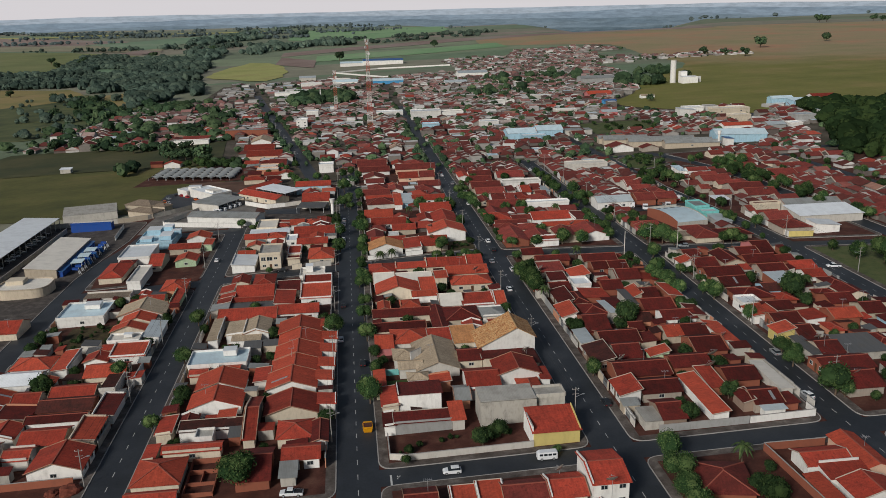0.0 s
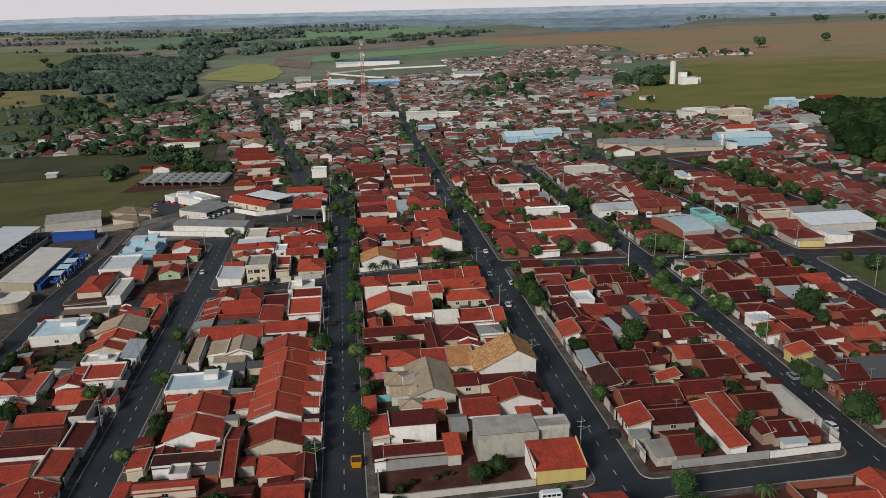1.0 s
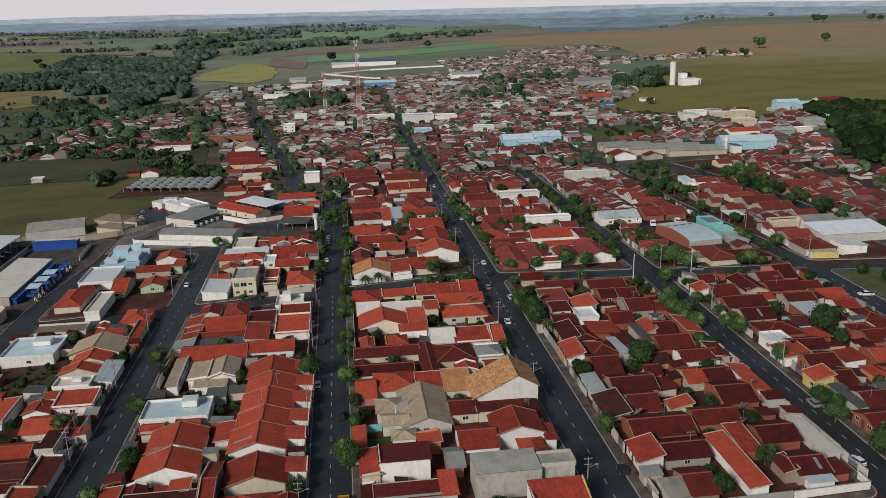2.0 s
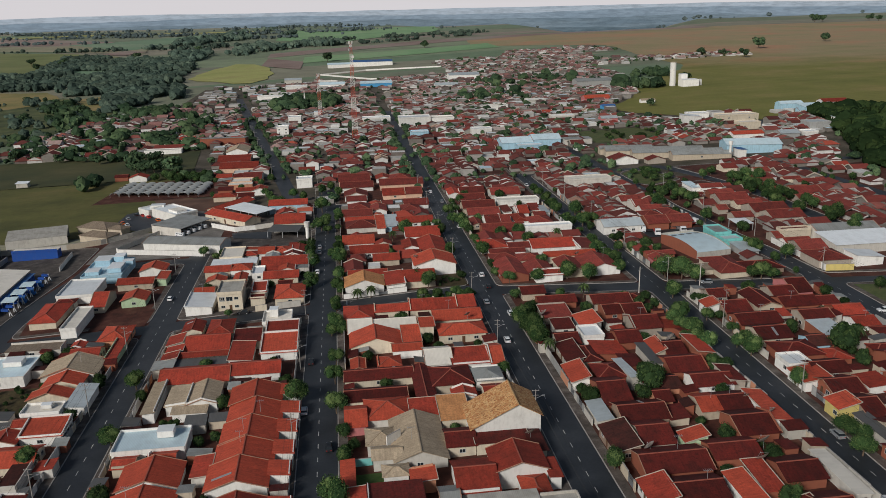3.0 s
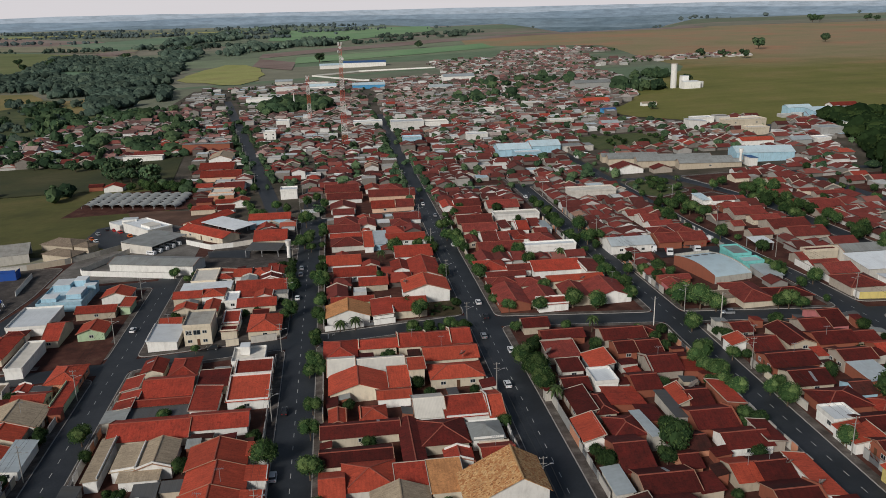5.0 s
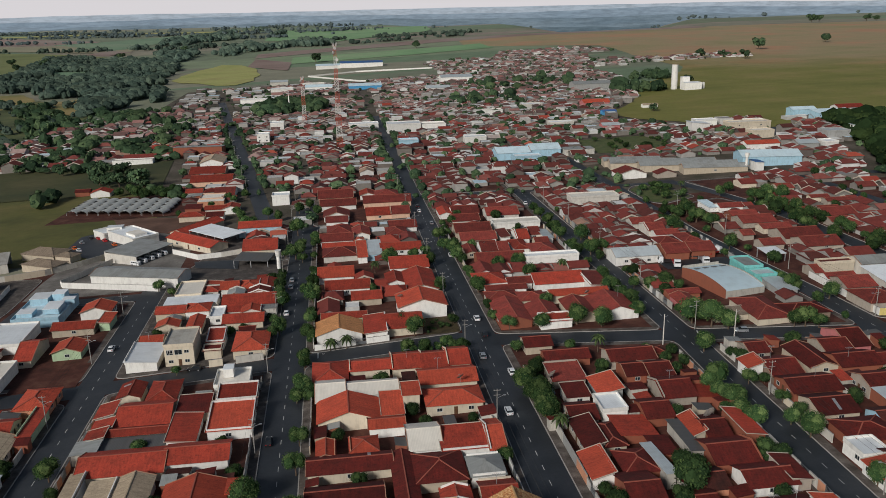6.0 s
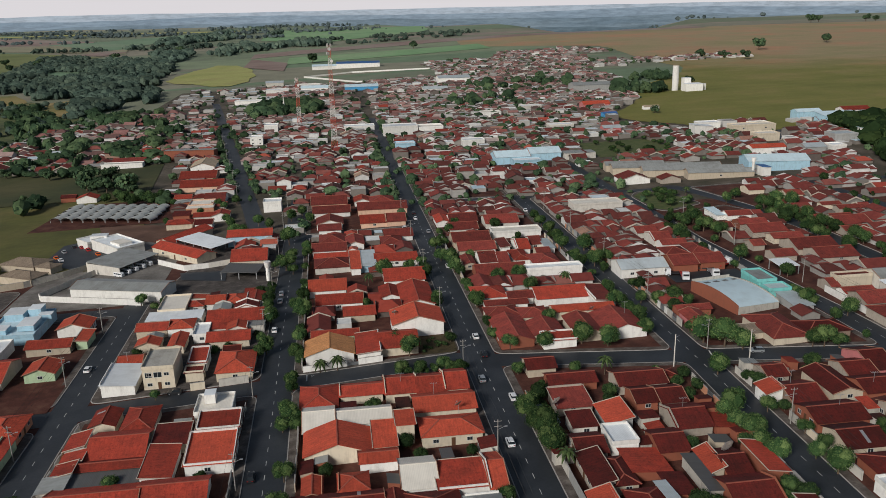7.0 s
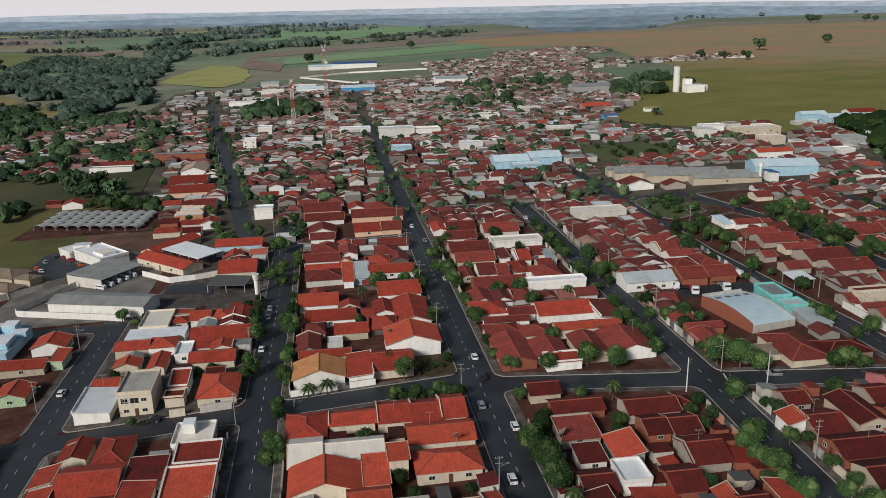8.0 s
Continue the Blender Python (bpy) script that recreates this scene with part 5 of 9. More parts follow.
def fill(x0, x1, y0, y1, rnd, mix, sides=(-1, 1), own=True, plain=False):
    """Houses on what is left free along both long sides of a block, in lots of uneven width."""
    deep = (x1 - x0) / 2 - 2.5 if len(sides) > 1 else x1 - x0 - 3
    for side in sides:
        y = y0 + 1.5
        while y < y1 - 5:
            lot = min(rnd.uniform(7.5, 11.5), y1 - y)
            back = 0.0
            while back < deep - 4:
                d = min(rnd.uniform(5.5, 10), deep - back)
                w = lot - rnd.choice([0.1, 0.2, 0.3, 1.0])
                off = back + (rnd.uniform(0.2, 2.5) if back == 0 else rnd.uniform(0.0, 0.6))
                cx = (x0 + 2.3 + off + d / 2) if side < 0 else (x1 - 2.3 - off - d / 2)
                back = off + d + (rnd.uniform(1.5, 4) if rnd.random() < 0.2 else 0)
                for shrink in (1.0, 0.8, 0.6, 0.45):
                    dd, ww = d * shrink, w * shrink
                    if dd > 3.2 and ww > 3.2 and free(cx - dd / 2, cx + dd / 2, y + lot / 2 - ww / 2, y + lot / 2 + ww / 2):
                        roof = rnd.choices(["red", "dark", "bright", "old", "grey", "beige", "white", "slab"], mix)[0]
                        kind = "flat" if roof in ("white", "slab") else rnd.choices(["gx", "gy", "hip", "sE", "sW"], [34, 30, 18, 8, 8] if mix is WARM else [42, 8, 26, 12, 12])[0]
                        wall = rnd.choices(["white", "offwhite", "cream", "beige", "salmon", "green", "brick", "blue", "pink"], [34, 30, 8, 8, 4, 3, 9, 2, 2] if mix is WARM else [8, 10, 5, 24, 8, 3, 36, 2, 3])[0]
                        if not own:
                            TAKEN.append((cx - dd / 2, cx + dd / 2, y + lot / 2 - ww / 2, y + lot / 2 + ww / 2))
                            far_house(cx, y + lot / 2, dd + 0.3, ww + 0.2, rnd.uniform(1.9, 2.5), "pale" if kind == "flat" else "dark" if roof in ("dark", "old", "grey") else "vivid" if mix is WARM else "red", kind == "gx")
                            break
                        if plain:
                            lot_house(cx, y + lot / 2, dd, ww, rnd.uniform(2.5, 3.0), kind, roof, wall, wins=False, verge=False, caps="NSEW" if kind == "flat" else "")
                            break
                        lot_house(cx, y + lot / 2, dd, ww, rnd.uniform(2.7, 3.3) if mix is WARM else rnd.uniform(2.4, 2.9), kind, roof, wall,
                                  caps=rnd.choice(["", "", "N", "S", "NS", "E", "W"] if mix is WARM else ["", "", "", "", "N", "S", "E", "W"]) if kind != "flat" else "NSEW", front="E" if side > 0 else "W")
                        break
            y += lot


rnd = random.Random(23)
for i in range(4):
    a, b = EDGES[i](230) + HALF[i], EDGES[i + 1](230) - HALF[i + 1]
    fill(a, b, 147 if i == 0 else 155.5, min(north_edge(a), north_edge(b)) - 1, rnd, WARM if i < 2 else DARK, plain=i > 1)
    if i > 0:
        fill(a, b, max(north_start(a), north_start(b)) + 1, far_end(b) - 1, rnd, WARM if i < 2 else DARK, own=False)
fill(-102, -59.2, 147, 290, rnd, WARM)
fill(-102, -59.2, 307, 372, rnd, WARM)
fill(-50.4, -6.5, 312, 384, rnd, WARM)
fill(-30, -6.5, 415, 465, rnd, WARM, (1,), False)
fill(60, 103, 104, 122, rnd, DARK)
fill(114, 160, 95, 145, rnd, DARK, own=False)
fill(3, 49, 112, 145, rnd, DARK)


def arched_hall(x, y, w, d, h, rise):
    """A workshop under one barrel roof that spans from south to north, with brick side parapets that follow it."""
    root = thing("workshop_hall", pose(x, y, gz(x, y) + 0.15, 0, 0, 9), "large workshop with a grey barrel-vaulted sheet roof and brick sides", "workshop")
    a, b, n = w / 2, d / 2, 18
    def arc(i, up=0.0):
        v = -1 + 2 * i / n
        return b * v, h + rise * (1 - v * v) + up
    for name, mat, x0, x1, up, low in (("roof", ROOFS["paleblue"], -a + 0.25, a - 0.25, 0.0, -0.15), ("side_wall", WALLS["brick"], -a, -a + 0.25, 0.35, None), ("side_wall", WALLS["concrete"], a - 0.25, a, 0.35, None)):
        bm = bmesh.new()
        rings = []
        for i in range(n + 1):
            py, pz = arc(i, up)
            pb = -0.8 if low is None else pz + low
            rings.append([bm.verts.new(p) for p in ((x0, py, pb), (x1, py, pb), (x1, py, pz), (x0, py, pz))])
        for p, q in zip(rings, rings[1:]):
            for k in range(4):
                bm.faces.new((p[k], p[(k + 1) % 4], q[(k + 1) % 4], q[k]))
        bm.faces.new(rings[0])
        bm.faces.new(rings[-1][::-1])
        bmesh.ops.recalc_face_normals(bm, faces=bm.faces)
        part(name, bm, mat, root, "sooty brick parapet wall" if mat is WALLS["brick"] else "")
    for name, py, top in (("front_wall", -b + 0.1, h - 0.2), ("back_wall", b + 0.1, h + 1.0)):
        bm = bmesh.new()
        box(bm, -a + 0.26, a - 0.26, py - 0.12, py + 0.12, -0.8, top)
        part(name, bm, WALLS["concrete"], root)
    for k in range(4):
        bm = bmesh.new()
        box(bm, -a + 2.2 + 3.4 * k, -a + 3.9 + 3.4 * k, b - 5.2, b - 3.6, 0, 0.1)
        for v in bm.verts:
            v.co.z += h + rise * (1 - (v.co.y / b) ** 2) + 0.01
        part("skylight", bm, ROOFS["darkgrey"], root, "dusty dark roof light")


arched_hall(142.2, 335.0, 15.0, 25.0, 2.7, 1.5)
for a, b, c, d in ((61.5, 375.6, 84.6, 371.6), (84.6, 371.6, 102.2, 369.7)):
    yard_wall(a, b, c, d, 1.7, "crimson", 0.0)


# ---- garden walls along the pavements ----
def front_walls(x, y0, y1, rnd, mats):
    y = y0
    while y < y1 - 3:
        e = min(y + rnd.uniform(6, 11), y1)
        if free(x - 0.6, x + 0.6, y + 0.5, e - 0.5, 0.0):
            yard_wall(x, y, x, e, rnd.uniform(1.7, 2.4), rnd.choice(mats), rnd.choice([0.0, 0.5, 0.3]))
        y = e


PALE = ["white", "offwhite", "offwhite", "cream", "beige", "concrete", "grey", "salmon"]
for i in range(4):
    for y0, y1 in ((157, 294), (314, 450)):
        if i == 0 and y0 > 300:
            continue
        front_walls(EDGES[i](230) + HALF[i] + 2.2, y0 + (3 if i > 1 else 0), y1 - (10 if i > 1 else 0), rnd, PALE)
        front_walls(EDGES[i + 1](230) - HALF[i + 1] - 2.2, y0 + (3 if i > 1 else 0), y1 - (12 if i > 1 else 0), rnd, PALE)
front_walls(-61.4, 158, 286, rnd, PALE)
front_walls(-99.8, 158, 286, rnd, PALE)


# party walls that close the ends of the blocks
def end_wall(x0, y0, x1, y1, mat, h=2.1):
    yard_wall(x0, y0, x1, y1, h, mat, 0.0)


end_wall(5.2, 157.5, 9.0, 156.3, "offwhite", 1.5)
end_wall(9.0, 156.3, 36.8, 156.3, "offwhite", 1.5)
end_wall(5.2, 157.5, 5.2, 166.8, "offwhite", 1.5)
end_wall(65.5, 156.6, 86.5, 156.4, "grey", 1.8)
end_wall(86.7, 156.4, 102.4, 156.6, "white", 1.7)
end_wall(61.4, 161, 61.4, 170, "white", 2.0)
end_wall(102.4, 156.6, 102.4, 160.5, "white", 1.7)


for a, b, c, d in ((83.9, 144.8, 84.8, 122.5), (83.9, 144.8, 97.2, 144.2), (-99.5, 161.4, -62.4, 161.4)):
    yard_wall(a, b, c, d, 1.8, "brick", 0.0)


def foundation(x0, x1, y0, y1, cuts):
    """Bare brick footings of a house that is being begun."""
    root = thing("brick_foundation", pose((x0 + x1) / 2, (y0 + y1) / 2, gz((x0 + x1) / 2, (y0 + y1) / 2) + 0.15), "bare red-brick footings of an unbuilt house in a dirt yard", "foundation")
    a, b, q = (x1 - x0) / 2, (y1 - y0) / 2, 0.2
    runs = [(-a, -a + q, -b, b), (a - q, a, -b, b)] + [(-a + q, a - q, k * b - q / 2, k * b + q / 2) for k in cuts] + [(-q / 2, q / 2, cuts[1] * b + q / 2, cuts[2] * b - q / 2)]
    for i, (u0, u1, v0, v1) in enumerate(runs):
        bm = bmesh.new()
        box(bm, u0, u1, v0, v1, -0.4, 0.9 + 0.12 * (i % 3))
        part("footing", bm, WALLS["brick"], root)


foundation(-37.9, -31.6, 150.6, 165.0, (-0.95, -0.35, 0.3, 0.92))


def earth_heap(x, y, r, h):
    """A dumped heap of red soil."""
    bm = bmesh.new()
    bmesh.ops.create_icosphere(bm, subdivisions=3, radius=1.0)
    for v in bm.verts:
        k = 1 + 0.35 * noise.noise((v.co.x * 2.1, v.co.y * 2.1, v.co.z * 2.1 + x))
        v.co = Vector((v.co.x * r * k, v.co.y * r * k, max(-0.1, v.co.z) * h * k))
    ob = part("earth_heap", bm, RED_EARTH)
    ob.matrix_world = pose(x, y, gz(x, y) + 0.1)
    tagged(ob, "dumped heap of loose red soil beside a wall", "heap")


RED_EARTH = ground_mat("loose_red_soil", (0.10, 0.028, 0.018), (0.16, 0.044, 0.028), (0.21, 0.07, 0.045), 0.6, 3.0)
earth_heap(-62.4, 159.0, 2.4, 1.3)
earth_heap(-66.0, 158.4, 1.6, 0.8)


# ---- lean-tos and shrubs in back yards ----
def lean_to(x, y, w, d, rnd):
    roof = rnd.choice(["grey", "darkgrey", "dark", "old", "dark", "red"])
    TAKEN.append((x - w / 2, x + w / 2, y - d / 2, y + d / 2))
    return house(x, y, w, d, rnd.uniform(2.0, 2.5), rnd.choice(["sE", "sW", "sS", "sN"]), roof, rnd.choice(["brick", "concrete", "beige", "offwhite"]),
                 rise=0.5, over=0.2, wins=False, name="lean_to", category="shed", label=f"small yard lean-to with a {ROOF_WORDS[roof]} roof")


fill(168.5, 207.5, 296, 440, rnd, DARK, own=False)
fill(216, 259, 290, 496, rnd, DARK, own=False)
YARD_TREES = []
for i in range(-1, 4):
    a, b = (-100, -61) if i < 0 else (EDGES[i](230) + HALF[i] + 2.5, EDGES[i + 1](230) - HALF[i + 1] - 2.5)
    for _ in range(700 if i < 2 else 900):
        x, y = rnd.uniform(a, b), rnd.uniform(160, 285)
        w, d = rnd.uniform(2.2, 5), rnd.uniform(2.2, 5)
        if (x < 3 or x > 37 or y > 172) and free(x - w / 2, x + w / 2, y - d / 2, y + d / 2, 0.05):
            if rnd.random() < (0.5 if i < 2 else 0.4):
                lean_to(x, y, w, d, rnd)
            else:
                TAKEN.append((x - 1.5, x + 1.5, y - 1.5, y + 1.5))
                YARD_TREES.append((x, y, rnd.uniform(1.1, 2.0)))

# sheds and shrubs in the yards behind the two-storey corner house
for _ in range(300):
    x, y = rnd.uniform(-47, -9.5), rnd.uniform(313, 384)
    w, d = rnd.uniform(2.6, 6.5), rnd.uniform(2.6, 6.0)
    if free(x - w / 2, x + w / 2, y - d / 2, y + d / 2, 0.1):
        if rnd.random() < 0.7:
            lean_to(x, y, w, d, rnd)
        else:
            TAKEN.append((x - 1.5, x + 1.5, y - 1.5, y + 1.5))
            YARD_TREES.append((x, y, rnd.uniform(1.0, 1.7)))
for wx0, wx1, m in ((-24.6, -20.8, "cream"), (-17.2, -9.4, "offwhite")):
    yard_wall(wx0, 311.2 + 0.1 * wx0, wx1, 311.2 + 0.1 * wx1, 2.0, m)

# ---- trees ----
def leaf_cloud(rng, n, size, centres, radii):
    """Small leaf clumps scattered over and inside a few lumps."""
    k = rng.integers(0, len(centres), n)
    v = rng.normal(size=(n, 3))
    v /= np.linalg.norm(v, axis=1)[:, None]
    depth = 1 - 0.35 * rng.random(n) ** 2
    pos = centres[k] + v * (radii[k] * depth)[:, None]
    t = np.cross(v + 0.6 * rng.normal(size=(n, 3)), rng.normal(size=(n, 3)))
    t /= np.linalg.norm(t, axis=1)[:, None]
    b = np.cross(t, v + 0.5 * rng.normal(size=(n, 3)))
    b /= np.linalg.norm(b, axis=1)[:, None] + 1e-9
    s = (size * (0.6 + 0.8 * rng.random(n)))[:, None]
    quad = np.stack([pos - t * s, pos - b * s * 0.7, pos + t * s, pos + b * s * 0.7], 1).reshape(-1, 3)
    return quad.tolist(), [(4 * i, 4 * i + 1, 4 * i + 2, 4 * i + 3) for i in range(n)]


def lumps(rng, n, flat=0.8):
    c = rng.normal(size=(n, 3))
    c = c / np.linalg.norm(c, axis=1)[:, None] * (0.3 + 0.25 * rng.random(n))[:, None] * (1, 1, 0.75 * flat)
    c[:, 2] += 0.05
    return c, 0.42 + 0.22 * rng.random(n)


TREE_KINDS = {}


def tree_model(kind, variant):
    """One tree of crown radius 1 with its crown's middle at height 1.05."""
    key = (kind, variant)
    if key in TREE_KINDS:
        return TREE_KINDS[key]
    rng = np.random.default_rng(100 + variant + (50 if kind == "dark" else 0))
    root = thing("street_tree" if kind == "street" else "yard_tree", pose(0, 0, -500),
                 "pruned street tree with a dense rounded green crown" if kind == "street" else "spreading dark-leaved tree in a yard", "tree",
                 "trees along the streets" if kind == "street" else "trees in yards")
    bm = bmesh.new()
    bar(bm, (0, 0, -0.3), (0.02, 0.03, 0.6), 0.13, sides=8, taper=0.75)
    for i in range(5):
        a = 2 * math.pi * i / 5 + variant
        bar(bm, (0.02, 0.03, 0.5), (0.45 * math.cos(a), 0.45 * math.sin(a), 1.0), 0.07, sides=6, taper=0.5)
    part("trunk", bm, BARK, root)
    c, r = lumps(rng, 9 if kind == "street" else 13)
    if kind == "dark":
        c *= (1.15, 1.15, 1.3)
    verts, faces = leaf_cloud(rng, 3200 if kind == "street" else 2200, 0.044 if kind == "street" else 0.06, c, r)
    bm = bmesh.new()
    for q, s in zip(c, r):
        bmesh.ops.create_icosphere(bm, subdivisions=1, radius=float(s) * 0.82, matrix=Matrix.Translation((q[0], q[1], q[2])))
    verts, faces = list(verts), list(faces)
    base = len(verts)
    bm.verts.index_update()
    verts += [tuple(v.co) for v in bm.verts]
    faces += [tuple(base + v.index for v in f.verts) for f in bm.faces]
    bm.free()
    crown = soup("crown", [(x, y, z + 1.05) for x, y, z in verts], faces, LEAF if kind == "street" else LEAF_DARK, root)
    TREE_KINDS[key] = root
    return root


tree_rnd = random.Random(5)


def tree(x, y, r, kind="street"):
    r *= 1.25
    model = tree_model(kind, tree_rnd.randrange(5))
    m = pose(x, y, gz(x, y) + 0.15, 0, 0, tree_rnd.uniform(0, 360)) @ Matrix.Diagonal((r, r, r * tree_rnd.uniform(0.85, 1.1), 1))
    return copy_thing(model, m)


def palm(x, y, h):
    root = thing("palm", pose(x, y, gz(x, y) + 0.15), "palm with a thin trunk and arching green fronds", "palm")
    bm = bmesh.new()
    bar(bm, (0, 0, -0.3), (0.1, 0.05, h), 0.36, sides=8, taper=0.7)
    part("trunk", bm, BARK, root)
    for i in range(14):
        a, bm = 2 * math.pi * i / 14 + 0.2 * (i % 3), bmesh.new()
        up, n, length = 0.9 - 0.5 * (i % 3), 6, 2.3
        pts = [Vector((0.1 + math.cos(a) * length * s, 0.05 + math.sin(a) * length * s, h + up * s * 1.6 - 2.2 * s * s)) for s in (j / n for j in range(n + 1))]
        side = Vector((-math.sin(a), math.cos(a), 0))
        for j in range(n):
            w0, w1 = 0.42 * math.sin(math.pi * (0.1 + 0.85 * j / n)), 0.42 * math.sin(math.pi * (0.1 + 0.85 * (j + 1) / n))
            for k in (-1, 1):
                dip = Vector((0, 0, -0.12))
                face(bm, [pts[j], pts[j + 1], pts[j + 1] + side * k * w1 + dip, pts[j] + side * k * w0 + dip])
        part("frond", bm, PALM, root)
    return root


# ---- vehicles (local x is their length) ----
CAR_PAINT = {"white": plain_mat("white_paint", (0.72, 0.73, 0.74), 0.3, vary=0.04), "silver": plain_mat("silver_paint", (0.42, 0.44, 0.46), 0.3, 0.5, vary=0.04),
             "black": plain_mat("black_paint", (0.022, 0.023, 0.026), 0.3, vary=0.1), "red": plain_mat("red_paint", (0.45, 0.03, 0.03), 0.3, vary=0.05),
             "blue": plain_mat("blue_paint", (0.03, 0.13, 0.38), 0.35, vary=0.05), "yellow": plain_mat("yellow_paint", (0.75, 0.33, 0.01), 0.5, vary=0.15),
             "orange": plain_mat("orange_paint", (0.6, 0.12, 0.02), 0.4, vary=0.05)}
CARS = {}


def loft(bm, rings):
    """A closed skin through rings of equal length."""
    vs = [[bm.verts.new(p) for p in ring] for ring in rings]
    n = len(rings[0])
    for a, b in zip(vs, vs[1:]):
        for i in range(n):
            bm.faces.new((a[i], a[(i + 1) % n], b[(i + 1) % n], b[i]))
    bm.faces.new(vs[0][::-1])
    bm.faces.new(vs[-1])
    bmesh.ops.recalc_face_normals(bm, faces=bm.faces)


def wheels(root, xs, y, r):
    for x in xs:
        for s in (-1, 1):
            bm = bmesh.new()
            bmesh.ops.create_cone(bm, cap_ends=True, segments=14, radius1=r, radius2=r, depth=0.2, matrix=pose(x, s * y, r, 90))
            w = part("wheel", bm, RUBBER, root)
            bm = bmesh.new()
            bmesh.ops.create_cone(bm, cap_ends=True, segments=10, radius1=r * 0.6, radius2=r * 0.6, depth=0.22, matrix=pose(x, s * y, r, 90))
            part("rim", bm, GALV, w)


def lamps(root, x0, x1, y, z):
    for s in (-1, 1):
        bm = bmesh.new()
        box(bm, x0 - 0.02, x0 + 0.06, s * y - 0.15, s * y + 0.15, z - 0.07, z + 0.08)
        part("tail_light", bm, LAMP_R, root, "red tail light")
        bm = bmesh.new()
        box(bm, x1 - 0.08, x1 + 0.02, s * y - 0.17, s * y + 0.17, z - 0.08, z + 0.06)
        part("headlight", bm, LAMP_W, root, "clear headlight")


def ring_y(x, w, z0, z1, top=None):
    t = w if top is None else top
    return [(x, -w, z0), (x, w, z0), (x, w, (z0 + z1) / 2), (x, t, z1), (x, -t, z1), (x, -w, (z0 + z1) / 2)]


def car_model(colour):
    if colour in CARS:
        return CARS[colour]
    root = thing("car", pose(0, 0, -500), f"{colour} hatchback car parked by the kerb", "car", "cars in the streets")
    bm = bmesh.new()
    loft(bm, [ring_y(-1.95, 0.72, 0.32, 0.78), ring_y(-1.8, 0.82, 0.25, 0.92), ring_y(-1.2, 0.85, 0.24, 0.95), ring_y(0.6, 0.85, 0.24, 0.93),
              ring_y(1.6, 0.82, 0.25, 0.84, 0.74), ring_y(1.95, 0.7, 0.32, 0.68, 0.62)])
    part("body", bm, CAR_PAINT[colour], root)
    bm = bmesh.new()
    loft(bm, [[(-1.75, -0.76, 0.9), (-1.75, 0.76, 0.9), (-1.45, 0.62, 1.38), (-1.45, -0.62, 1.38)], [(0.9, -0.76, 0.88), (0.9, 0.76, 0.88), (0.2, 0.62, 1.38), (0.2, -0.62, 1.38)]])
    part("glasshouse", bm, GLASS, root, "dark window glass")
    bm = bmesh.new()
    loft(bm, [[(-1.5, -0.64, 1.37), (-1.5, 0.64, 1.37), (-1.4, 0.55, 1.45), (-1.4, -0.55, 1.45)], [(0.22, -0.64, 1.37), (0.22, 0.64, 1.37), (0.1, 0.55, 1.45), (0.1, -0.55, 1.45)]])
    part("roof", bm, CAR_PAINT[colour], root)
    wheels(root, (-1.2, 1.25), 0.78, 0.3)
    lamps(root, -1.95, 1.93, 0.5, 0.66)
    CARS[colour] = root
    return root


def car(x, y, rz, colour):
    return copy_thing(car_model(colour), pose(x, y, gz(x, y) + 0.06, 0, 0, 90 + rz))


def pickup(x, y, rz):
    root = thing("pickup_truck", pose(x, y, gz(x, y) + 0.06, 0, 0, 90 + rz), "white pickup truck with a dark window band and open bed", "pickup")
    bm = bmesh.new()
    loft(bm, [ring_y(-2.4, 0.8, 0.4, 0.95), ring_y(-0.2, 0.84, 0.35, 1.0), ring_y(1.0, 0.84, 0.35, 1.0), ring_y(2.3, 0.78, 0.4, 0.9, 0.7)])
    part("body", bm, CAR_PAINT["white"], root)
    bm = bmesh.new()
    loft(bm, [[(-0.5, -0.76, 0.98), (-0.5, 0.76, 0.98), (-0.35, 0.64, 1.5), (-0.35, -0.64, 1.5)], [(1.3, -0.76, 0.96), (1.3, 0.76, 0.96), (0.7, 0.64, 1.5), (0.7, -0.64, 1.5)]])
    part("cab_glass", bm, GLASS, root)
    bm = bmesh.new()
    box(bm, -0.4, 0.75, -0.66, 0.66, 1.49, 1.58)
    part("cab_roof", bm, CAR_PAINT["white"], root)
    bm = bmesh.new()
    box(bm, -2.3, -0.6, -0.7, 0.7, 0.98, 1.02)
    part("bed", bm, IRON, root)
    wheels(root, (-1.5, 1.5), 0.8, 0.34)
    lamps(root, -2.4, 2.3, 0.55, 0.75)
    return root


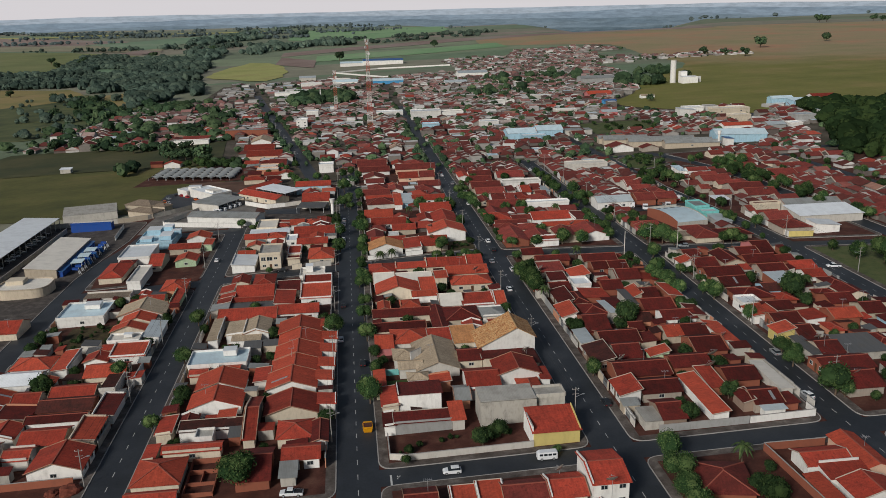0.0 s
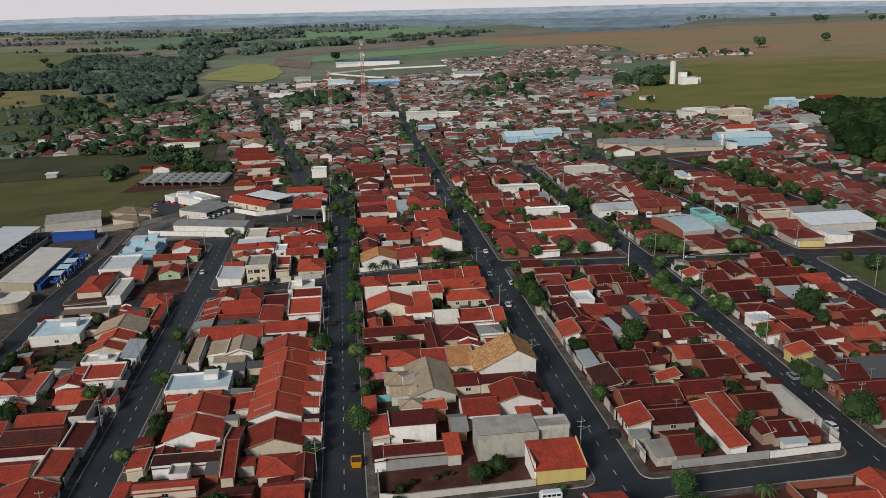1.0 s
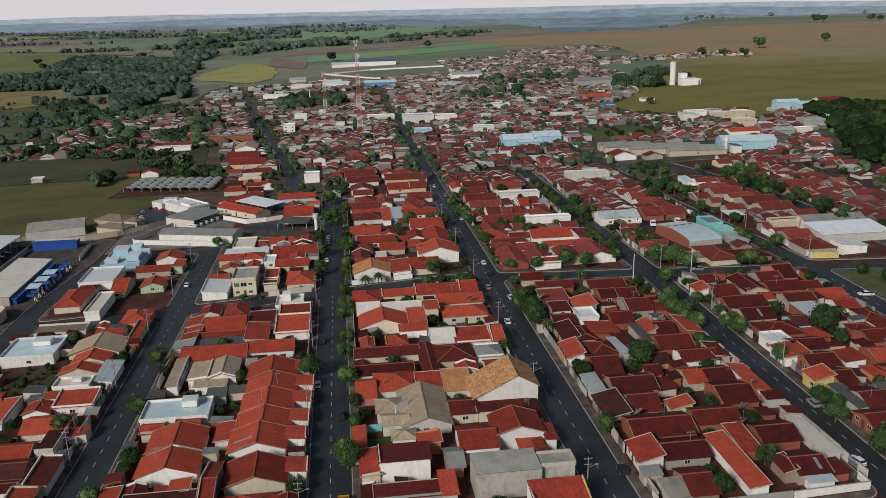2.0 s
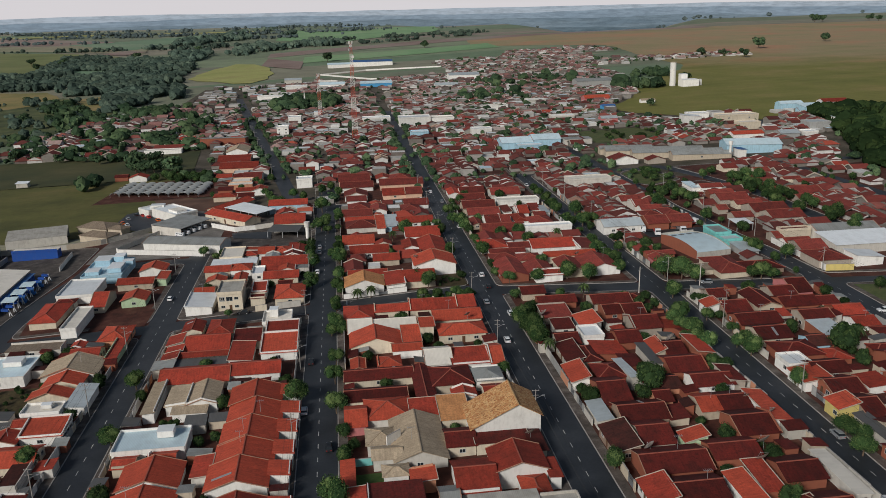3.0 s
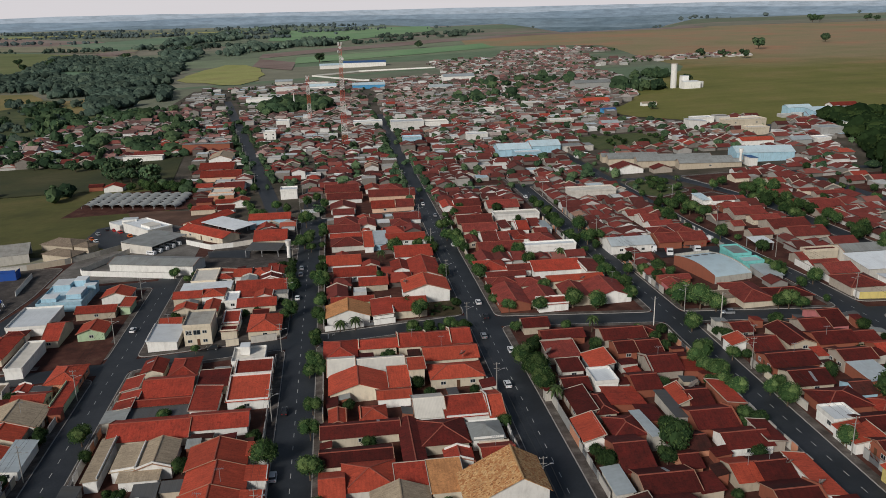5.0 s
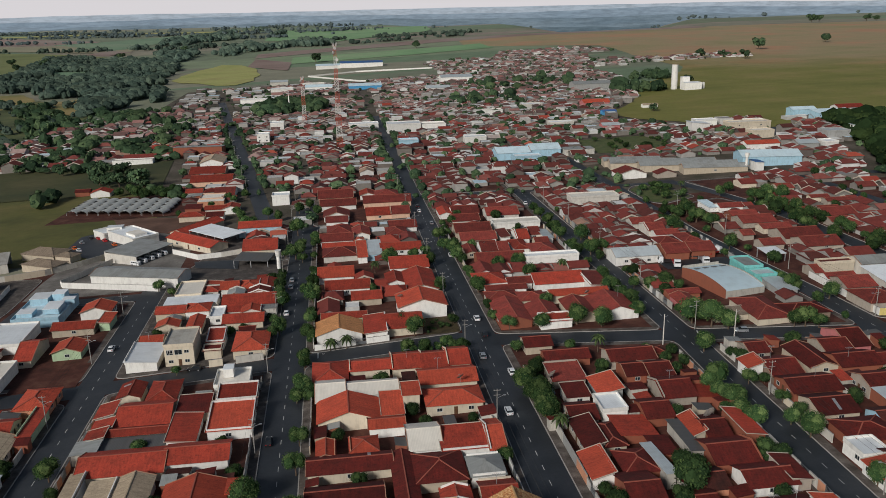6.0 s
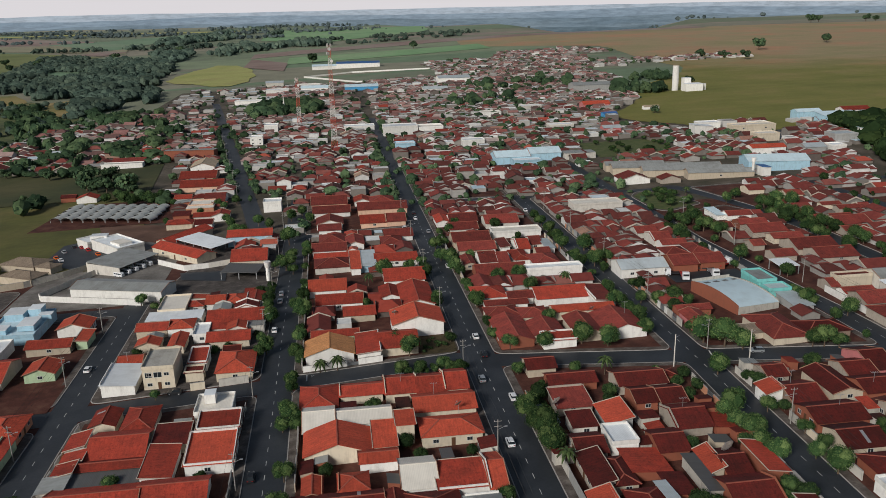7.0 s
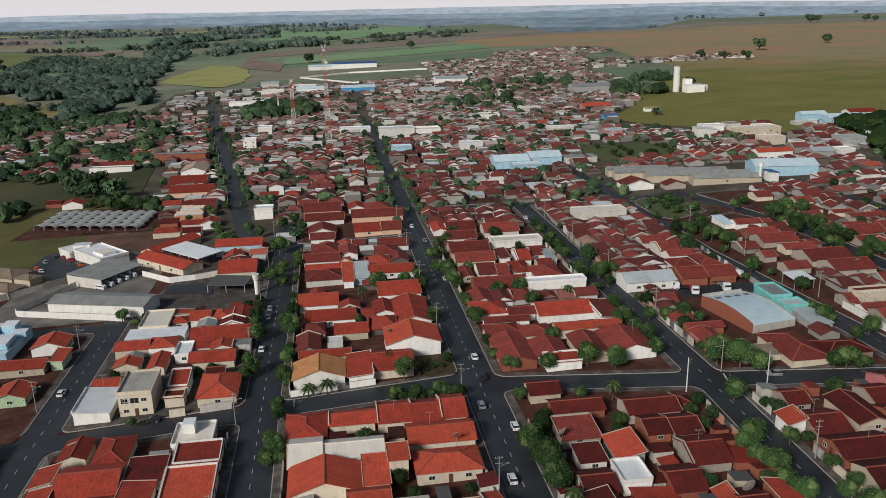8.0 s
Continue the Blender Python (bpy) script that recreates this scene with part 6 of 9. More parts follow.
def truck(x, y, rz, bed="red"):
    """A cab-over lorry with an empty flat bed."""
    root = thing("lorry", pose(x, y, gz(x, y) + 0.3, 0, 0, 90 + rz), f"white cab-over lorry with an empty {bed} flat bed, parked", "truck")
    bm = bmesh.new()
    loft(bm, [ring_y(1.7, 1.18, 0.7, 2.9, 1.08), ring_y(2.9, 1.2, 0.65, 2.95, 1.1), ring_y(3.5, 1.18, 0.6, 2.7, 1.05), ring_y(3.75, 1.14, 0.6, 1.8, 1.1)])
    part("cab", bm, CAR_PAINT["white"], root)
    bm = bmesh.new()
    box(bm, 3.52, 3.74, -1.0, 1.0, 1.75, 2.5)
    part("windscreen", bm, CAR_PAINT["black"], root, "dark windscreen")
    bm = bmesh.new()
    box(bm, -3.8, 1.6, -1.2, 1.2, 0.95, 1.12)
    for v in (-1.2, 1.14):
        box(bm, -3.8, 1.6, v, v + 0.06, 1.124, 1.5)
    part("flat_bed", bm, CAR_PAINT[bed], root, f"{bed} flat bed")
    bm = bmesh.new()
    box(bm, -3.6, 3.3, -0.45, 0.45, 0.5, 0.94)
    part("chassis", bm, RUBBER, root)
    wheels(root, (-2.4, 2.6), 1.0, 0.5)
    return root


def van(x, y, rz):
    root = thing("van", pose(x, y, gz(x, y) + 0.06, 0, 0, 90 + rz), "white rounded passenger van with a row of side windows", "van")
    bm = bmesh.new()
    loft(bm, [ring_y(-2.2, 0.76, 0.35, 1.75, 0.62), ring_y(-2.0, 0.84, 0.3, 1.9, 0.68), ring_y(1.7, 0.84, 0.3, 1.9, 0.68), ring_y(2.2, 0.78, 0.35, 1.6, 0.62)])
    part("body", bm, CAR_PAINT["white"], root)
    for s in (-1, 1):
        for i in range(4):
            bm = bmesh.new()
            box(bm, -1.8 + i * 0.95, -1.05 + i * 0.95, s * 0.80 - 0.05, s * 0.80 + 0.05, 1.15, 1.58)
            part("side_window", bm, GLASS, root)
    wheels(root, (-1.3, 1.3), 0.78, 0.32)
    lamps(root, -2.2, 2.2, 0.5, 0.85)
    return root


def lorry(x, y, rz, colour="white", box_colour=None):
    root = thing("lorry", pose(x, y, gz(x, y) + 0.1, 0, 0, 90 + rz), f"{colour} lorry with a tall cab parked in a yard", "lorry", "parked lorries")
    bm = bmesh.new()
    loft(bm, [ring_y(2.2, 1.1, 0.6, 2.7, 1.0), ring_y(3.6, 1.15, 0.5, 2.6, 1.0), ring_y(4.0, 1.1, 0.5, 1.6, 1.05)])
    part("cab", bm, CAR_PAINT[colour], root)
    bm = bmesh.new()
    loft(bm, [[(3.62, -1.0, 1.65), (3.62, 1.0, 1.65), (3.62, 0.9, 2.45), (3.62, -0.9, 2.45)], [(4.0, -1.0, 1.6), (4.0, 1.0, 1.6), (3.75, 0.9, 2.4), (3.75, -0.9, 2.4)]])
    part("windscreen", bm, GLASS, root)
    bm = bmesh.new()
    box(bm, -3.8, 2.0, -1.2, 1.2, 0.95, 1.2)
    part("bed", bm, IRON if box_colour is None else CAR_PAINT[box_colour], root)
    if box_colour:
        bm = bmesh.new()
        for s in (-1, 1):
            box(bm, -3.8, 2.0, s * 1.2 - 0.05, s * 1.2 + 0.05, 1.2, 2.3)
        box(bm, -3.85, -3.75, -1.2, 1.2, 1.2, 2.3)
        part("side_board", bm, CAR_PAINT[box_colour], root)
    wheels(root, (-2.6, -1.6, 3.0), 1.05, 0.5)
    return root


def skip(x, y, rz):
    root = thing("rubble_skip", pose(x, y, gz(x, y) + 0.05, 0, 0, rz), "yellow steel rubble skip standing in the street", "skip")
    bm = bmesh.new()
    lo = [(-0.9, -1.1, 0.1), (0.9, -1.1, 0.1), (0.9, 1.1, 0.1), (-0.9, 1.1, 0.1)]
    hi = [(-1.1, -1.7, 1.5), (1.1, -1.7, 1.5), (1.1, 1.7, 1.5), (-1.1, 1.7, 1.5)]
    hull(bm, lo, hi)
    part("hopper", bm, CAR_PAINT["yellow"], root)
    for i in (-0.6, 0, 0.6):
        for s in (-1, 1):
            bm = bmesh.new()
            bar(bm, (s * 0.93, i, 0.1), (s * 1.13, i * 1.4, 1.5), 0.1)
            part("rib", bm, CAR_PAINT["yellow"], root)
    bm = bmesh.new()
    box(bm, -1.0, 1.0, -1.05, 1.05, 1.5, 1.53)
    part("load", bm, EARTH, root, "earth and rubble load")
    return root


# ---- roof and street furniture ----
def dish(x, y, h, r):
    z = gz(x, y) + 0.15
    root = thing("satellite_dish", pose(x, y, z + h), "mesh satellite dish on a short mast above the roofs", "dish", "satellite dishes")
    bm = bmesh.new()
    bar(bm, (0, 0, -h + 0.1), (0, 0, 0.5), 0.08, sides=6)
    part("mast", bm, GALV, root)
    bm = bmesh.new()
    n, k = 16, 4
    tilt = pose(0, 0, 0.55, 42, 0, random.uniform(150, 250))
    rings = [[tilt @ Vector((r * j / k * math.cos(2 * math.pi * i / n), r * j / k * math.sin(2 * math.pi * i / n), 0.32 * r * (j / k) ** 2)) for i in range(n)] for j in range(1, k + 1)]
    vs = [[bm.verts.new(p) for p in ring] for ring in rings]
    c = bm.verts.new(tilt @ Vector((0, 0, 0)))
    for i in range(n):
        bm.faces.new((c, vs[0][i], vs[0][(i + 1) % n]))
        for a, b in zip(vs, vs[1:]):
            bm.faces.new((a[i], b[i], b[(i + 1) % n], a[(i + 1) % n]))
    bmesh.ops.solidify(bm, geom=bm.faces, thickness=0.03)
    part("reflector", bm, DISH, root)
    bm = bmesh.new()
    tip = tilt @ Vector((0, 0, r * 0.75))
    for i in (0, 5, 10):
        bar(bm, rings[-1][i], tip, 0.03)
    bmesh.ops.create_cone(bm, cap_ends=True, segments=8, radius1=0.1, radius2=0.1, depth=0.2, matrix=Matrix.Translation(tip))
    part("feed_arm", bm, GALV, root)
    return root


POLES = []


def pole_model():
    if not POLES:
        root = thing("utility_pole", pose(0, 0, -500), "tall concrete utility pole with crossarms and a street lamp", "pole", "utility poles")
        bm = bmesh.new()
        bar(bm, (0, 0, -0.5), (0, 0, 9.0), 0.28, sides=8, taper=0.6)
        part("shaft", bm, POLE, root)
        for z in (8.6, 7.4):
            bm = bmesh.new()
            box(bm, -0.8, 0.8, -0.045, 0.045, z - 0.045, z + 0.045)
            part("crossarm", bm, POLE, root)
            for x in (-0.72, 0.0, 0.72) if z > 8 else ():
                bm = bmesh.new()
                bmesh.ops.create_cone(bm, cap_ends=True, segments=6, radius1=0.06, radius2=0.04, depth=0.2, matrix=Matrix.Translation((x, 0, z + 0.15)))
                part("insulator", bm, LAMP_W, root)
        bm = bmesh.new()
        bar(bm, (0, 0, 6.6), (1.6, 0, 7.3), 0.07)
        part("lamp_arm", bm, GALV, root)
        bm = bmesh.new()
        box(bm, 1.5, 2.1, -0.14, 0.14, 7.22, 7.36)
        part("lamp_head", bm, GALV, root)
        POLES.append(root)
    return POLES[0]


def plain_pole(x, y, h):
    """A bare white concrete pole at a street corner."""
    root = thing("concrete_pole", pose(x, y, gz(x, y) + 0.15), "tall plain whitish concrete pole at a street corner", "pole")
    bm = bmesh.new()
    bar(bm, (0, 0, -0.5), (0, 0, h), 0.36, sides=8, taper=0.65)
    part("shaft", bm, WALLS["offwhite"], root)
    bm = bmesh.new()
    bar(bm, (0, 0, h - 0.9), (1.1, 0.2, h - 0.5), 0.07)
    part("bracket", bm, GALV, root)
    return root


def pole_line(x_of, y0, y1, step, turn=0):
    """Poles along a street with sagging cables between them."""
    places, y = [], y0
    while y <= y1:
        places.append((x_of(y), y))
        y += step
    for x, y in places:
        copy_thing(pole_model(), pose(x, y, gz(x, y) + 0.15, 0, 0, turn))
    for (ax, ay), (bx, by) in zip(places, places[1:]):
        for off, z in ((-0.72, 8.85), (0.72, 8.85), (0.0, 7.0)):
            bm = bmesh.new()
            pts = []
            for k in range(7):
                t = k / 6
                x, y = ax + (bx - ax) * t + off, ay + (by - ay) * t
                pts.append(Vector((x, y, gz(ax, ay) * (1 - t) + gz(bx, by) * t + 0.15 + z - 0.5 * 4 * t * (1 - t))))
            loft(bm, [[q + Vector((0.02, 0, -0.012)), q + Vector((-0.02, 0, -0.012)), q + Vector((0, 0, 0.024))] for q in pts])
            tagged(part("overhead_cable", bm, WIRE), "thin black overhead cable between poles", "cable", "overhead cables")


def water_tank(x, y, z, r=0.7, mat=None):
    root = thing("water_tank", pose(x, y, z), "small round plastic water tank on a roof", "tank", "roof tanks")
    bm = bmesh.new()
    bmesh.ops.create_cone(bm, cap_ends=True, segments=14, radius1=r * 0.85, radius2=r, depth=1.0, matrix=Matrix.Translation((0, 0, 0.5)))
    part("vessel", bm, mat or TANK, root)
    bm = bmesh.new()
    bmesh.ops.create_cone(bm, cap_ends=True, segments=14, radius1=r * 1.04, radius2=r * 0.3, depth=0.25, matrix=Matrix.Translation((0, 0, 1.12)))
    part("lid", bm, mat or TANK, root)
    return root


def roof_box(x, y, z, w, d, h, mat="white"):
    root = thing("tank_housing", pose(x, y, z), "white rendered tank housing on a flat roof", "tank housing")
    bm = bmesh.new()
    box(bm, -w / 2, w / 2, -d / 2, d / 2, -0.2, h)
    part("wall", bm, WALLS[mat], root)
    bm = bmesh.new()
    box(bm, -w / 2 - 0.1, w / 2 + 0.1, -d / 2 - 0.1, d / 2 + 0.1, h, h + 0.12)
    part("lid", bm, ROOFS["white"], root)
    return root


def canopy(x, y, w, d, h, roof, rz=0, fall=0.6, back="", label="open shed on steel posts with a sheet roof"):
    """An open shed: a sheet roof on posts, with a back wall if asked."""
    root = thing("open_shed", pose(x, y, gz(x, y) + 0.1, 0, 0, rz), label, "shed")
    bm = bmesh.new()
    a, b = w / 2, d / 2
    slope(bm, [(-a, -b, h), (a, -b, h), (a, b, h + fall), (-a, b, h + fall)], 0.18)
    part("roof", bm, ROOFS[roof], root)
    k = max(2, int(w / 6) + 1)
    for i in range(k):
        for s in (-1, 1):
            bm = bmesh.new()
            px = -a + 0.3 + (w - 0.6) * i / (k - 1)
            bar(bm, (px, s * (b - 0.3), -0.6), (px, s * (b - 0.3), h + (fall if s > 0 else 0) - 0.15), 0.25)
            part("post", bm, GALV, root)
    for s in back:
        bm = bmesh.new()
        if s == "N":
            box(bm, -a, a, b - 0.15, b + 0.05, -0.6, h + fall - 0.2)
        elif s == "W":
            box(bm, -a - 0.05, -a + 0.15, -b, b, -0.6, h - 0.1)
        elif s == "S":
            box(bm, -a, a, -b - 0.05, -b + 0.15, -0.6, h - 0.25)
        else:
            box(bm, a - 0.15, a + 0.05, -b, b, -0.6, h - 0.1)
        part("wall", bm, WALLS["offwhite"], root)
    return root


for x, y, r in YARD_TREES:
    tree(x, y, r, "dark")

# ---- trees ----
tree(-7.5, 234.5, 3.0, "street")
tree(2.5, 284.5, 2.5, "street")
tree(2.4, 257.2, 2.1, "street")
tree(2.1, 244.6, 2.2, "street")
tree(2.4, 227.2, 2.7, "street")
tree(1.9, 185.9, 3.2, "street")
tree(-27.0, 153.4, 4.0, "street")
tree(-51.4, 254.0, 2.7, "street")
tree(-50.3, 222.9, 2.7, "street")
tree(-50.5, 182.5, 2.0, "street")
tree(-33.8, 261.4, 1.9, "street")
tree(58.6, 271.6, 2.8, "street")
tree(60.6, 264.3, 3.2, "street")
tree(60.3, 256.1, 3.1, "street")
tree(59.9, 188.4, 2.3, "street")
tree(63.5, 145.8, 2.8, "street")
tree(62.1, 138.1, 2.9, "street")
tree(61.4, 131.2, 2.8, "street")
tree(61.0, 124.6, 2.9, "street")
tree(75.6, 130.0, 2.2, "dark")
tree(76.4, 126.0, 2.4, "dark")
tree(81.0, 136.6, 1.2, "dark")
tree(46.8, 239.6, 1.8, "street")
tree(112.4, 190.0, 2.5, "street")
tree(111.4, 182.5, 2.6, "street")
tree(114.0, 235.1, 2.7, "street")
tree(113.0, 241.2, 1.9, "street")
tree(105.8, 262.6, 2.9, "street")
tree(105.1, 252.8, 2.8, "street")
tree(104.4, 243.7, 1.9, "street")
tree(112.4, 165.1, 3.6, "dark")
tree(40.9, 152.6, 1.0, "street")
tree(8.5, 154.5, 1.1, "street")
tree(-66.6, 216.1, 2.4, "street")
tree(-83.9, 207.5, 2.7, "dark")
tree(-3.7, 412.4, 3.5, "street")
tree(2.5, 304.4, 2.0, "street")
tree(1.9, 365.0, 2.4, "street")
tree(137.7, 231.3, 3.5, "dark")
tree(80.0, 220.4, 3.1, "dark")
tree(26.0, 159.4, 2.1, "dark")
tree(-3.9, 450.2, 3.4, "street")
tree(-1.6, 424.8, 2.7, "street")
tree(-0.8, 406.4, 1.9, "street")
tree(4.0, 356.0, 3.2, "street")
tree(-6.1, 354.1, 2.7, "street")
tree(-7.6, 366.8, 1.9, "street")
tree(-5.8, 328.5, 2.6, "street")
tree(1.1, 279.4, 2.2, "street")
tree(2.6, 299.3, 1.7, "street")
tree(2.9, 322.4, 2.2, "street")
tree(33.6, 392.6, 3.6, "street")
tree(42.7, 393.1, 2.4, "street")
tree(32.1, 324.3, 2.8, "street")
tree(35.2, 315.9, 2.7, "street")
tree(56.7, 421.9, 2.7, "street")
tree(56.8, 406.3, 2.5, "street")
tree(59.6, 390.0, 2.8, "street")
tree(59.4, 401.9, 2.9, "street")
tree(60.9, 350.0, 2.8, "street")
tree(64.0, 314.0, 2.2, "street")
tree(73.4, 311.5, 2.5, "street")
tree(84.6, 312.4, 3.4, "street")
tree(91.2, 308.7, 3.1, "street")
tree(103.5, 337.9, 2.8, "street")
tree(104.2, 314.3, 2.6, "street")
tree(81.1, 360.2, 2.4, "street")
tree(72.8, 374.4, 2.7, "street")
tree(80.8, 375.1, 2.5, "street")
tree(79.5, 330.5, 2.0, "street")
tree(117.7, 304.3, 4.1, "street")
tree(122.1, 300.5, 3.8, "street")
tree(126.0, 297.6, 3.2, "street")
tree(147.9, 293.7, 2.9, "street")
tree(144.9, 294.5, 2.3, "street")
tree(151.0, 291.8, 2.1, "street")
tree(112.2, 284.2, 2.8, "street")
tree(114.0, 262.5, 2.0, "street")
tree(103.1, 261.4, 2.4, "street")
tree(103.6, 256.5, 2.3, "street")
tree(104.7, 252.8, 2.4, "street")
tree(104.1, 247.5, 2.4, "street")
tree(105.0, 242.2, 2.4, "street")
tree(59.4, 266.9, 2.5, "street")
tree(60.5, 262.0, 2.7, "street")
tree(60.4, 255.4, 2.6, "street")
tree(62.2, 296.8, 1.9, "street")
tree(77.0, 293.1, 1.7, "street")
tree(60.0, 276.8, 1.7, "street")
tree(114.0, 403.3, 3.7, "street")
tree(111.3, 382.1, 3.3, "street")
tree(123.0, 337.3, 2.7, "street")
tree(167.4, 312.8, 2.7, "street")
tree(163.7, 372.6, 2.6, "street")
tree(160.8, 324.0, 2.4, "street")
tree(107.5, 445.3, 2.4, "street")
tree(107.3, 431.0, 2.8, "street")
tree(107.7, 420.2, 2.7, "street")
tree(106.5, 408.1, 2.6, "street")
tree(-14.3, 482.5, 2.4, "street")
tree(-19.9, 489.7, 2.7, "street")
tree(-29.5, 472.6, 3.1, "street")
tree(-25.7, 471.4, 3.1, "street")
tree(4.7, 486.5, 2.4, "street")
tree(0.3, 505.0, 2.5, "street")
tree(-4.7, 495.3, 2.7, "street")
tree(65.8, 445.1, 2.1, "street")
tree(70.3, 458.3, 2.2, "street")
tree(31.9, 304.5, 1.9, "street")
tree(36.8, 303.3, 1.9, "street")
tree(43.5, 304.9, 1.8, "street")
tree(47.4, 302.2, 1.7, "street")
tree(25.1, 360.1, 1.6, "street")
tree(-33.0, 305.0, 1.4, "street")
tree(-53.0, 385.0, 2.0, "street")
tree(-46.9, 377.9, 1.6, "street")
tree(170.8, 428.0, 3.5, "street")
tree(169.2, 414.4, 3.3, "street")
tree(154.8, 406.2, 3.2, "street")
tree(171.6, 404.8, 3.3, "street")
tree(210.2, 439.9, 3.7, "street")
tree(220.0, 447.6, 3.3, "street")
tree(223.8, 440.5, 3.3, "street")
tree(210.8, 418.8, 3.1, "street")
tree(96.7, 288.1, 1.3, "street")
tree(35.4, 344.9, 1.5, "street")
palm(61.2, 248.3, 5.0)
palm(84.1, 290.9, 5.0)
palm(27.1, 383.5, 4.4)
palm(94.8, 365.1, 4.4)
palm(9.9, 311.7, 3.3)
palm(14.6, 311.9, 3.9)
palm(75.6, 138.2, 6.2)
palm(191.3, 481.3, 3.9)
palm(143.9, 233.9, 5.5)

# ---- vehicles ----
car(-5.6, 229.6, 0, "white")
car(-4.7, 260.0, 0, "black")
car(0.6, 210.2, 0, "black")
car(17.8, 149.7, 90, "white")
car(105.7, 165.9, 10, "white")
car(111.2, 191.1, 0, "silver")
car(58.4, 172.7, 0, "black")
car(57.9, 283.5, 0, "white")
car(52.3, 261.8, 0, "white")
car(55.8, 311.5, 0, "black")
car(-56.5, 329.8, 0, "white")
car(-28.5, 307.7, 85, "black")
car(-4.1, 383.0, 0, "silver")
car(-4.2, 374.6, 0, "silver")
car(-4.5, 347.0, 0, "white")
car(55.9, 325.2, 0, "white")
car(52.3, 295.8, 0, "silver")
car(128.7, 294.9, 80, "silver")
car(81.9, 314.5, 30, "white")
car(47.6, 462.0, 0, "white")
car(54.4, 478.2, 0, "white")
car(57.4, 451.9, 0, "silver")
car(58.3, 397.6, 0, "white")
car(54.7, 489.2, 0, "black")
car(47.3, 513.6, 0, "white")
car(50.5, 633.2, 0, "red")
car(52.0, 665.8, 0, "white")
car(107.6, 475.9, 0, "white")
car(-43.7, 578.9, 0, "white")
car(-66.7, 748.9, 0, "white")
car(105.2, 504.9, 0, "silver")
car(12.4, 409.6, 0, "silver")
pickup(-15.5, 147.9, 85)
pickup(167.1, 255.5, 80)
truck(136.4, 359.2, 165)
truck(147.2, 359.4, 170, "silver")
truck(155.0, 367.5, -60)
van(38.5, 151.1, 90)
lorry(135.1, 363.0, 80)
lorry(146.3, 365.8, 70)
lorry(158.6, 374.6, 60)
skip(0.8, 171.9, 0)

for x, y in ((103.4, 291.4), (123.8, 289.7)):
    plain_pole(x, y, 9.2)
# ---- dishes on roofs and yards ----
dish(91.1, 185.9, 3.6, 1.6)
dish(88.0, 180.3, 3.2, 1.5)
dish(67.9, 189.5, 3.2, 1.3)
dish(119.3, 168.0, 3.2, 1.3)
dish(123.2, 191.2, 3, 1.2)
dish(44.7, 200.0, 3.6, 1.2)
dish(38.2, 139.7, 3.6, 1.2)
dish(45.8, 129.9, 6.2, 1.2)
dish(97.9, 206.7, 3, 1.0)
dish(99.9, 198.7, 3, 1.0)
dish(66.0, 272.3, 3, 1.3)
dish(42.7, 274.7, 4, 1.1)
dish(94.6, 243.6, 3.2, 1.5)
dish(117.9, 374.9, 4.6, 1.2)
dish(93.1, 329.2, 3.4, 1.0)
dish(71.7, 397.5, 3.2, 1.1)
dish(32.9, 337.6, 5.2, 1.0)
dish(198.5, 364.4, 3.2, 1.2)
dish(191.9, 348.1, 3.2, 1.1)

# ---- tanks and housings on flat roofs ----
roof_box(-36.5, 219.5, gz(-36, 219) + 3.5, 3.6, 3.0, 1.4)
roof_box(-17.0, 294.0, gz(-17, 294) + 3.6, 2.6, 3.2, 2.2)
roof_box(-70.0, 241.5, gz(-70, 241) + 3.4, 2.4, 1.6, 0.8)
roof_box(-89.0, 273.0, gz(-89, 273) + 3.6, 5.0, 4.0, 1.2)
roof_box(-80.0, 371.0, gz(-80, 371) + 3.8, 4.0, 3.0, 1.4, "blue")

# ---- poles ----
pole_line(lambda y: -6.9 - 0.6, 168, 520, 44)
pole_line(lambda y: 49.2 - 0.7, 165, 560, 46)
pole_line(lambda y: x_right(y) + 4.9, 168, 480, 44, 180)
pole_line(lambda y: -59.8, 160, 380, 40)
pole_line(lambda y: 171.5, 200, 470, 48, 180)
pole_line(lambda y: x_diag(y) - 5.4, 560, 780, 44)

# ---- stop lines with the painted word before them ----
def stop_marks(x, y, sx, turn=0):
    """A worn stop line with the word PARE before it, read from the side that must stop."""
    root = thing("road_marking", pose(x, y, gz(x, y) + 0.085, 0, 0, turn), "worn white stop line and the painted word PARE", "road marking", "road markings", "structure")
    bm = bmesh.new()
    box(bm, -0.2, 0.2, -1.9, 1.9, -0.02, 0.0)
    part("stop_line", bm, PAINT, root)
    text = bpy.data.curves.new("painted_word", "FONT")
    text.body, text.size, text.align_x, text.align_y = "PARE", 1.5, "CENTER", "CENTER"
    ob = new("painted_word", text)
    mesh = bpy.data.meshes.new_from_object(ob.evaluated_get(bpy.context.evaluated_depsgraph_get()))
    bpy.data.objects.remove(ob)
    mesh.materials.clear()
    mesh.materials.append(PAINT)
    word = new("painted_word", mesh)
    word.parent = root
    word.matrix_local = pose(sx * 2.0, 0, 0.005, 0, 0, 90) @ Matrix.Diagonal((0.9, 1.3, 1, 1))


stop_marks(5.0, 149.4, 1)
stop_marks(6.2, 309.0, 1)
stop_marks(116.5, 297.0, 1, -11)
stop_marks(60.5, 368.0, 1, -5)

# ---- haulage depot, warehouse and sheds on the west edge ----
canopy(-154.5, 371, 84, 17, 5.5, "white", 88, 0.8, "N", "long white sheet-roofed vehicle shelter of a depot")
for i in range(11):
    car(-148.5, 338 + 6.4 * i, -70, ["white", "silver", "black", "white"][i % 4])
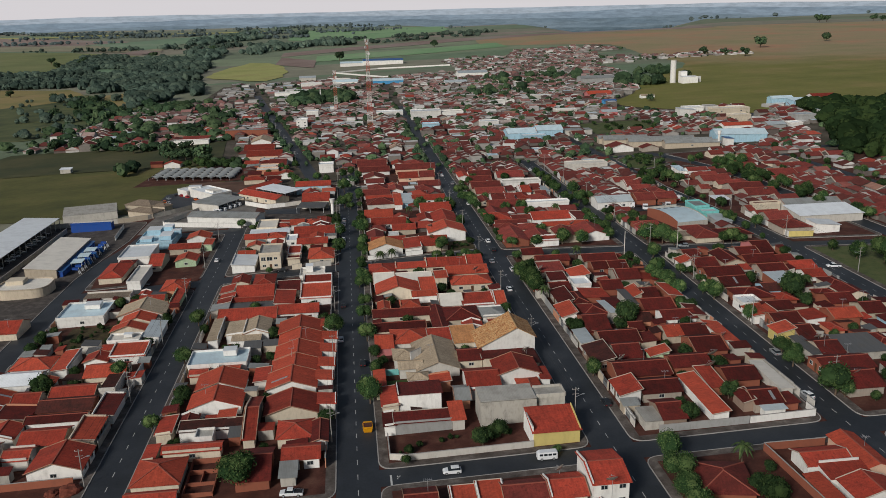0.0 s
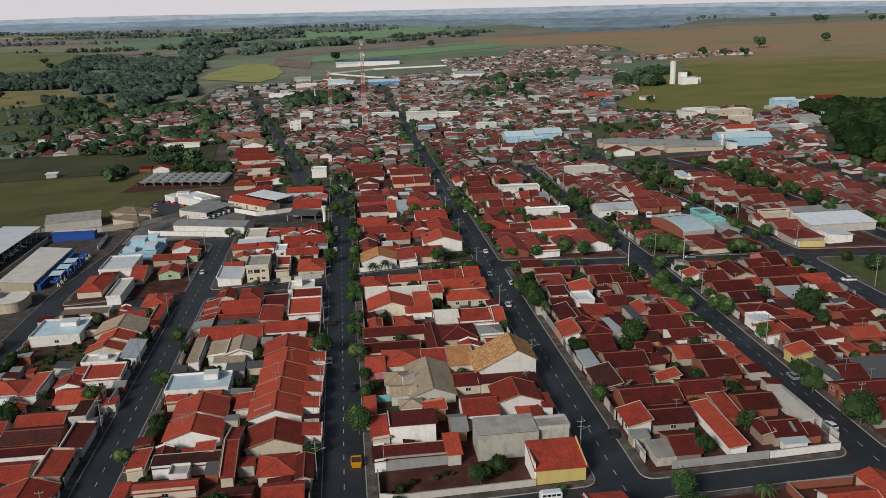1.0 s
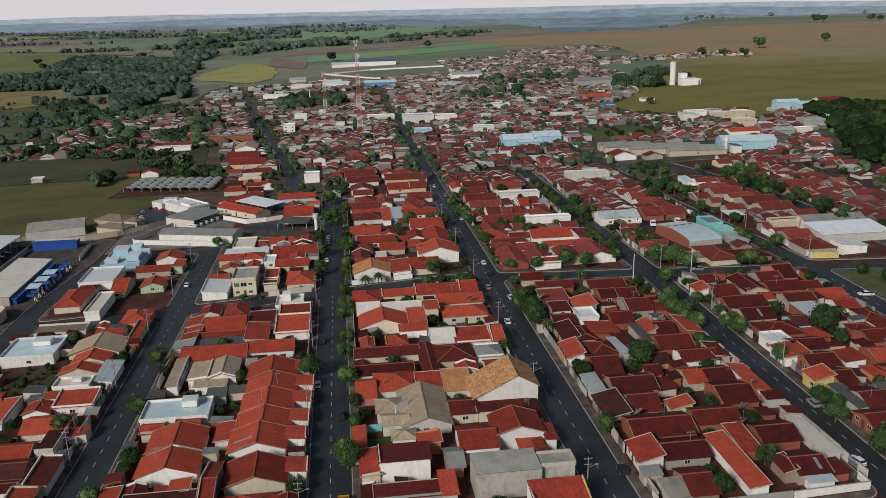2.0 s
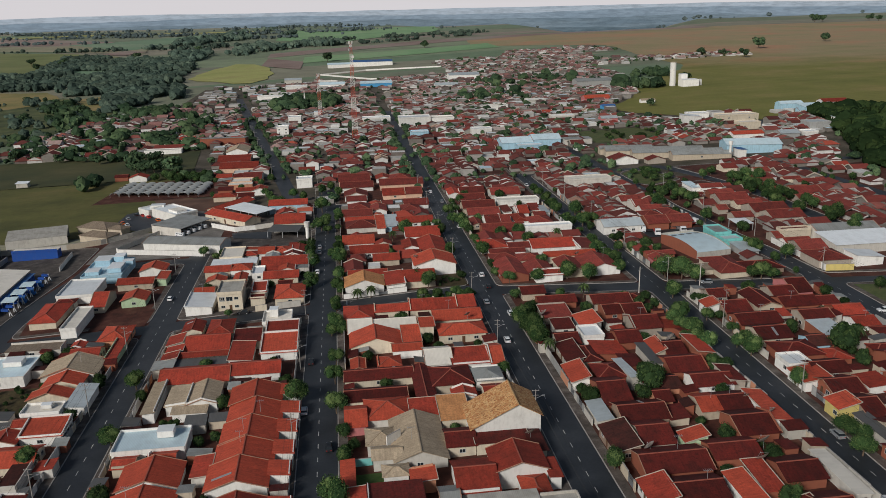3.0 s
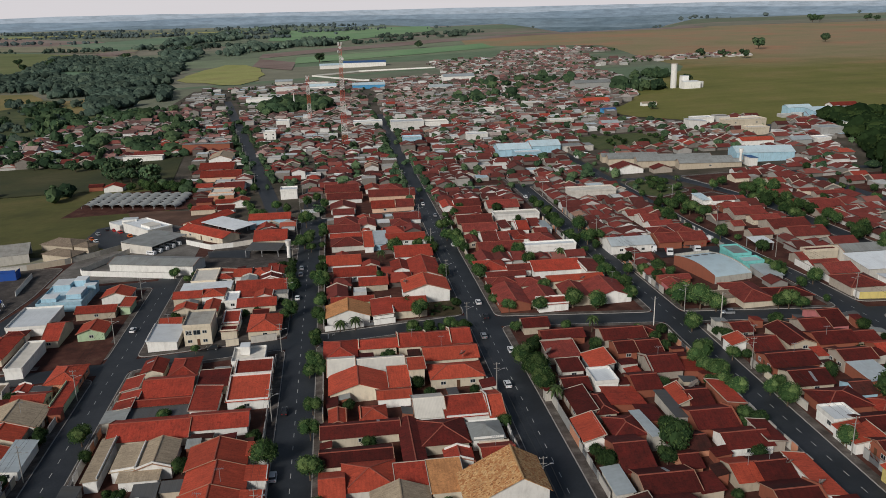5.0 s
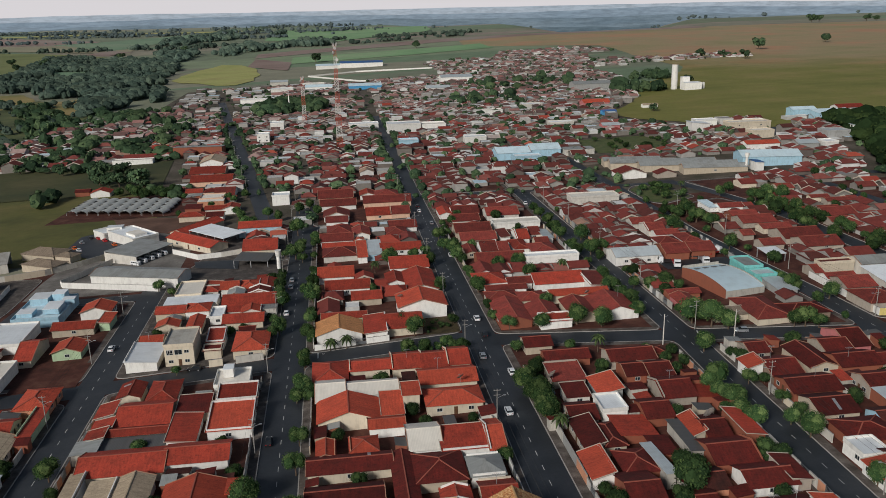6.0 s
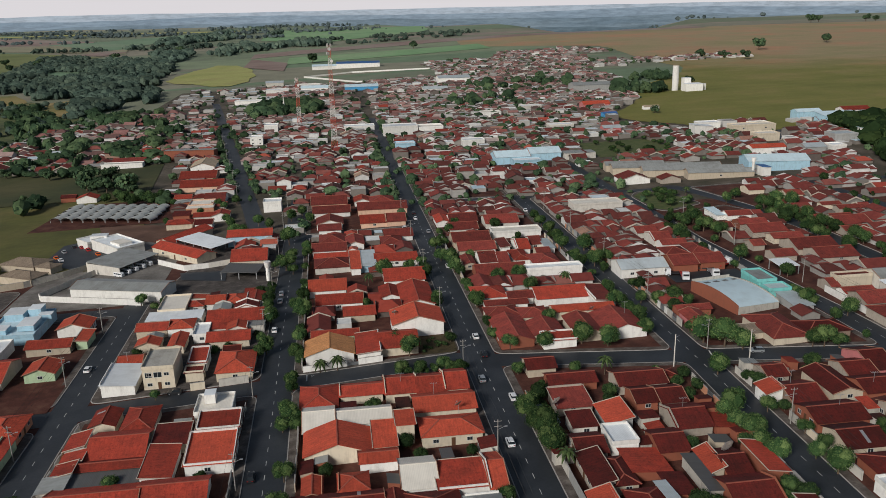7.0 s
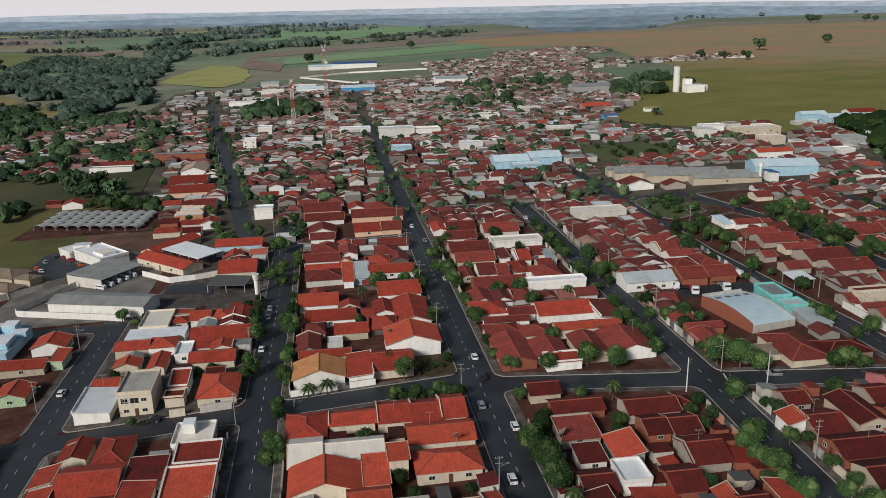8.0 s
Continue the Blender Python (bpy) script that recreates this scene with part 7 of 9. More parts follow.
lot_house(-124.0, 347, 12, 46, 4.2, "sE", "cream", "beige", wins=False, name="depot_building")
lot_house(-116.9, 347, 1.8, 44, 3.2, "sE", "blue", "royal", wins=False, name="loading_bay", label="narrow blue loading bay along a depot building")
for i in range(3):
    lorry(-113.6, 341 + 9.0 * i, -82, "blue", "blue")
for i, cy in enumerate((336.5, 345.5, 354.5)):
    canopy(-113.4, cy, 4.6, 5.0, 3.2, "paleblue", 0, 0.3, "", "small pale blue canopy over a loading bay")


def gantry(x, y):
    root = thing("loading_gantry", pose(x, y, gz(x, y) + 0.15, 0, 0, -4), "small blue and white steel loading gantry beside a depot", "gantry", "loading gantries")
    bm = bmesh.new()
    bar(bm, (0, 0, -0.2), (0, 0, 2.7), 0.24)
    part("post", bm, MAST_PALE, root, "white post")
    bm = bmesh.new()
    bar(bm, (0.9, 0, -0.2), (0, 0, 2.5), 0.2)
    part("brace", bm, MAST_PALE, root, "white slanted brace")
    bm = bmesh.new()
    hull(bm, [(-2.4, -0.7, 2.0), (0, -0.7, 1.8), (0, 0.7, 1.8), (-2.4, 0.7, 2.0)], [(-2.4, -0.7, 2.7), (0, -0.7, 2.5), (0, 0.7, 2.5), (-2.4, 0.7, 2.7)])
    bmesh.ops.recalc_face_normals(bm, faces=bm.faces)
    part("beam", bm, WALLS["royal"], root, "blue beam")


MAST_PALE = plain_mat("white_frame_paint", (0.70, 0.71, 0.72), 0.6, vary=0.1)
for i in range(11):
    gantry(-110.6, 327.5 + 4.1 * i)
lot_house(-127, 405, 19, 5, 4.0, "flat", "cream", "royal", wins=False, name="depot_building", caps="S")
canopy(-136, 434, 26, 15, 4.2, "slab", 14, 1.3, "NSW", "beige sheet-roofed open shed beside a pasture")
for hx, hy, hw, hd, hz in ((-112.0, 448.6, 17, 11, -25), (-107.0, 429.6, 16, 8.5, -28), (-100.8, 440.2, 8, 6, -28)):
    house(hx, hy, hw, hd, 3.0, "hip", "brown", "beige", wins=False, rz=hz)
canopy(-70.6, 437.6, 21.5, 18, 4.0, "grey", 57, 0.5, "NW", "grey-roofed vehicle shelter with parked vans under it")
for i in range(5):
    van(-69.6 + 2.1 * i, 424.5 + 3.3 * i, -123)
house(-79.4, 466.2, 23, 12.5, 3.9, "flat", "white", "white", caps="NSEW", rz=-49, name="modern_house")
house(-92.6, 478.2, 10, 11, 3.3, "flat", "white", "white", caps="NSEW", rz=-49, wins=False, name="modern_house", label="lower white wing of a modern flat-roofed house")
house(-77.0, 463.0, 8, 6, 4.9, "flat", "cream", "white", rz=-49, wins=False, name="modern_house", label="white upper storey on a modern flat-roofed house")
# upper box of the modern house, built with the tank-housing part
roof_box(-89.6, 477.0, gz(-90, 477) + 3.4, 7, 4.5, 2.0)
canopy(-40.0, 454.2, 25, 12.5, 4.4, "white", -46, 0.35, "", "pale sheet roof on slim posts beside a red-roofed house")
house(-47.9, 446.3, 30, 9.6, 3.2, "gx", "red", "cream", rz=-44, front="S", name="service_building", category="building", label="long cream building with a red clay-tile gabled roof")
house(-51.6, 473.4, 27, 9, 3.2, "gx", "red", "cream", rz=57, wins=False, name="service_building", category="building", label="rear wing of a cream building with a red clay-tile roof")
canopy(-20.0, 410.4, 14.5, 10, 3.0, "darkgrey", -14, 0.5, "N", "dark corrugated open shed with a back wall")
lot_house(-21, 460, 19, 10, 4.6, "gx", "red", "blue", wins=False)
for x0, y0, x1, y1, m in ((-91.5, 400.4, -52.5, 385.2, "white"), (-93.1, 403.4, -91.5, 400.4, "white"), (-93.1, 403.4, -79.8, 429.6, "offwhite"), (-104.2, 420.6, -92.4, 430.4, "concrete"), (-92.4, 430.4, -83.0, 440.0, "concrete"), (-56.9, 437.2, -44.4, 424.6, "white"), (-44.4, 424.6, -35.0, 425.3, "white"), (-35.0, 425.3, -26.8, 427.9, "offwhite")):
    yard_wall(x0, y0, x1, y1, 2.2, m)
for x, y, c in ((-104.2, 460.6, "orange"), (-103.6, 470.0, "silver"), (-101.5, 477.5, "black"), (-97.5, 475.6, "red"), (-93.5, 470.5, "red"), (-87.0, 461.3, "orange"), (-101.0, 456.0, "white")):
    car(x, y, 30, c)


def tower_tank(x, y, h=7.0):
    root = thing("water_tower", pose(x, y, gz(x, y) + 0.1), "small white water tank on a slim tower", "water tower")
    bm = bmesh.new()
    bar(bm, (0, 0, -0.5), (0, 0, h), 1.5, sides=10)
    part("shaft", bm, WALLS["white"], root)
    bm = bmesh.new()
    bmesh.ops.create_cone(bm, cap_ends=True, segments=16, radius1=1.0, radius2=1.35, depth=2.2, matrix=Matrix.Translation((0, 0, h + 1.0)))
    part("tank", bm, WALLS["white"], root)


tower_tank(-9.8, 401, 5.5)
tower_tank(243, 512, 8)


# ---- long boundary walls of the depots along the lane ----
for x0, y0, x1, y1, h, m in ((-150, 414, -118, 416, 2.4, "concrete"), (-118, 416, -104.2, 420.6, 2.4, "beige"), (-112, 404, -110, 380, 2.0, "white"), (-139, 321, -139, 404, 2.2, "concrete")):
    yard_wall(x0, y0, x1, y1, h, m)

# ---- sheds and walls by the public square ----
house(200, 318, 28, 14, 3.8, "sS", "white", "offwhite", rise=1.2, wins=False, name="market_hall", label="long white sheet-roofed hall beside low houses", category="hall")
house(203, 335, 26, 9, 4.0, "gx", "grey", "offwhite", wins=False, name="market_hall", label="grey sheet-roofed hall behind a white one", category="hall")
house(190, 301, 10, 8, 3.2, "sE", "white", "white", wins=False)
house(178, 305, 12, 12, 3.0, "hip", "clay", "taupe", wins=False)
house(179, 319, 10, 11, 3.0, "gx", "clay", "taupe", wins=False)
yard_wall(173.2, 334, 172.8, 296, 2.3, "white")
yard_wall(172.8, 296, 182, 294, 2.3, "yellow")

# ---- greenhouse tunnels ----
FILM = plain_mat("greenhouse_film", (0.40, 0.405, 0.385), 0.5, vary=0.2, scale=0.5)
def tunnel(x, y, w, d, rz):
    root = thing("greenhouse_tunnel", pose(x, y, gz(x, y) + 0.05, 0, 0, rz), "arched greenhouse tunnel under pale plastic film", "greenhouse", "greenhouse tunnels")
    bm = bmesh.new()
    n = 8
    for i in range(n):
        a0, a1 = math.pi * i / n, math.pi * (i + 1) / n
        p, q = (-w / 2 * math.cos(a0), 1.4 + 1.5 * math.sin(a0)), (-w / 2 * math.cos(a1), 1.4 + 1.5 * math.sin(a1))
        face(bm, [(p[0], -d / 2, p[1]), (q[0], -d / 2, q[1]), (q[0], d / 2, q[1]), (p[0], d / 2, p[1])], [(p[0], 0), (q[0], 0), (q[0], d), (p[0], d)])
    bmesh.ops.remove_doubles(bm, verts=bm.verts, dist=0.01)
    bmesh.ops.solidify(bm, geom=bm.faces, thickness=0.05)
    part("film", bm, FILM, root)
    for sx in (-1, 1):
        for sy in (-1, 1):
            bm = bmesh.new()
            bar(bm, (sx * (w / 2 - 0.1), sy * (d / 2 - 0.2), -0.6), (sx * (w / 2 - 0.1), sy * (d / 2 - 0.2), 1.42), 0.14)
            part("post", bm, GALV, root)


for i in range(9):
    for j in range(4):
        tunnel(-125 + 6.0 * i + j * 0.6, 537 - 2.1 * i + j * 8.2, 6.0, 7.8, -19)

# ---- lattice masts ----
MAST_RED = plain_mat("mast_red", (0.42, 0.09, 0.06), 0.6, vary=0.1)
MAST_WHITE = plain_mat("mast_white", (0.62, 0.6, 0.57), 0.6, vary=0.1)


def mast(x, y, h, base, top, bands=9):
    root = thing("radio_mast", pose(x, y, gz(x, y)), "tall red and white banded lattice radio mast", "mast")
    for k in range(bands):
        z0, z1 = h * k / bands, h * (k + 1) / bands
        bm = bmesh.new()
        steps = 4
        for s in range(steps):
            za, zb = z0 + (z1 - z0) * s / steps, z0 + (z1 - z0) * (s + 1) / steps
            ra, rb = (base + (top - base) * z / h for z in (za, zb))
            ca = [Vector((ra * cx / 2, ra * cy / 2, za)) for cx, cy in ((-1, -1), (1, -1), (1, 1), (-1, 1))]
            cb = [Vector((rb * cx / 2, rb * cy / 2, zb)) for cx, cy in ((-1, -1), (1, -1), (1, 1), (-1, 1))]
            for i in range(4):
                j = (i + 1) % 4
                bar(bm, ca[i], cb[i], 0.24)
                bar(bm, ca[i], cb[j], 0.11)
                bar(bm, cb[i], ca[j], 0.11)
                bar(bm, cb[i], cb[j], 0.11)
        part("lattice_section", bm, MAST_RED if k % 2 == 0 else MAST_WHITE, root, "red lattice section" if k % 2 == 0 else "white lattice section")
    for i, z in enumerate((h * 0.86, h * 0.97, h * 0.93)):
        bm = bmesh.new()
        bmesh.ops.create_cone(bm, cap_ends=True, segments=14, radius1=1.1, radius2=1.1, depth=0.5, matrix=pose(1.2 - 1.2 * i, -1.2, z, 90, 0, 20 * i))
        part("drum_antenna", bm, MAST_WHITE, root)
    bm = bmesh.new()
    for i in range(6):
        a = 2 * math.pi * i / 6
        bar(bm, (1.5 * math.cos(a), 1.5 * math.sin(a), h * 0.985), (1.5 * math.cos(a), 1.5 * math.sin(a), h * 1.02), 0.4, sides=6)
        bar(bm, (0, 0, h), (1.5 * math.cos(a), 1.5 * math.sin(a), h), 0.1)
    part("panel_antenna", bm, MAST_WHITE, root)


mast(19.5, 705, 76, 4.6, 1.6)
mast(-11, 880, 43, 3.6, 2.4, 5)

# ---- white water tower and its buildings by the pasture ----
root = thing("water_tower", pose(392, 961, gz(392, 961)), "tall plain white concrete water tower beside a pasture", "water tower")
bm = bmesh.new()
bmesh.ops.create_cone(bm, cap_ends=True, segments=20, radius1=3.4, radius2=3.4, depth=28, matrix=Matrix.Translation((0, 0, 13)))
part("shaft", bm, WALLS["white"], root)
bm = bmesh.new()
bmesh.ops.create_cone(bm, cap_ends=True, segments=20, radius1=3.6, radius2=3.6, depth=0.5, matrix=Matrix.Translation((0, 0, 27)))
part("rim", bm, TRIM, root)
house(406, 948, 19, 12, 8.0, "flat", "white", "white", name="reservoir", wins=False)
house(403, 958, 8, 7, 13.5, "flat", "white", "white", name="reservoir", wins=False)
house(420, 949, 2.4, 3, 7.0, "flat", "white", "white", name="pump_house", wins=False)

# ---- larger buildings farther off ----
house(130, 610, 22, 18, 4.8, "gx", "paleblue", "blue", name="factory", wins=False)
house(152, 612, 20, 16, 5.2, "gx", "paleblue", "blue", name="factory", wins=False)
house(137, 594, 18, 10, 3.6, "flat", "white", "blue", caps="NSEW")
house(174, 606, 20, 10, 4.0, "flat", "grey", "offwhite", name="warehouse", wins=False)
for sx, sy, sw in ((192, 556, 34), (206, 543, 62), (216, 530, 56), (226, 517, 36)):
    house(sx, sy, sw, 8.5, 3.4, "gx", "grey", "beige", name="school_wing", category="school", rz=-7, label="long low beige school wing with a grey sheet roof")
house(178, 521, 16, 12, 2.8, "gy", "clay", "white", name="school_hall", wins=False)
house(196, 514, 11, 7, 2.4, "gy", "clay", "taupe", name="school_hall", wins=False)
house(264, 528, 34, 16, 5.6, "gx", "paleblue", "blue", name="sports_hall", wins=False, rz=-8)
house(250, 514, 5, 8, 4.6, "sE", "blue", "white", name="sports_hall", wins=False)
house(285, 575, 22, 9, 4.0, "gx", "bright", "white", wins=False)
house(315, 650, 32, 10, 6.5, "flat", "cream", "cream", name="office_building", caps="NSEW")
house(283, 662, 14, 10, 6.0, "sE", "white", "white", wins=False, name="warehouse")
house(396, 672, 30, 14, 6.0, "sS", "paleblue", "blue", wins=False, name="factory")
house(420, 690, 22, 12, 6.5, "gx", "red", "white", wins=False)
house(345, 590, 16, 12, 6.0, "flat", "steel", "grey", wins=False, name="warehouse", caps="NSEW")
house(365, 592, 8, 12, 7.0, "sE", "paleblue", "white", wins=False)
house(93, 434, 21, 7, 2.8, "flat", "cream", "white", wins=False, caps="NSEW")
house(140, 468.5, 24, 9, 3.6, "flat", "cream", "offwhite", wins=False, caps="NSEW")
canopy(171.8, 356.5, 7.4, 8, 3.4, "white", 0, 0.3, "", "small white sheet canopy beside a street")
house(74, 775, 28, 16, 7.0, "flat", "white", "white", wins=False, name="office_building", caps="NSEW")
house(99, 772, 20, 12, 5.0, "flat", "cream", "white", wins=False, name="office_building", caps="NSEW")
house(-86, 722, 36, 14, 6.0, "sN", "grey", "brick", wins=False, name="warehouse", rz=-4)
house(14, 522, 18, 16, 3.0, "gx", "clay", "peach", wins=False)
house(40, 500, 24, 13, 3.0, "gx", "clay", "peach", wins=False)
house(15, 501, 18, 12, 2.8, "gx", "clay", "white", wins=False)
house(41, 517, 12, 13, 2.6, "hip", "clay", "offwhite", wins=False)
house(31, 521, 8, 11, 2.6, "gy", "red", "white", wins=False)
house(-15, 523, 9, 8, 5.0, "flat", "white", "white", wins=False, caps="NSEW")
house(-42, 772, 10, 9, 6.5, "flat", "white", "white", caps="NSEW")
house(75, 1640, 78, 30, 8, "gx", "blue", "white", wins=False, name="factory")
house(18, 1640, 52, 22, 6, "gx", "paleblue", "white", wins=False, name="factory")
house(62, 1215, 44, 20, 5, "gx", "paleblue", "deepblue", wins=False, name="factory")
house(0, 1227, 36, 18, 6, "gx", "paleblue", "white", wins=False, name="factory")
house(190, 1240, 44, 26, 7, "gx", "steel", "white", wins=False, name="sports_hall")
house(325, 1034, 56, 22, 6, "gx", "grey", "grey", wins=False, name="warehouse")
for x0, y0, x1, y1 in ((-20, 1480, 60, 1330), (60, 1330, 190, 1300), (-20, 1480, 60, 1520), (60, 1520, 190, 1500)):
    yard_wall(x0, y0, x1, y1, 2.2, "white")


house(-68.4, 663.7, 15.5, 22.0, 4.5, "gy", "beige", "white")
house(-67.1, 630.9, 22.0, 22.0, 3.0, "gx", "red", "peach")
house(-60.5, 598.0, 24.7, 16.0, 3.0, "gx", "red", "peach")
house(-53.1, 541.0, 12.5, 11.7, 3.2, "flat", "cream", "peach", caps="NSEW")
house(-47.7, 555.8, 10.7, 18.0, 2.6, "gx", "clay", "white")
house(-127.5, 712.6, 22.2, 22.0, 2.6, "gx", "clay", "offwhite")
house(-128.6, 786.9, 7.1, 22.0, 4.0, "gy", "red", "white")
house(-116.8, 771.4, 6.1, 22.0, 3.0, "hip", "beige", "white")


BUILT = [(-78, -59, 651, 677), (-80, -54, 618, 644), (-75, -46, 585, 611), (-61, -45, 533, 549), (-55, -40, 545, 567), (-141, -114, 700, 726), (-134, -123, 774, 800), (-122, -112, 758, 784),
         (120, 166, 586, 622), (164, 256, 506, 566), (252, 280, 510, 532), (295, 355, 1020, 1048), (165, 215, 1224, 1256), (38, 86, 1202, 1228)]
for bx, by, bw, bd, bh, roof, wall in ((42, 816, 26, 12, 4, "white", "white"), (100, 785, 20, 12, 4, "cream", "white"), (298, 684, 17, 9, 5, "white", "white"), (330, 668, 14, 9, 4.6, "cream", "white"), (308, 618, 16, 10, 5, "cream", "cream"), (308, 563, 14, 10, 4.5, "steel", "grey"),
                                   (322, 560, 9, 9, 4.6, "white", "white"), (387, 700, 20, 10, 6, "paleblue", "blue"), (425, 676, 16, 10, 5, "paleblue", "blue"), (269, 862, 26, 14, 4, "bright", "pink"), (253, 775, 12, 8, 5, "blue", "deepblue"), (-70, 1110, 46, 12, 5, "white", "white"), (-50, 1240, 30, 16, 5, "white", "white"),
                                   (-10, 1290, 34, 14, 5, "cream", "white"), (-60, 1360, 26, 14, 5, "steel", "offwhite"), (150, 1130, 30, 14, 4, "steel", "white"), (210, 880, 20, 12, 4, "white", "offwhite"), (165, 850, 18, 12, 4, "cream", "white"), (120, 690, 16, 10, 4, "white", "white"), (70, 690, 14, 10, 5, "white", "blue"),
                                   (-35, 850, 12, 12, 6, "white", "white"), (-60, 1010, 26, 10, 4, "cream", "white"), (200, 740, 20, 10, 3.6, "white", "offwhite"), (230, 705, 14, 9, 3.6, "steel", "pink"), (-190, 780, 22, 8, 3.4, "steel", "offwhite"), (-118, 742, 12, 9, 5.5, "red", "white"), (-130, 700, 28, 7, 3.2, "slab", "white")):
    BUILT.append((bx - bw / 2 - 4, bx + bw / 2 + 4, by - bd / 2 - 4, by + bd / 2 + 4))
    house(bx, by, bw, bd, bh, "gx" if roof in ("bright", "red", "steel", "paleblue", "blue") else "flat", roof, wall, wins=False, caps="" if roof in ("bright", "red", "steel", "paleblue", "blue") else "NSEW", name="town_building", category="building")

# ---- the tall old house on the avenue: an uneven gable, the west slope long and low ----
def uneven_gable(x0, x1, xr, y0, y1, hw, he, hr):
    cx, cy = (x0 + x1) / 2, (y0 + y1) / 2
    root = thing("house", pose(cx, cy, gz(cx, cy) + 0.15), "tall white house with a patchy amber clay-tile gabled roof", "house")
    a, b, r = (x1 - x0) / 2, (y1 - y0) / 2, xr - cx
    bm = bmesh.new()
    ring = [(-a, -0.7), (a, -0.7), (a, he - 0.1), (r, hr - 0.1), (-a, hw - 0.1)]
    va = [bm.verts.new((x, -b, z)) for x, z in ring]
    vb = [bm.verts.new((x, b, z)) for x, z in ring]
    bm.faces.new(va)
    bm.faces.new(vb[::-1])
    for i in range(5):
        j = (i + 1) % 5
        if i not in (2, 3):
            bm.faces.new((va[j], va[i], vb[i], vb[j]))
    bmesh.ops.recalc_face_normals(bm, faces=bm.faces)
    part("wall", bm, WALLS["white"], root)
    o = 0.5
    bm = bmesh.new()
    slope(bm, [(a + o, -b - o, he - 0.2), (a + o, b + o, he - 0.2), (r, b + o, hr), (r, -b - o, hr)])
    slope(bm, [(-a - o, b + o, hw - 0.15), (-a - o, -b - o, hw - 0.15), (r, -b - o, hr), (r, b + o, hr)])
    part("roof", bm, ROOFS["orange"], root)
    bm = bmesh.new()
    bar(bm, (r, -b - o, hr + 0.03), (r, b + o, hr + 0.03), 0.3, 0.2)
    part("ridge_cap", bm, ROOFS["orange"], root)
    for z in (1.0, 4.2):
        window(root, a, -2.0, z, "E", 1.6, 1.2)
        window(root, a, 2.5, z, "E", 1.6, 1.2)
    return root


uneven_gable(32.4, 48.0, 42.8, 204.0, 215.5, 4.3, 6.6, 9.6)

# ---- details of the two-storey corner house ----
for wx, ww in ((-2.6, 1.9), (-0.2, 2.2)):
    window(tan_house, wx, -6.4, 3.5, "S", ww, 1.6)

# ---- lawns and waste ground inside the blocks ----
for nm, x0, x1, y0, y1, m, lb in (("lawn_yard", 5.4, 12.4, 188.5, 197.5, GRASS, "small green back lawn"), ("waste_lot", -93, -76.5, 243.5, 261.5, SCRUB, "dry brown scrub on a vacant lot"), ("earth_lot", -78, -60, 304, 321, EARTH, "bare red earth corner lot"), ("grass_lot", 38.8, 49.2, 316.3, 330, SCRUB, "rough grass on a vacant corner lot")):
    drape(nm, lambda y, x0=x0, x1=x1: (x0, x1), y0, y1, m, 0.19, 10, "structure", lb, "ground")
drape("greenhouse_ground", lambda y: (-134 + 0.1 * (y - 515), -62), 514, 574, EARTH, 0.3, 20, "structure", "bare red earth round the greenhouses", "ground")

# ---- trees of the public square ----
for x, y, r in ((180, 262, 3.2), (186, 255, 4.0), (183, 246, 3.4), (192, 268, 3.0), (200, 258, 3.6), (178, 274, 2.2), (196, 244, 3.2), (210, 262, 3.4), (205, 248, 3.0), (188, 236, 3.4)):
    tree(x, y, r, "street")

# ---- sheds, cottages and trees between the greenhouses and the road ----
for hx, hy, hw, hd, kind, roof, wall in ((-53, 534, 14, 9, "flat", "cream", "salmon"), (-76, 563, 10, 8, "gx", "dark", "brick"), (-66, 562, 9, 8, "gx", "red", "offwhite"), (-56, 560, 9, 8, "hip", "dark", "cream"), (-123, 584, 11, 8, "gy", "red", "white"), (-60, 518, 8, 7, "sS", "dark", "brick"),
                                          (-48, 512, 10, 7, "gx", "red", "offwhite"), (-58, 500, 12, 8, "hip", "red", "beige"), (-46, 496, 8, 8, "gx", "dark", "white"), (-40, 512, 8, 9, "gy", "red", "white"), (-64, 548, 8, 6, "sW", "grey", "brick"), (-135, 590, 8, 6, "gx", "dark", "brick"), (-198, 593, 7, 5, "sS", "white", "concrete")):
    house(hx, hy, hw, hd, 3.0, kind, roof, wall, wins=False)
for tx, ty, r in ((-83, 561, 3.2), (-88, 566, 3.6), (-94, 563, 3.0), (-79, 570, 2.8), (-99, 568, 3.4), (-70, 552, 2.0), (-45, 540, 2.2), (-41, 534, 2.0), (-36, 545, 2.4), (-52, 524, 1.8), (-66, 508, 1.8), (-36, 500, 2.2), (-33, 490, 2.4), (-30, 482, 2.2), (-112, 578, 2.6), (-106, 582, 2.8)):
    tree(tx, ty, r, "dark" if r > 2.5 else "street")

# ---- slim white monument in the park ----
root = thing("monument", pose(-30, 990, gz(-30, 990)), "slim white pointed monument among park trees", "monument")
bm = bmesh.new()
bar(bm, (0, 0, -0.5), (0, 0, 3.0), 5.0, sides=8, taper=0.8)
part("plinth", bm, WALLS["white"], root)
bm = bmesh.new()
bar(bm, (0, 0, 3.0), (0, 0, 19), 3.2, sides=8, taper=0.15)
part("spire", bm, WALLS["white"], root)

# ---- low bushes on the vacant lots ----
bush_rnd = random.Random(31)
for _ in range(22):
    tree(bush_rnd.uniform(-92, -77.5), bush_rnd.uniform(244.5, 260.5), bush_rnd.uniform(0.35, 0.9), "dark")
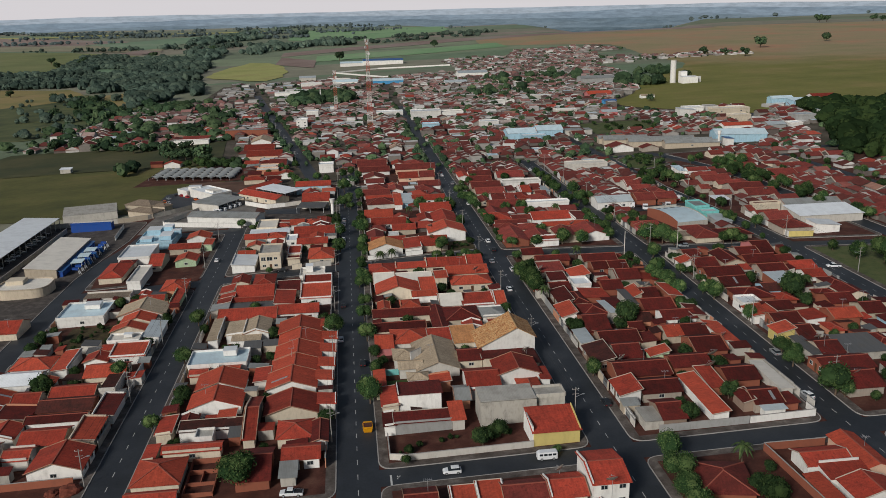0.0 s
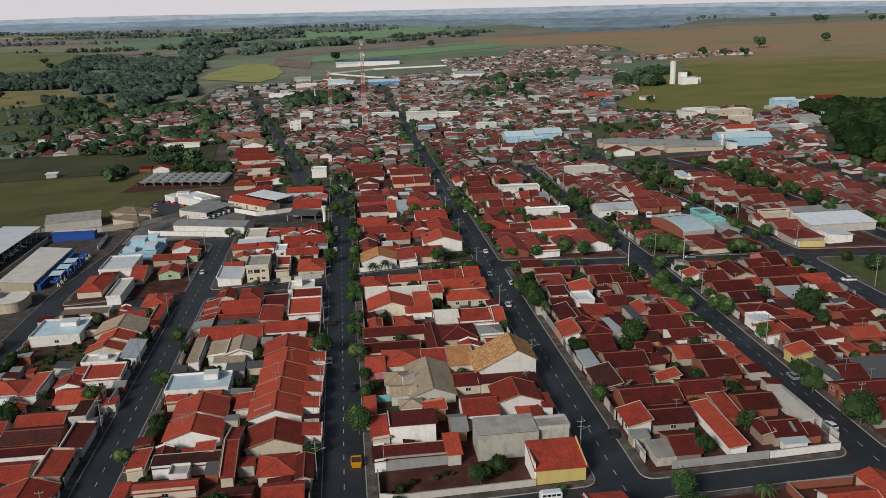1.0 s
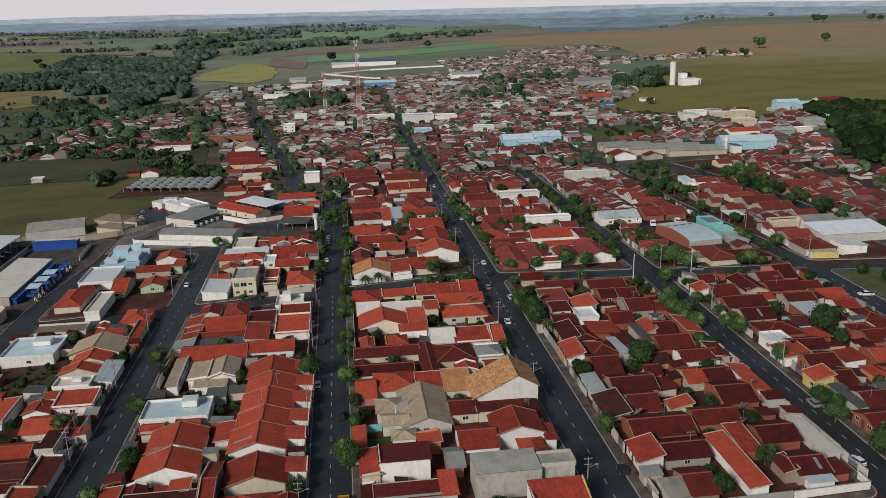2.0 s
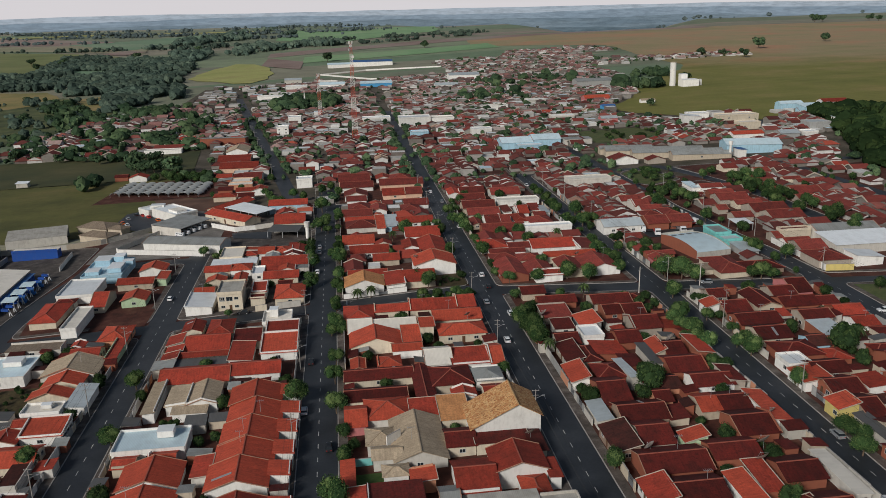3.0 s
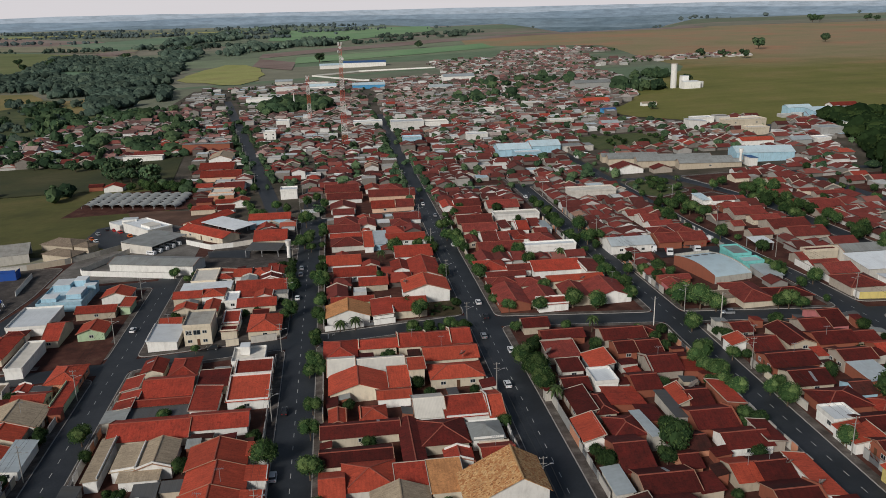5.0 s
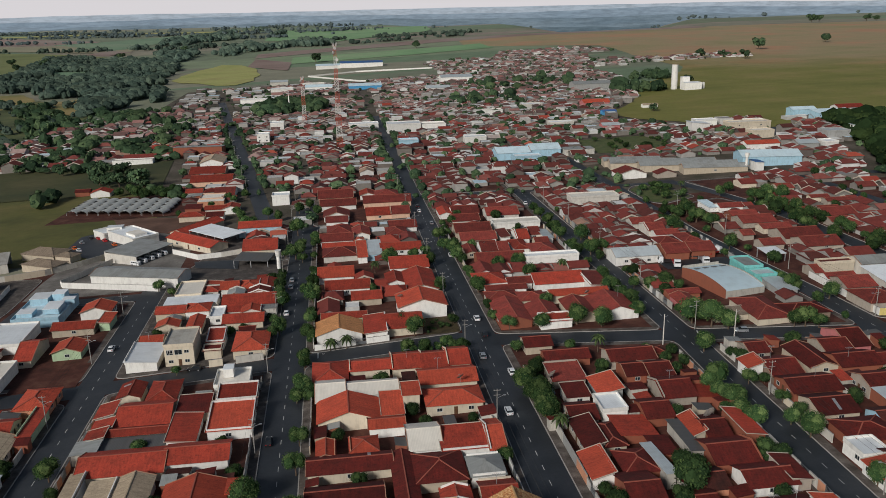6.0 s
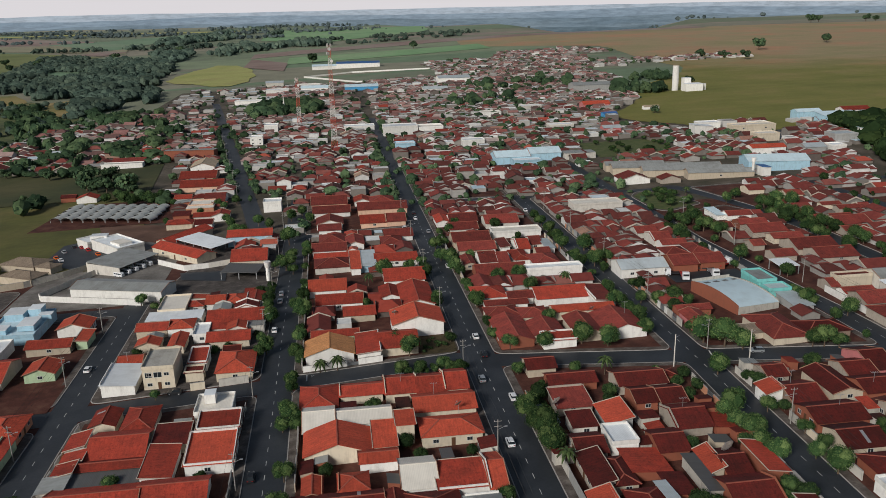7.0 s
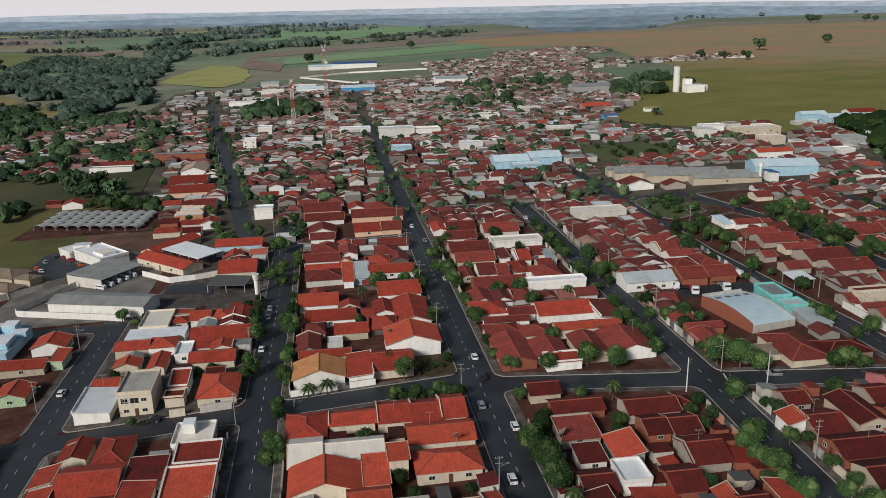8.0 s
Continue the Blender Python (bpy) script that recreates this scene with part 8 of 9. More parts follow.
for _ in range(9):
    tree(bush_rnd.uniform(6.5, 35), bush_rnd.uniform(158.5, 165), bush_rnd.uniform(0.3, 0.8), "dark")
for tx, ty, r in ((28.5, 161.5, 1.6), (30.5, 162.5, 1.9), (9.5, 159, 1.0)):
    tree(tx, ty, r, "dark")

for _ in range(20):
    tree(bush_rnd.uniform(30, 50), bush_rnd.uniform(303.3, 305.0), bush_rnd.uniform(0.7, 1.25), "street")
for _ in range(12):
    tree(bush_rnd.uniform(39.5, 48.5), bush_rnd.uniform(317.5, 329), bush_rnd.uniform(0.3, 0.7), "dark")
yard_wall(5.2, 312.7, 27.4, 314.9, 1.8, "white", 0.62)

# ---- stepped upper boxes of the modern houses ----
for bx, by, bw, bd, bh, m in ((-90, 374, 6, 7, 2.2, "paleblue"), (-83, 364, 5, 8, 1.6, "paleblue"), (-91, 361, 5, 5, 1.2, "paleblue"), (-84, 375, 4, 5, 2.8, "paleblue")):
    roof_box(bx, by, gz(bx, by) + 3.7, bw, bd, bh, "blue" if m == "paleblue" else m)

# ---- more trees along the eastern streets and in the gardens between the houses ----
green_rnd = random.Random(47)
for x_of, side, y0, y1, n in ((x_main, 6.3, 318, 458, 15), (x_main, -6.3, 318, 458, 7), (x_right, -5.6, 314, 455, 16), (x_right, 5.6, 300, 455, 9), (x_farright, -5.4, 292, 450, 12), (x_farright, 5.4, 340, 440, 9), (x_outer, -5.0, 330, 470, 13), (x_outer, 5.0, 300, 490, 20), (x_last, -5.0, 300, 490, 12), (x_last, 5.0, 300, 490, 9), (x_left, 6.0, 315, 455, 12), (x_left, -6.0, 318, 440, 8), (x_right, 5.6, 160, 262, 6), (x_left, 6.0, 165, 290, 5)):
    for _ in range(n):
        ty = green_rnd.uniform(y0, y1)
        tree(x_of(ty) + side, ty, green_rnd.uniform(1.2, 2.3) * (1.35 if x_of is x_outer else 1), "street" if green_rnd.random() < 0.7 else "dark")
for _ in range(110):
    tx, ty = green_rnd.uniform(62, 258), green_rnd.uniform(315, 470)
    if free(tx - 0.8, tx + 0.8, ty - 0.8, ty + 0.8, 0.0):
        tree(tx, ty, green_rnd.uniform(1.2, 2.2), "dark" if green_rnd.random() < 0.6 else "street")

# ---- low beige building with rounded corners beside the depot ----
def rounded_building(cx, cy, w, d, h, wall, roof):
    root = thing("depot_office", pose(cx, cy, gz(cx, cy) + 0.15), "low beige rendered building with rounded corners and a flat roof", "building")
    a, b = w / 2, d / 2
    ring = rounded([(-a, -b), (a, -b), (a, b), (-a, b)], 6.0, 8)
    bm = bmesh.new()
    hull(bm, [(x, y, -0.8) for x, y in ring], [(x, y, h) for x, y in ring])
    part("wall", bm, WALLS[wall], root)
    bm = bmesh.new()
    face(bm, [(x * 0.985, y * 0.985, h + 0.02) for x, y in ring], [(x, y) for x, y in ring])
    part("roof", bm, ROOFS[roof], root)
    bm = bmesh.new()
    for (ax, ay), (bx, by) in zip(ring, ring[1:] + ring[:1]):
        bar(bm, (ax * 0.985, ay * 0.985, h + 0.3), (bx * 0.985, by * 0.985, h + 0.3), 0.28, 0.6)
    part("parapet", bm, WALLS[wall], root)
    bm = bmesh.new()
    box(bm, -a * 0.75, -a * 0.1, b * 0.0, b * 0.7, h, h + 1.6)
    part("upper_room", bm, WALLS["cream"], root)


rounded_building(-123.5, 307.0, 19, 15, 3.3, "beige", "cream")

# ---- fields, woods and the farther town ----
def grass_mat(name, a, b, c2, scale=0.012, fine=0.25):
    m = Mat(name, 0.95)
    c = m.ramp(m.noise(scale, 5, 0.6), [(0.32, a), (0.5, b), (0.68, c2)])
    c = m.shade(c, m.noise(fine, 4, 0.65), 0.75, 1.25)
    c = m.shade(c, m.noise(0.03, 4, 0.6, "Position", (0.35, 2.2, 1)), 0.75, 1.25)
    m.color(c)
    return m.m


def slope_pasture():
    """Olive grass low on the rise, drying to straw and rust farther up."""
    m = Mat("hill_pasture", 0.95)
    low = m.ramp(m.noise(0.012, 5, 0.6), [(0.32, (0.14, 0.143, 0.032)), (0.5, (0.18, 0.172, 0.042)), (0.68, (0.225, 0.185, 0.06))])
    high = m.ramp(m.noise(0.005, 5, 0.6), [(0.35, (0.26, 0.225, 0.11)), (0.5, (0.31, 0.235, 0.13)), (0.62, (0.38, 0.21, 0.12))])
    dot = m.node("ShaderNodeVectorMath")
    dot.operation = "DOT_PRODUCT"
    dot.inputs[1].default_value = (1 / 3600, 1 / 3600, 0)
    m.link(m.coords(), dot.inputs[0])
    mix = m.node("ShaderNodeMath")
    mix.operation = "MULTIPLY_ADD"
    m.link(m.noise(0.006, 6, 0.6), mix.inputs[0])
    mix.inputs[1].default_value = 0.22
    m.link(dot.outputs["Value"], mix.inputs[2])
    c = m.mix(m.ramp(mix.outputs[0], [(0.57, (0, 0, 0)), (0.70, (1, 1, 1))]), low, high)
    c = m.shade(c, m.noise(0.25, 4, 0.65), 0.78, 1.22)
    c = m.shade(c, m.noise(0.03, 4, 0.6, "Position", (0.35, 2.2, 1)), 0.8, 1.2)
    m.color(c)
    return m.m


PASTURE = slope_pasture()
# Blue and pale tint in these two carries distance haze in the leaf colour.
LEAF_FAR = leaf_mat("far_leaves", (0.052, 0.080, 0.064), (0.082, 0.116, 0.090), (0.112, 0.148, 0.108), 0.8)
LEAF_HAZE = leaf_mat("hazed_far_leaves", (0.085, 0.115, 0.115), (0.115, 0.150, 0.150), (0.150, 0.185, 0.175), 0.8)
LEAF_TOWN = leaf_mat("garden_leaves", (0.028, 0.052, 0.030), (0.054, 0.090, 0.047), (0.10, 0.145, 0.070), 0.5)
# DRY, SOIL and CROP are paled and cooled, with distance haze in the colour.
DRY = grass_mat("hazed_dry_pasture", (0.22, 0.215, 0.13), (0.26, 0.245, 0.16), (0.29, 0.25, 0.175), 0.006)
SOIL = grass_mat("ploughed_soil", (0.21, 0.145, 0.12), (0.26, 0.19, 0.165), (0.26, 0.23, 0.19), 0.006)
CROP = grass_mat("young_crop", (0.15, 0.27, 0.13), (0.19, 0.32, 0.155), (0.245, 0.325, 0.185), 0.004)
MEADOW = grass_mat("meadow", (0.068, 0.073, 0.024), (0.105, 0.103, 0.031), (0.14, 0.12, 0.042), 0.02)
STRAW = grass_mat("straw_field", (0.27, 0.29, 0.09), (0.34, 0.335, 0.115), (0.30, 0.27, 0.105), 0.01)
DARK_MEADOW = grass_mat("dark_meadow", (0.040, 0.050, 0.022), (0.060, 0.064, 0.026), (0.085, 0.078, 0.034), 0.02)


def field(name, xl, xr, y0, y1, mat, label, lift=0.5, step=60):
    return drape(name, lambda y: (xl(y), xr(y)), y0, y1, mat, lift, step, "structure", label, "field")


def strip(name, line, thick, mat, label, lift=0.6):
    """A field that runs along a line, with uneven edges."""
    verts, faces, n, m = [], [], 0, 5
    for (x0, y0), (x1, y1) in zip(line, line[1:]):
        steps = max(2, int(math.hypot(x1 - x0, y1 - y0) / 60))
        for i in range(steps + 1):
            x, y = x0 + (x1 - x0) * i / steps, y0 + (y1 - y0) * i / steps
            for j in range(m + 1):
                v = y + thick * (j / m - 0.5) * (1 + 0.25 * noise.noise((x / 240, j * 0.02, thick / 77))) + 0.15 * thick * noise.noise((x / 320, 3.0, thick / 50))
                verts.append((x, v, gz(x, v) + lift))
            n += 1
    k = m + 1
    faces = [(a * k + j, a * k + k + j, a * k + k + j + 1, a * k + j + 1) for a in range(n - 1) for j in range(m)]
    return tagged(soup(name, verts, faces, mat), label, "field", kind="structure")


def plot(name, ring, mat, label, lift=0.5, rough=12.0):
    """A field inside a ring of corners, with slightly uneven edges, laid over the terrain."""
    pts = []
    for i, (x0, y0) in enumerate(ring):
        x1, y1 = ring[(i + 1) % len(ring)]
        n = max(1, int(math.hypot(x1 - x0, y1 - y0) / 40))
        for j in range(n):
            x, y = x0 + (x1 - x0) * j / n, y0 + (y1 - y0) * j / n
            pts.append((x + rough * noise.noise((x / 60, y / 60, 5.0)), y + 1.6 * rough * noise.noise((x / 60, y / 60, 9.0)), 0))
    bm = bmesh.new()
    bm.faces.new([bm.verts.new(p) for p in pts])
    for axis in (0, 1):
        lo, hi = min(p[axis] for p in pts), max(p[axis] for p in pts)
        v = lo + 55
        while v < hi:
            bmesh.ops.bisect_plane(bm, geom=bm.verts[:] + bm.edges[:] + bm.faces[:], plane_co=(v, v, 0), plane_no=(1, 0, 0) if axis == 0 else (0, 1, 0))
            v += 55
    bmesh.ops.recalc_face_normals(bm, faces=bm.faces)
    for f in bm.faces:
        if f.normal.z < 0:
            f.normal_flip()
        f.smooth = True
    for v in bm.verts:
        v.co.z = gz(v.co.x, v.co.y) + lift
    return tagged(part(name, bm, mat), label, "field", kind="structure")


def inside(ring, x, y):
    hit = False
    for (x0, y0), (x1, y1) in zip(ring, ring[1:] + ring[:1]):
        if (y0 > y) != (y1 > y) and x < x0 + (y - y0) * (x1 - x0) / (y1 - y0):
            hit = not hit
    return hit


def pasture_left(y):
    if y < 780:
        return 302 - 40 * smooth(690, 770, y)
    return 262 + 62 * smooth(780, 905, y) + 205 * smooth(905, 1280, y) + 0.12 * max(0, y - 1280) - 290 * smooth(1790, 2080, y) + 8 * noise.noise((y / 40, 1.5, 0))


field("field_1", pasture_left, lambda y: 2900, 655, 2420, PASTURE, "olive pasture drying to rust on a gentle rise", 0.3, 30)
field("field_3", lambda y: -330, lambda y: -76 - 0.25 * max(0, y - 512), 436, 589, MEADOW, "mown green meadow below the town", 0.25, 30)
field("field_4", lambda y: -300 + 0.2 * (y - 585), lambda y: -92 - 0.1 * (y - 600), 586, 704, DARK_MEADOW, "dark green meadow below the town", 0.25, 30)
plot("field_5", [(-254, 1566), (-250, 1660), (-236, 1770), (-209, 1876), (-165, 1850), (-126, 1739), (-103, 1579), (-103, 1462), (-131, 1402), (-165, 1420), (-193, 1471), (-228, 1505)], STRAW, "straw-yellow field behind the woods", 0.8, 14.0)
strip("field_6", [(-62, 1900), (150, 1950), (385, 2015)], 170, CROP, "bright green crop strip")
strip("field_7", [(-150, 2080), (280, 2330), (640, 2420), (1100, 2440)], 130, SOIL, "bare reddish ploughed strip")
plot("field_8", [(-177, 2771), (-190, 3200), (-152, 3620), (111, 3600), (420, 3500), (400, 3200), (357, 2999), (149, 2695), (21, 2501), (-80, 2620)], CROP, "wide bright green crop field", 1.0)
strip("field_11", [(-145, 1890), (-60, 1740)], 190, SOIL, "bare red ground beside a yard", 0.8)
OLIVE = grass_mat("olive_hillside", (0.125, 0.150, 0.055), (0.165, 0.185, 0.070), (0.20, 0.20, 0.085), 0.006)
GOLD = grass_mat("golden_hill_pasture", (0.17, 0.165, 0.06), (0.25, 0.20, 0.075), (0.29, 0.215, 0.095), 0.01)
RED_SOIL = grass_mat("bare_red_soil", (0.085, 0.045, 0.032), (0.14, 0.078, 0.055), (0.19, 0.115, 0.085), 0.05)
ROUGH = grass_mat("rough_wet_meadow", (0.050, 0.064, 0.028), (0.090, 0.105, 0.042), (0.135, 0.140, 0.055), 0.02)
# green crop with a blue haze tint mixed into its base colour
HAZED_CROP = grass_mat("hazed_green_crop", (0.125, 0.205, 0.125), (0.155, 0.24, 0.145), (0.20, 0.26, 0.17), 0.004)
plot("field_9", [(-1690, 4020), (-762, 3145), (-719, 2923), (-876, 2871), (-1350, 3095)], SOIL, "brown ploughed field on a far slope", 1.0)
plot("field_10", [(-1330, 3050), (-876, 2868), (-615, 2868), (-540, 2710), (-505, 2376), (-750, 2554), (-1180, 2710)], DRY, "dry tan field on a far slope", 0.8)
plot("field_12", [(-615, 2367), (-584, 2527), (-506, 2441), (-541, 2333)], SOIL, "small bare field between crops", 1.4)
plot("field_13", [(-856, 2930), (-691, 3185), (-457, 3588), (-405, 3160), (-505, 2971), (-535, 2601), (-584, 2532)], HAZED_CROP, "wide green crop field on a far slope", 1.2)
plot("field_14", [(-1170, 2690), (-728, 2477), (-531, 2290), (-589, 2260), (-660, 2236), (-630, 2035), (-600, 1811), (-790, 1780)], OLIVE, "olive green hillside above the woods", 0.6)
plot("field_18", [(-690, 1545), (-460, 1459), (-400, 1330), (-400, 1248), (-433, 1206), (-520, 1150)], GOLD, "golden hill pasture with single trees", 0.6)
plot("field_19", [(-376, 1298), (-323, 1325), (-279, 1102), (-337, 1138)], GOLD, "golden clearing in the woods", 0.6)
plot("field_20", [(-520, 1150), (-433, 1206), (-400, 1248), (-398, 1335), (-376, 1298), (-337, 1138), (-262, 1085), (-252, 930), (-300, 800), (-420, 800)], ROUGH, "rough wet meadow with bushes", 0.4)
plot("field_21", [(-558, 1921), (-456, 1872), (-421, 1724), (-510, 1771)], HAZED_CROP, "green clearing inside the woods", 0.9)
plot("truck_yard", [(131.5, 355), (131.5, 365.2), (157.6, 363.4), (157.6, 351.5)], ASPHALT, "dark asphalt forecourt of a truck yard", 0.34, 0.6)
plot("car_lot", [(-108, 456), (-107, 482), (-99, 488), (-86, 476), (-79.8, 459.4), (-92.9, 440)], ASPHALT, "dark asphalt lot with parked wrecks", 0.32, 1.0)
plot("asphalt_yard", [(-43.5, 411), (-45.5, 421), (-27, 418.5), (-26, 405)], ASPHALT, "dark asphalt yard between sheds", 0.32, 1.0)
plot("earth_yard", [(-101, 522), (-66, 508), (-52, 512), (-39.5, 484), (-58, 466), (-68.7, 476), (-92, 492)], RED_SOIL, "bare reddish earth behind the yards", 0.3, 3.0)
# its pale tone stands in for haze over the far land
strip("field_16", [(-1700, 3750), (-300, 3700)], 130, STRAW, "haze-pale far field", 1.0)
drape("road_north_east", lambda y: (290.5 + 0.55 * (y - 569), 299.5 + 0.55 * (y - 569)), 560, 700, ASPHALT, 0.25, 20, "structure", "worn asphalt street leading out of town", "road")
house(308, 820, 14, 6, 2.8, "gx", "beige", "white", wins=False)
drape("lawn_park", lambda y: (187, 242), 600, 660, LAWN, 0.2, 20, "structure", "narrow lawn between houses", "lawn")


ICO = bmesh.new()
bmesh.ops.create_icosphere(ICO, subdivisions=2, radius=1.0)
ICO.verts.index_update()
ICO_V, ICO_F = np.array([v.co[:] for v in ICO.verts]), np.array([[v.index for v in f.verts] for f in ICO.faces])
ICO.free()


def woods(name, places, rng, size, clumps, material, label, leaf=0.15, kind="stuff"):
    """Trees as uneven lumpy crowns with loose leaf clumps round them, in one mesh."""
    n = len(places)
    P = np.array([(x, y, gz(x, y)) for x, y in places])
    S = size * (0.55 + 1.0 * rng.random(n) ** 1.6)
    wide = np.stack([1 + 0.25 * rng.normal(size=n), 1 + 0.25 * rng.normal(size=n), 0.78 + 0.12 * rng.normal(size=n)], 1).clip(0.55, 1.5)
    phase = rng.random((n, 4)) * 7
    def crown(v, i):
        bulge = np.sin(v[:, 0] * 4.1 + phase[i, 0]) * np.cos(v[:, 1] * 3.7 + phase[i, 1]) + 0.6 * np.sin(v[:, 2] * 6 + phase[i, 2] + 3 * v[:, 0])
        return v * (S[i] * (0.84 + 0.17 * bulge))[:, None] * wide[i]
    ci = np.repeat(np.arange(n), len(ICO_V))
    cv = np.tile(ICO_V, (n, 1))
    core = P[ci] + crown(cv, ci)
    core[:, 2] += S[ci] * 0.75
    cf = (np.tile(ICO_F, (n, 1)) + np.repeat(np.arange(n) * len(ICO_V), len(ICO_F))[:, None]).tolist()
    idx = np.repeat(np.arange(n), clumps)
    v = rng.normal(size=(len(idx), 3))
    v /= np.linalg.norm(v, axis=1)[:, None]
    v[:, 2] = np.abs(v[:, 2]) * 1.1 - 0.25
    pos = P[idx] + crown(v, idx) * 1.04
    pos[:, 2] += S[idx] * 0.75
    t = np.cross(v + 0.4 * rng.normal(size=(len(idx), 3)), rng.normal(size=(len(idx), 3)))
    t /= np.linalg.norm(t, axis=1)[:, None]
    b = np.cross(t, v)
    b /= np.linalg.norm(b, axis=1)[:, None] + 1e-9
    s = (S[idx] * (leaf + 1.1 * leaf * rng.random(len(idx))))[:, None]
    quad = np.stack([pos - t * s, pos - b * s, pos + t * s, pos + b * s], 1).reshape(-1, 3)
    faces = (np.arange(len(quad)).reshape(-1, 4) + len(core)).tolist()
    ob = soup(name, np.concatenate([core, quad]).tolist(), cf + faces, material)
    return tagged(ob, label, "trees", kind=kind)


rng = np.random.default_rng(7)


def scatter(rng, n, x0, x1, y0, y1, keep):
    out = []
    for _ in range(n):
        x, y = rng.uniform(x0, x1), rng.uniform(y0, y1)
        if keep(x, y):
            out.append((x, y))
    return out


# the wooded valley of the brook and the belts behind it
BROOK = [(-760, 1790), (-600, 1811), (-630, 2035), (-660, 2236), (-589, 2260), (-489, 2162), (-332, 2039), (-285, 1853), (-278, 1682), (-244, 1419), (-203, 1220), (-240, 1164), (-266, 1081), (-343, 1366), (-406, 1352), (-464, 1482), (-680, 1555)]
GLADE = [(-558, 1921), (-456, 1872), (-421, 1724), (-510, 1771)]
BELT = [(-544, 2606), (-505, 2971), (-427, 3175), (-398, 3467), (-223, 3972), (-150, 3764), (-133, 3310), (-222, 3175), (-300, 2929), (-279, 2540), (-83, 2688), (55, 2502), (50, 2334), (-75, 2385), (-190, 2082), (-265, 1930), (-374, 2133), (-422, 2331), (-522, 2495)]


def in_brook(x, y):
    n = noise.noise((x / 130, y / 130, 0.5)) + 0.6 * noise.noise((x / 45, y / 60, 4.5))
    return inside(BROOK, x + 14 * n, y + 25 * n) and not inside(GLADE, x, y) and n > -0.3


def in_belt(x, y):
    n = noise.noise((x / 160, y / 200, 2.5)) + 0.6 * noise.noise((x / 60, y / 90, 6.5))
    return inside(BELT, x + 12 * n, y + 30 * n) and n > 0.12


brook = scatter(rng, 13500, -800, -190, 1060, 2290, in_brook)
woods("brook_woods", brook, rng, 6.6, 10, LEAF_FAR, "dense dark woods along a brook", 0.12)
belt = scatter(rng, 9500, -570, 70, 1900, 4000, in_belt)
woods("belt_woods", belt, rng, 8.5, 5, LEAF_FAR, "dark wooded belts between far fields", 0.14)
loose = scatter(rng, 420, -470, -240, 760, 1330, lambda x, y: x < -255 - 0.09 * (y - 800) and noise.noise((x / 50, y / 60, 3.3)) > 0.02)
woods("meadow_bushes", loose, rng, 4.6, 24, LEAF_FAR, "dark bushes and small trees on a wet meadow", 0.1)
hedges = []
for x0, y0, x1, y1, n, w in ((-1800, 4300, -753, 3582, 240, 10), (-160, 2230, 420, 2560, 120, 14), (-260, 2520, 500, 2760, 200, 16), (-900, 2560, -200, 2480, 160, 16), (-1700, 3080, -150, 2980, 130, 14), (-1800, 3550, 200, 3420, 230, 24), (-300, 3350, 700, 3300, 100, 12), (-2200, 4000, 2200, 4050, 260, 30)):
    for _ in range(n):
        t = rng.random()
        if noise.noise((t * 7, y0 / 100, 1.0)) > -0.08:
            hedges.append((x0 + (x1 - x0) * t + rng.normal() * 14, y0 + (y1 - y0) * t + rng.normal() * w))
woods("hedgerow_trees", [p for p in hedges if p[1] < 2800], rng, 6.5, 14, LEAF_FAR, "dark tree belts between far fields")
woods("far_hedgerow_trees", [(x + rng.normal() * 40, y + rng.normal() * 12) for x, y in hedges * 2 if y >= 2800], rng, 6.5, 8, LEAF_HAZE, "haze-tinted tree belts near the horizon")
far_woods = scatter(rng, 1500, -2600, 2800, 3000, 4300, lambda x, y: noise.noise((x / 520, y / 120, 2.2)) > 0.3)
woods("horizon_woods", far_woods, rng, 8.0, 8, LEAF_HAZE, "dark woods near the horizon")
copse = scatter(rng, 1000, 285, 520, 432, 660, lambda x, y: x > 300 + 0.42 * max(0, y - 455) + 5 * noise.noise((y / 14, 2.0, 0)) and (x < 400 + 0.5 * (y - 480) or y < 520))
woods("copse", copse, rng, 6.0, 60, LEAF_DARK, "dense dark copse at the edge of town", 0.08)
park = scatter(rng, 130, -300, -112, 700, 1060, lambda x, y: x < x_diag(y) - 34 and noise.noise((x / 40, y / 40, 7)) > 0.02) + scatter(rng, 150, -66, 6, 960, 1050, lambda x, y: True) + scatter(rng, 26, 395, 450, 1085, 1135, lambda x, y: True) + scatter(rng, 26, 325, 385, 950, 990, lambda x, y: True) + scatter(rng, 34, 150, 215, 930, 1000, lambda x, y: noise.noise((x / 20, y / 20, 4)) > -0.1) + scatter(rng, 60, 190, 330, 1060, 1180, lambda x, y: noise.noise((x / 28, y / 28, 1)) > 0)
woods("park_trees", park, rng, 6.0, 40, LEAF_TOWN, "dark park trees among the roofs", 0.1)


GROVES = [[(-419, 1311), (-370, 1250), (-273, 1053), (-238, 944), (-248, 910), (-268, 884)],
          [(-226, 840), (-184, 819), (-156, 729), (-155, 674), (-196, 681), (-214, 731), (-201, 762)],
          [(-268, 1129), (-188, 1083), (-158, 988), (-128, 885), (-127, 830), (-146, 875), (-169, 962), (-221, 978)],
          [(-165, 822), (-139, 810), (-123, 734), (-139, 727), (-146, 713)],
          [(-125, 751), (-109, 743), (-99, 688), (-112, 691)],
          [(-174, 619), (-157, 604), (-138, 546), (-147, 542)],
          [(-100, 581), (-78, 578), (-74, 551), (-94, 557)]]
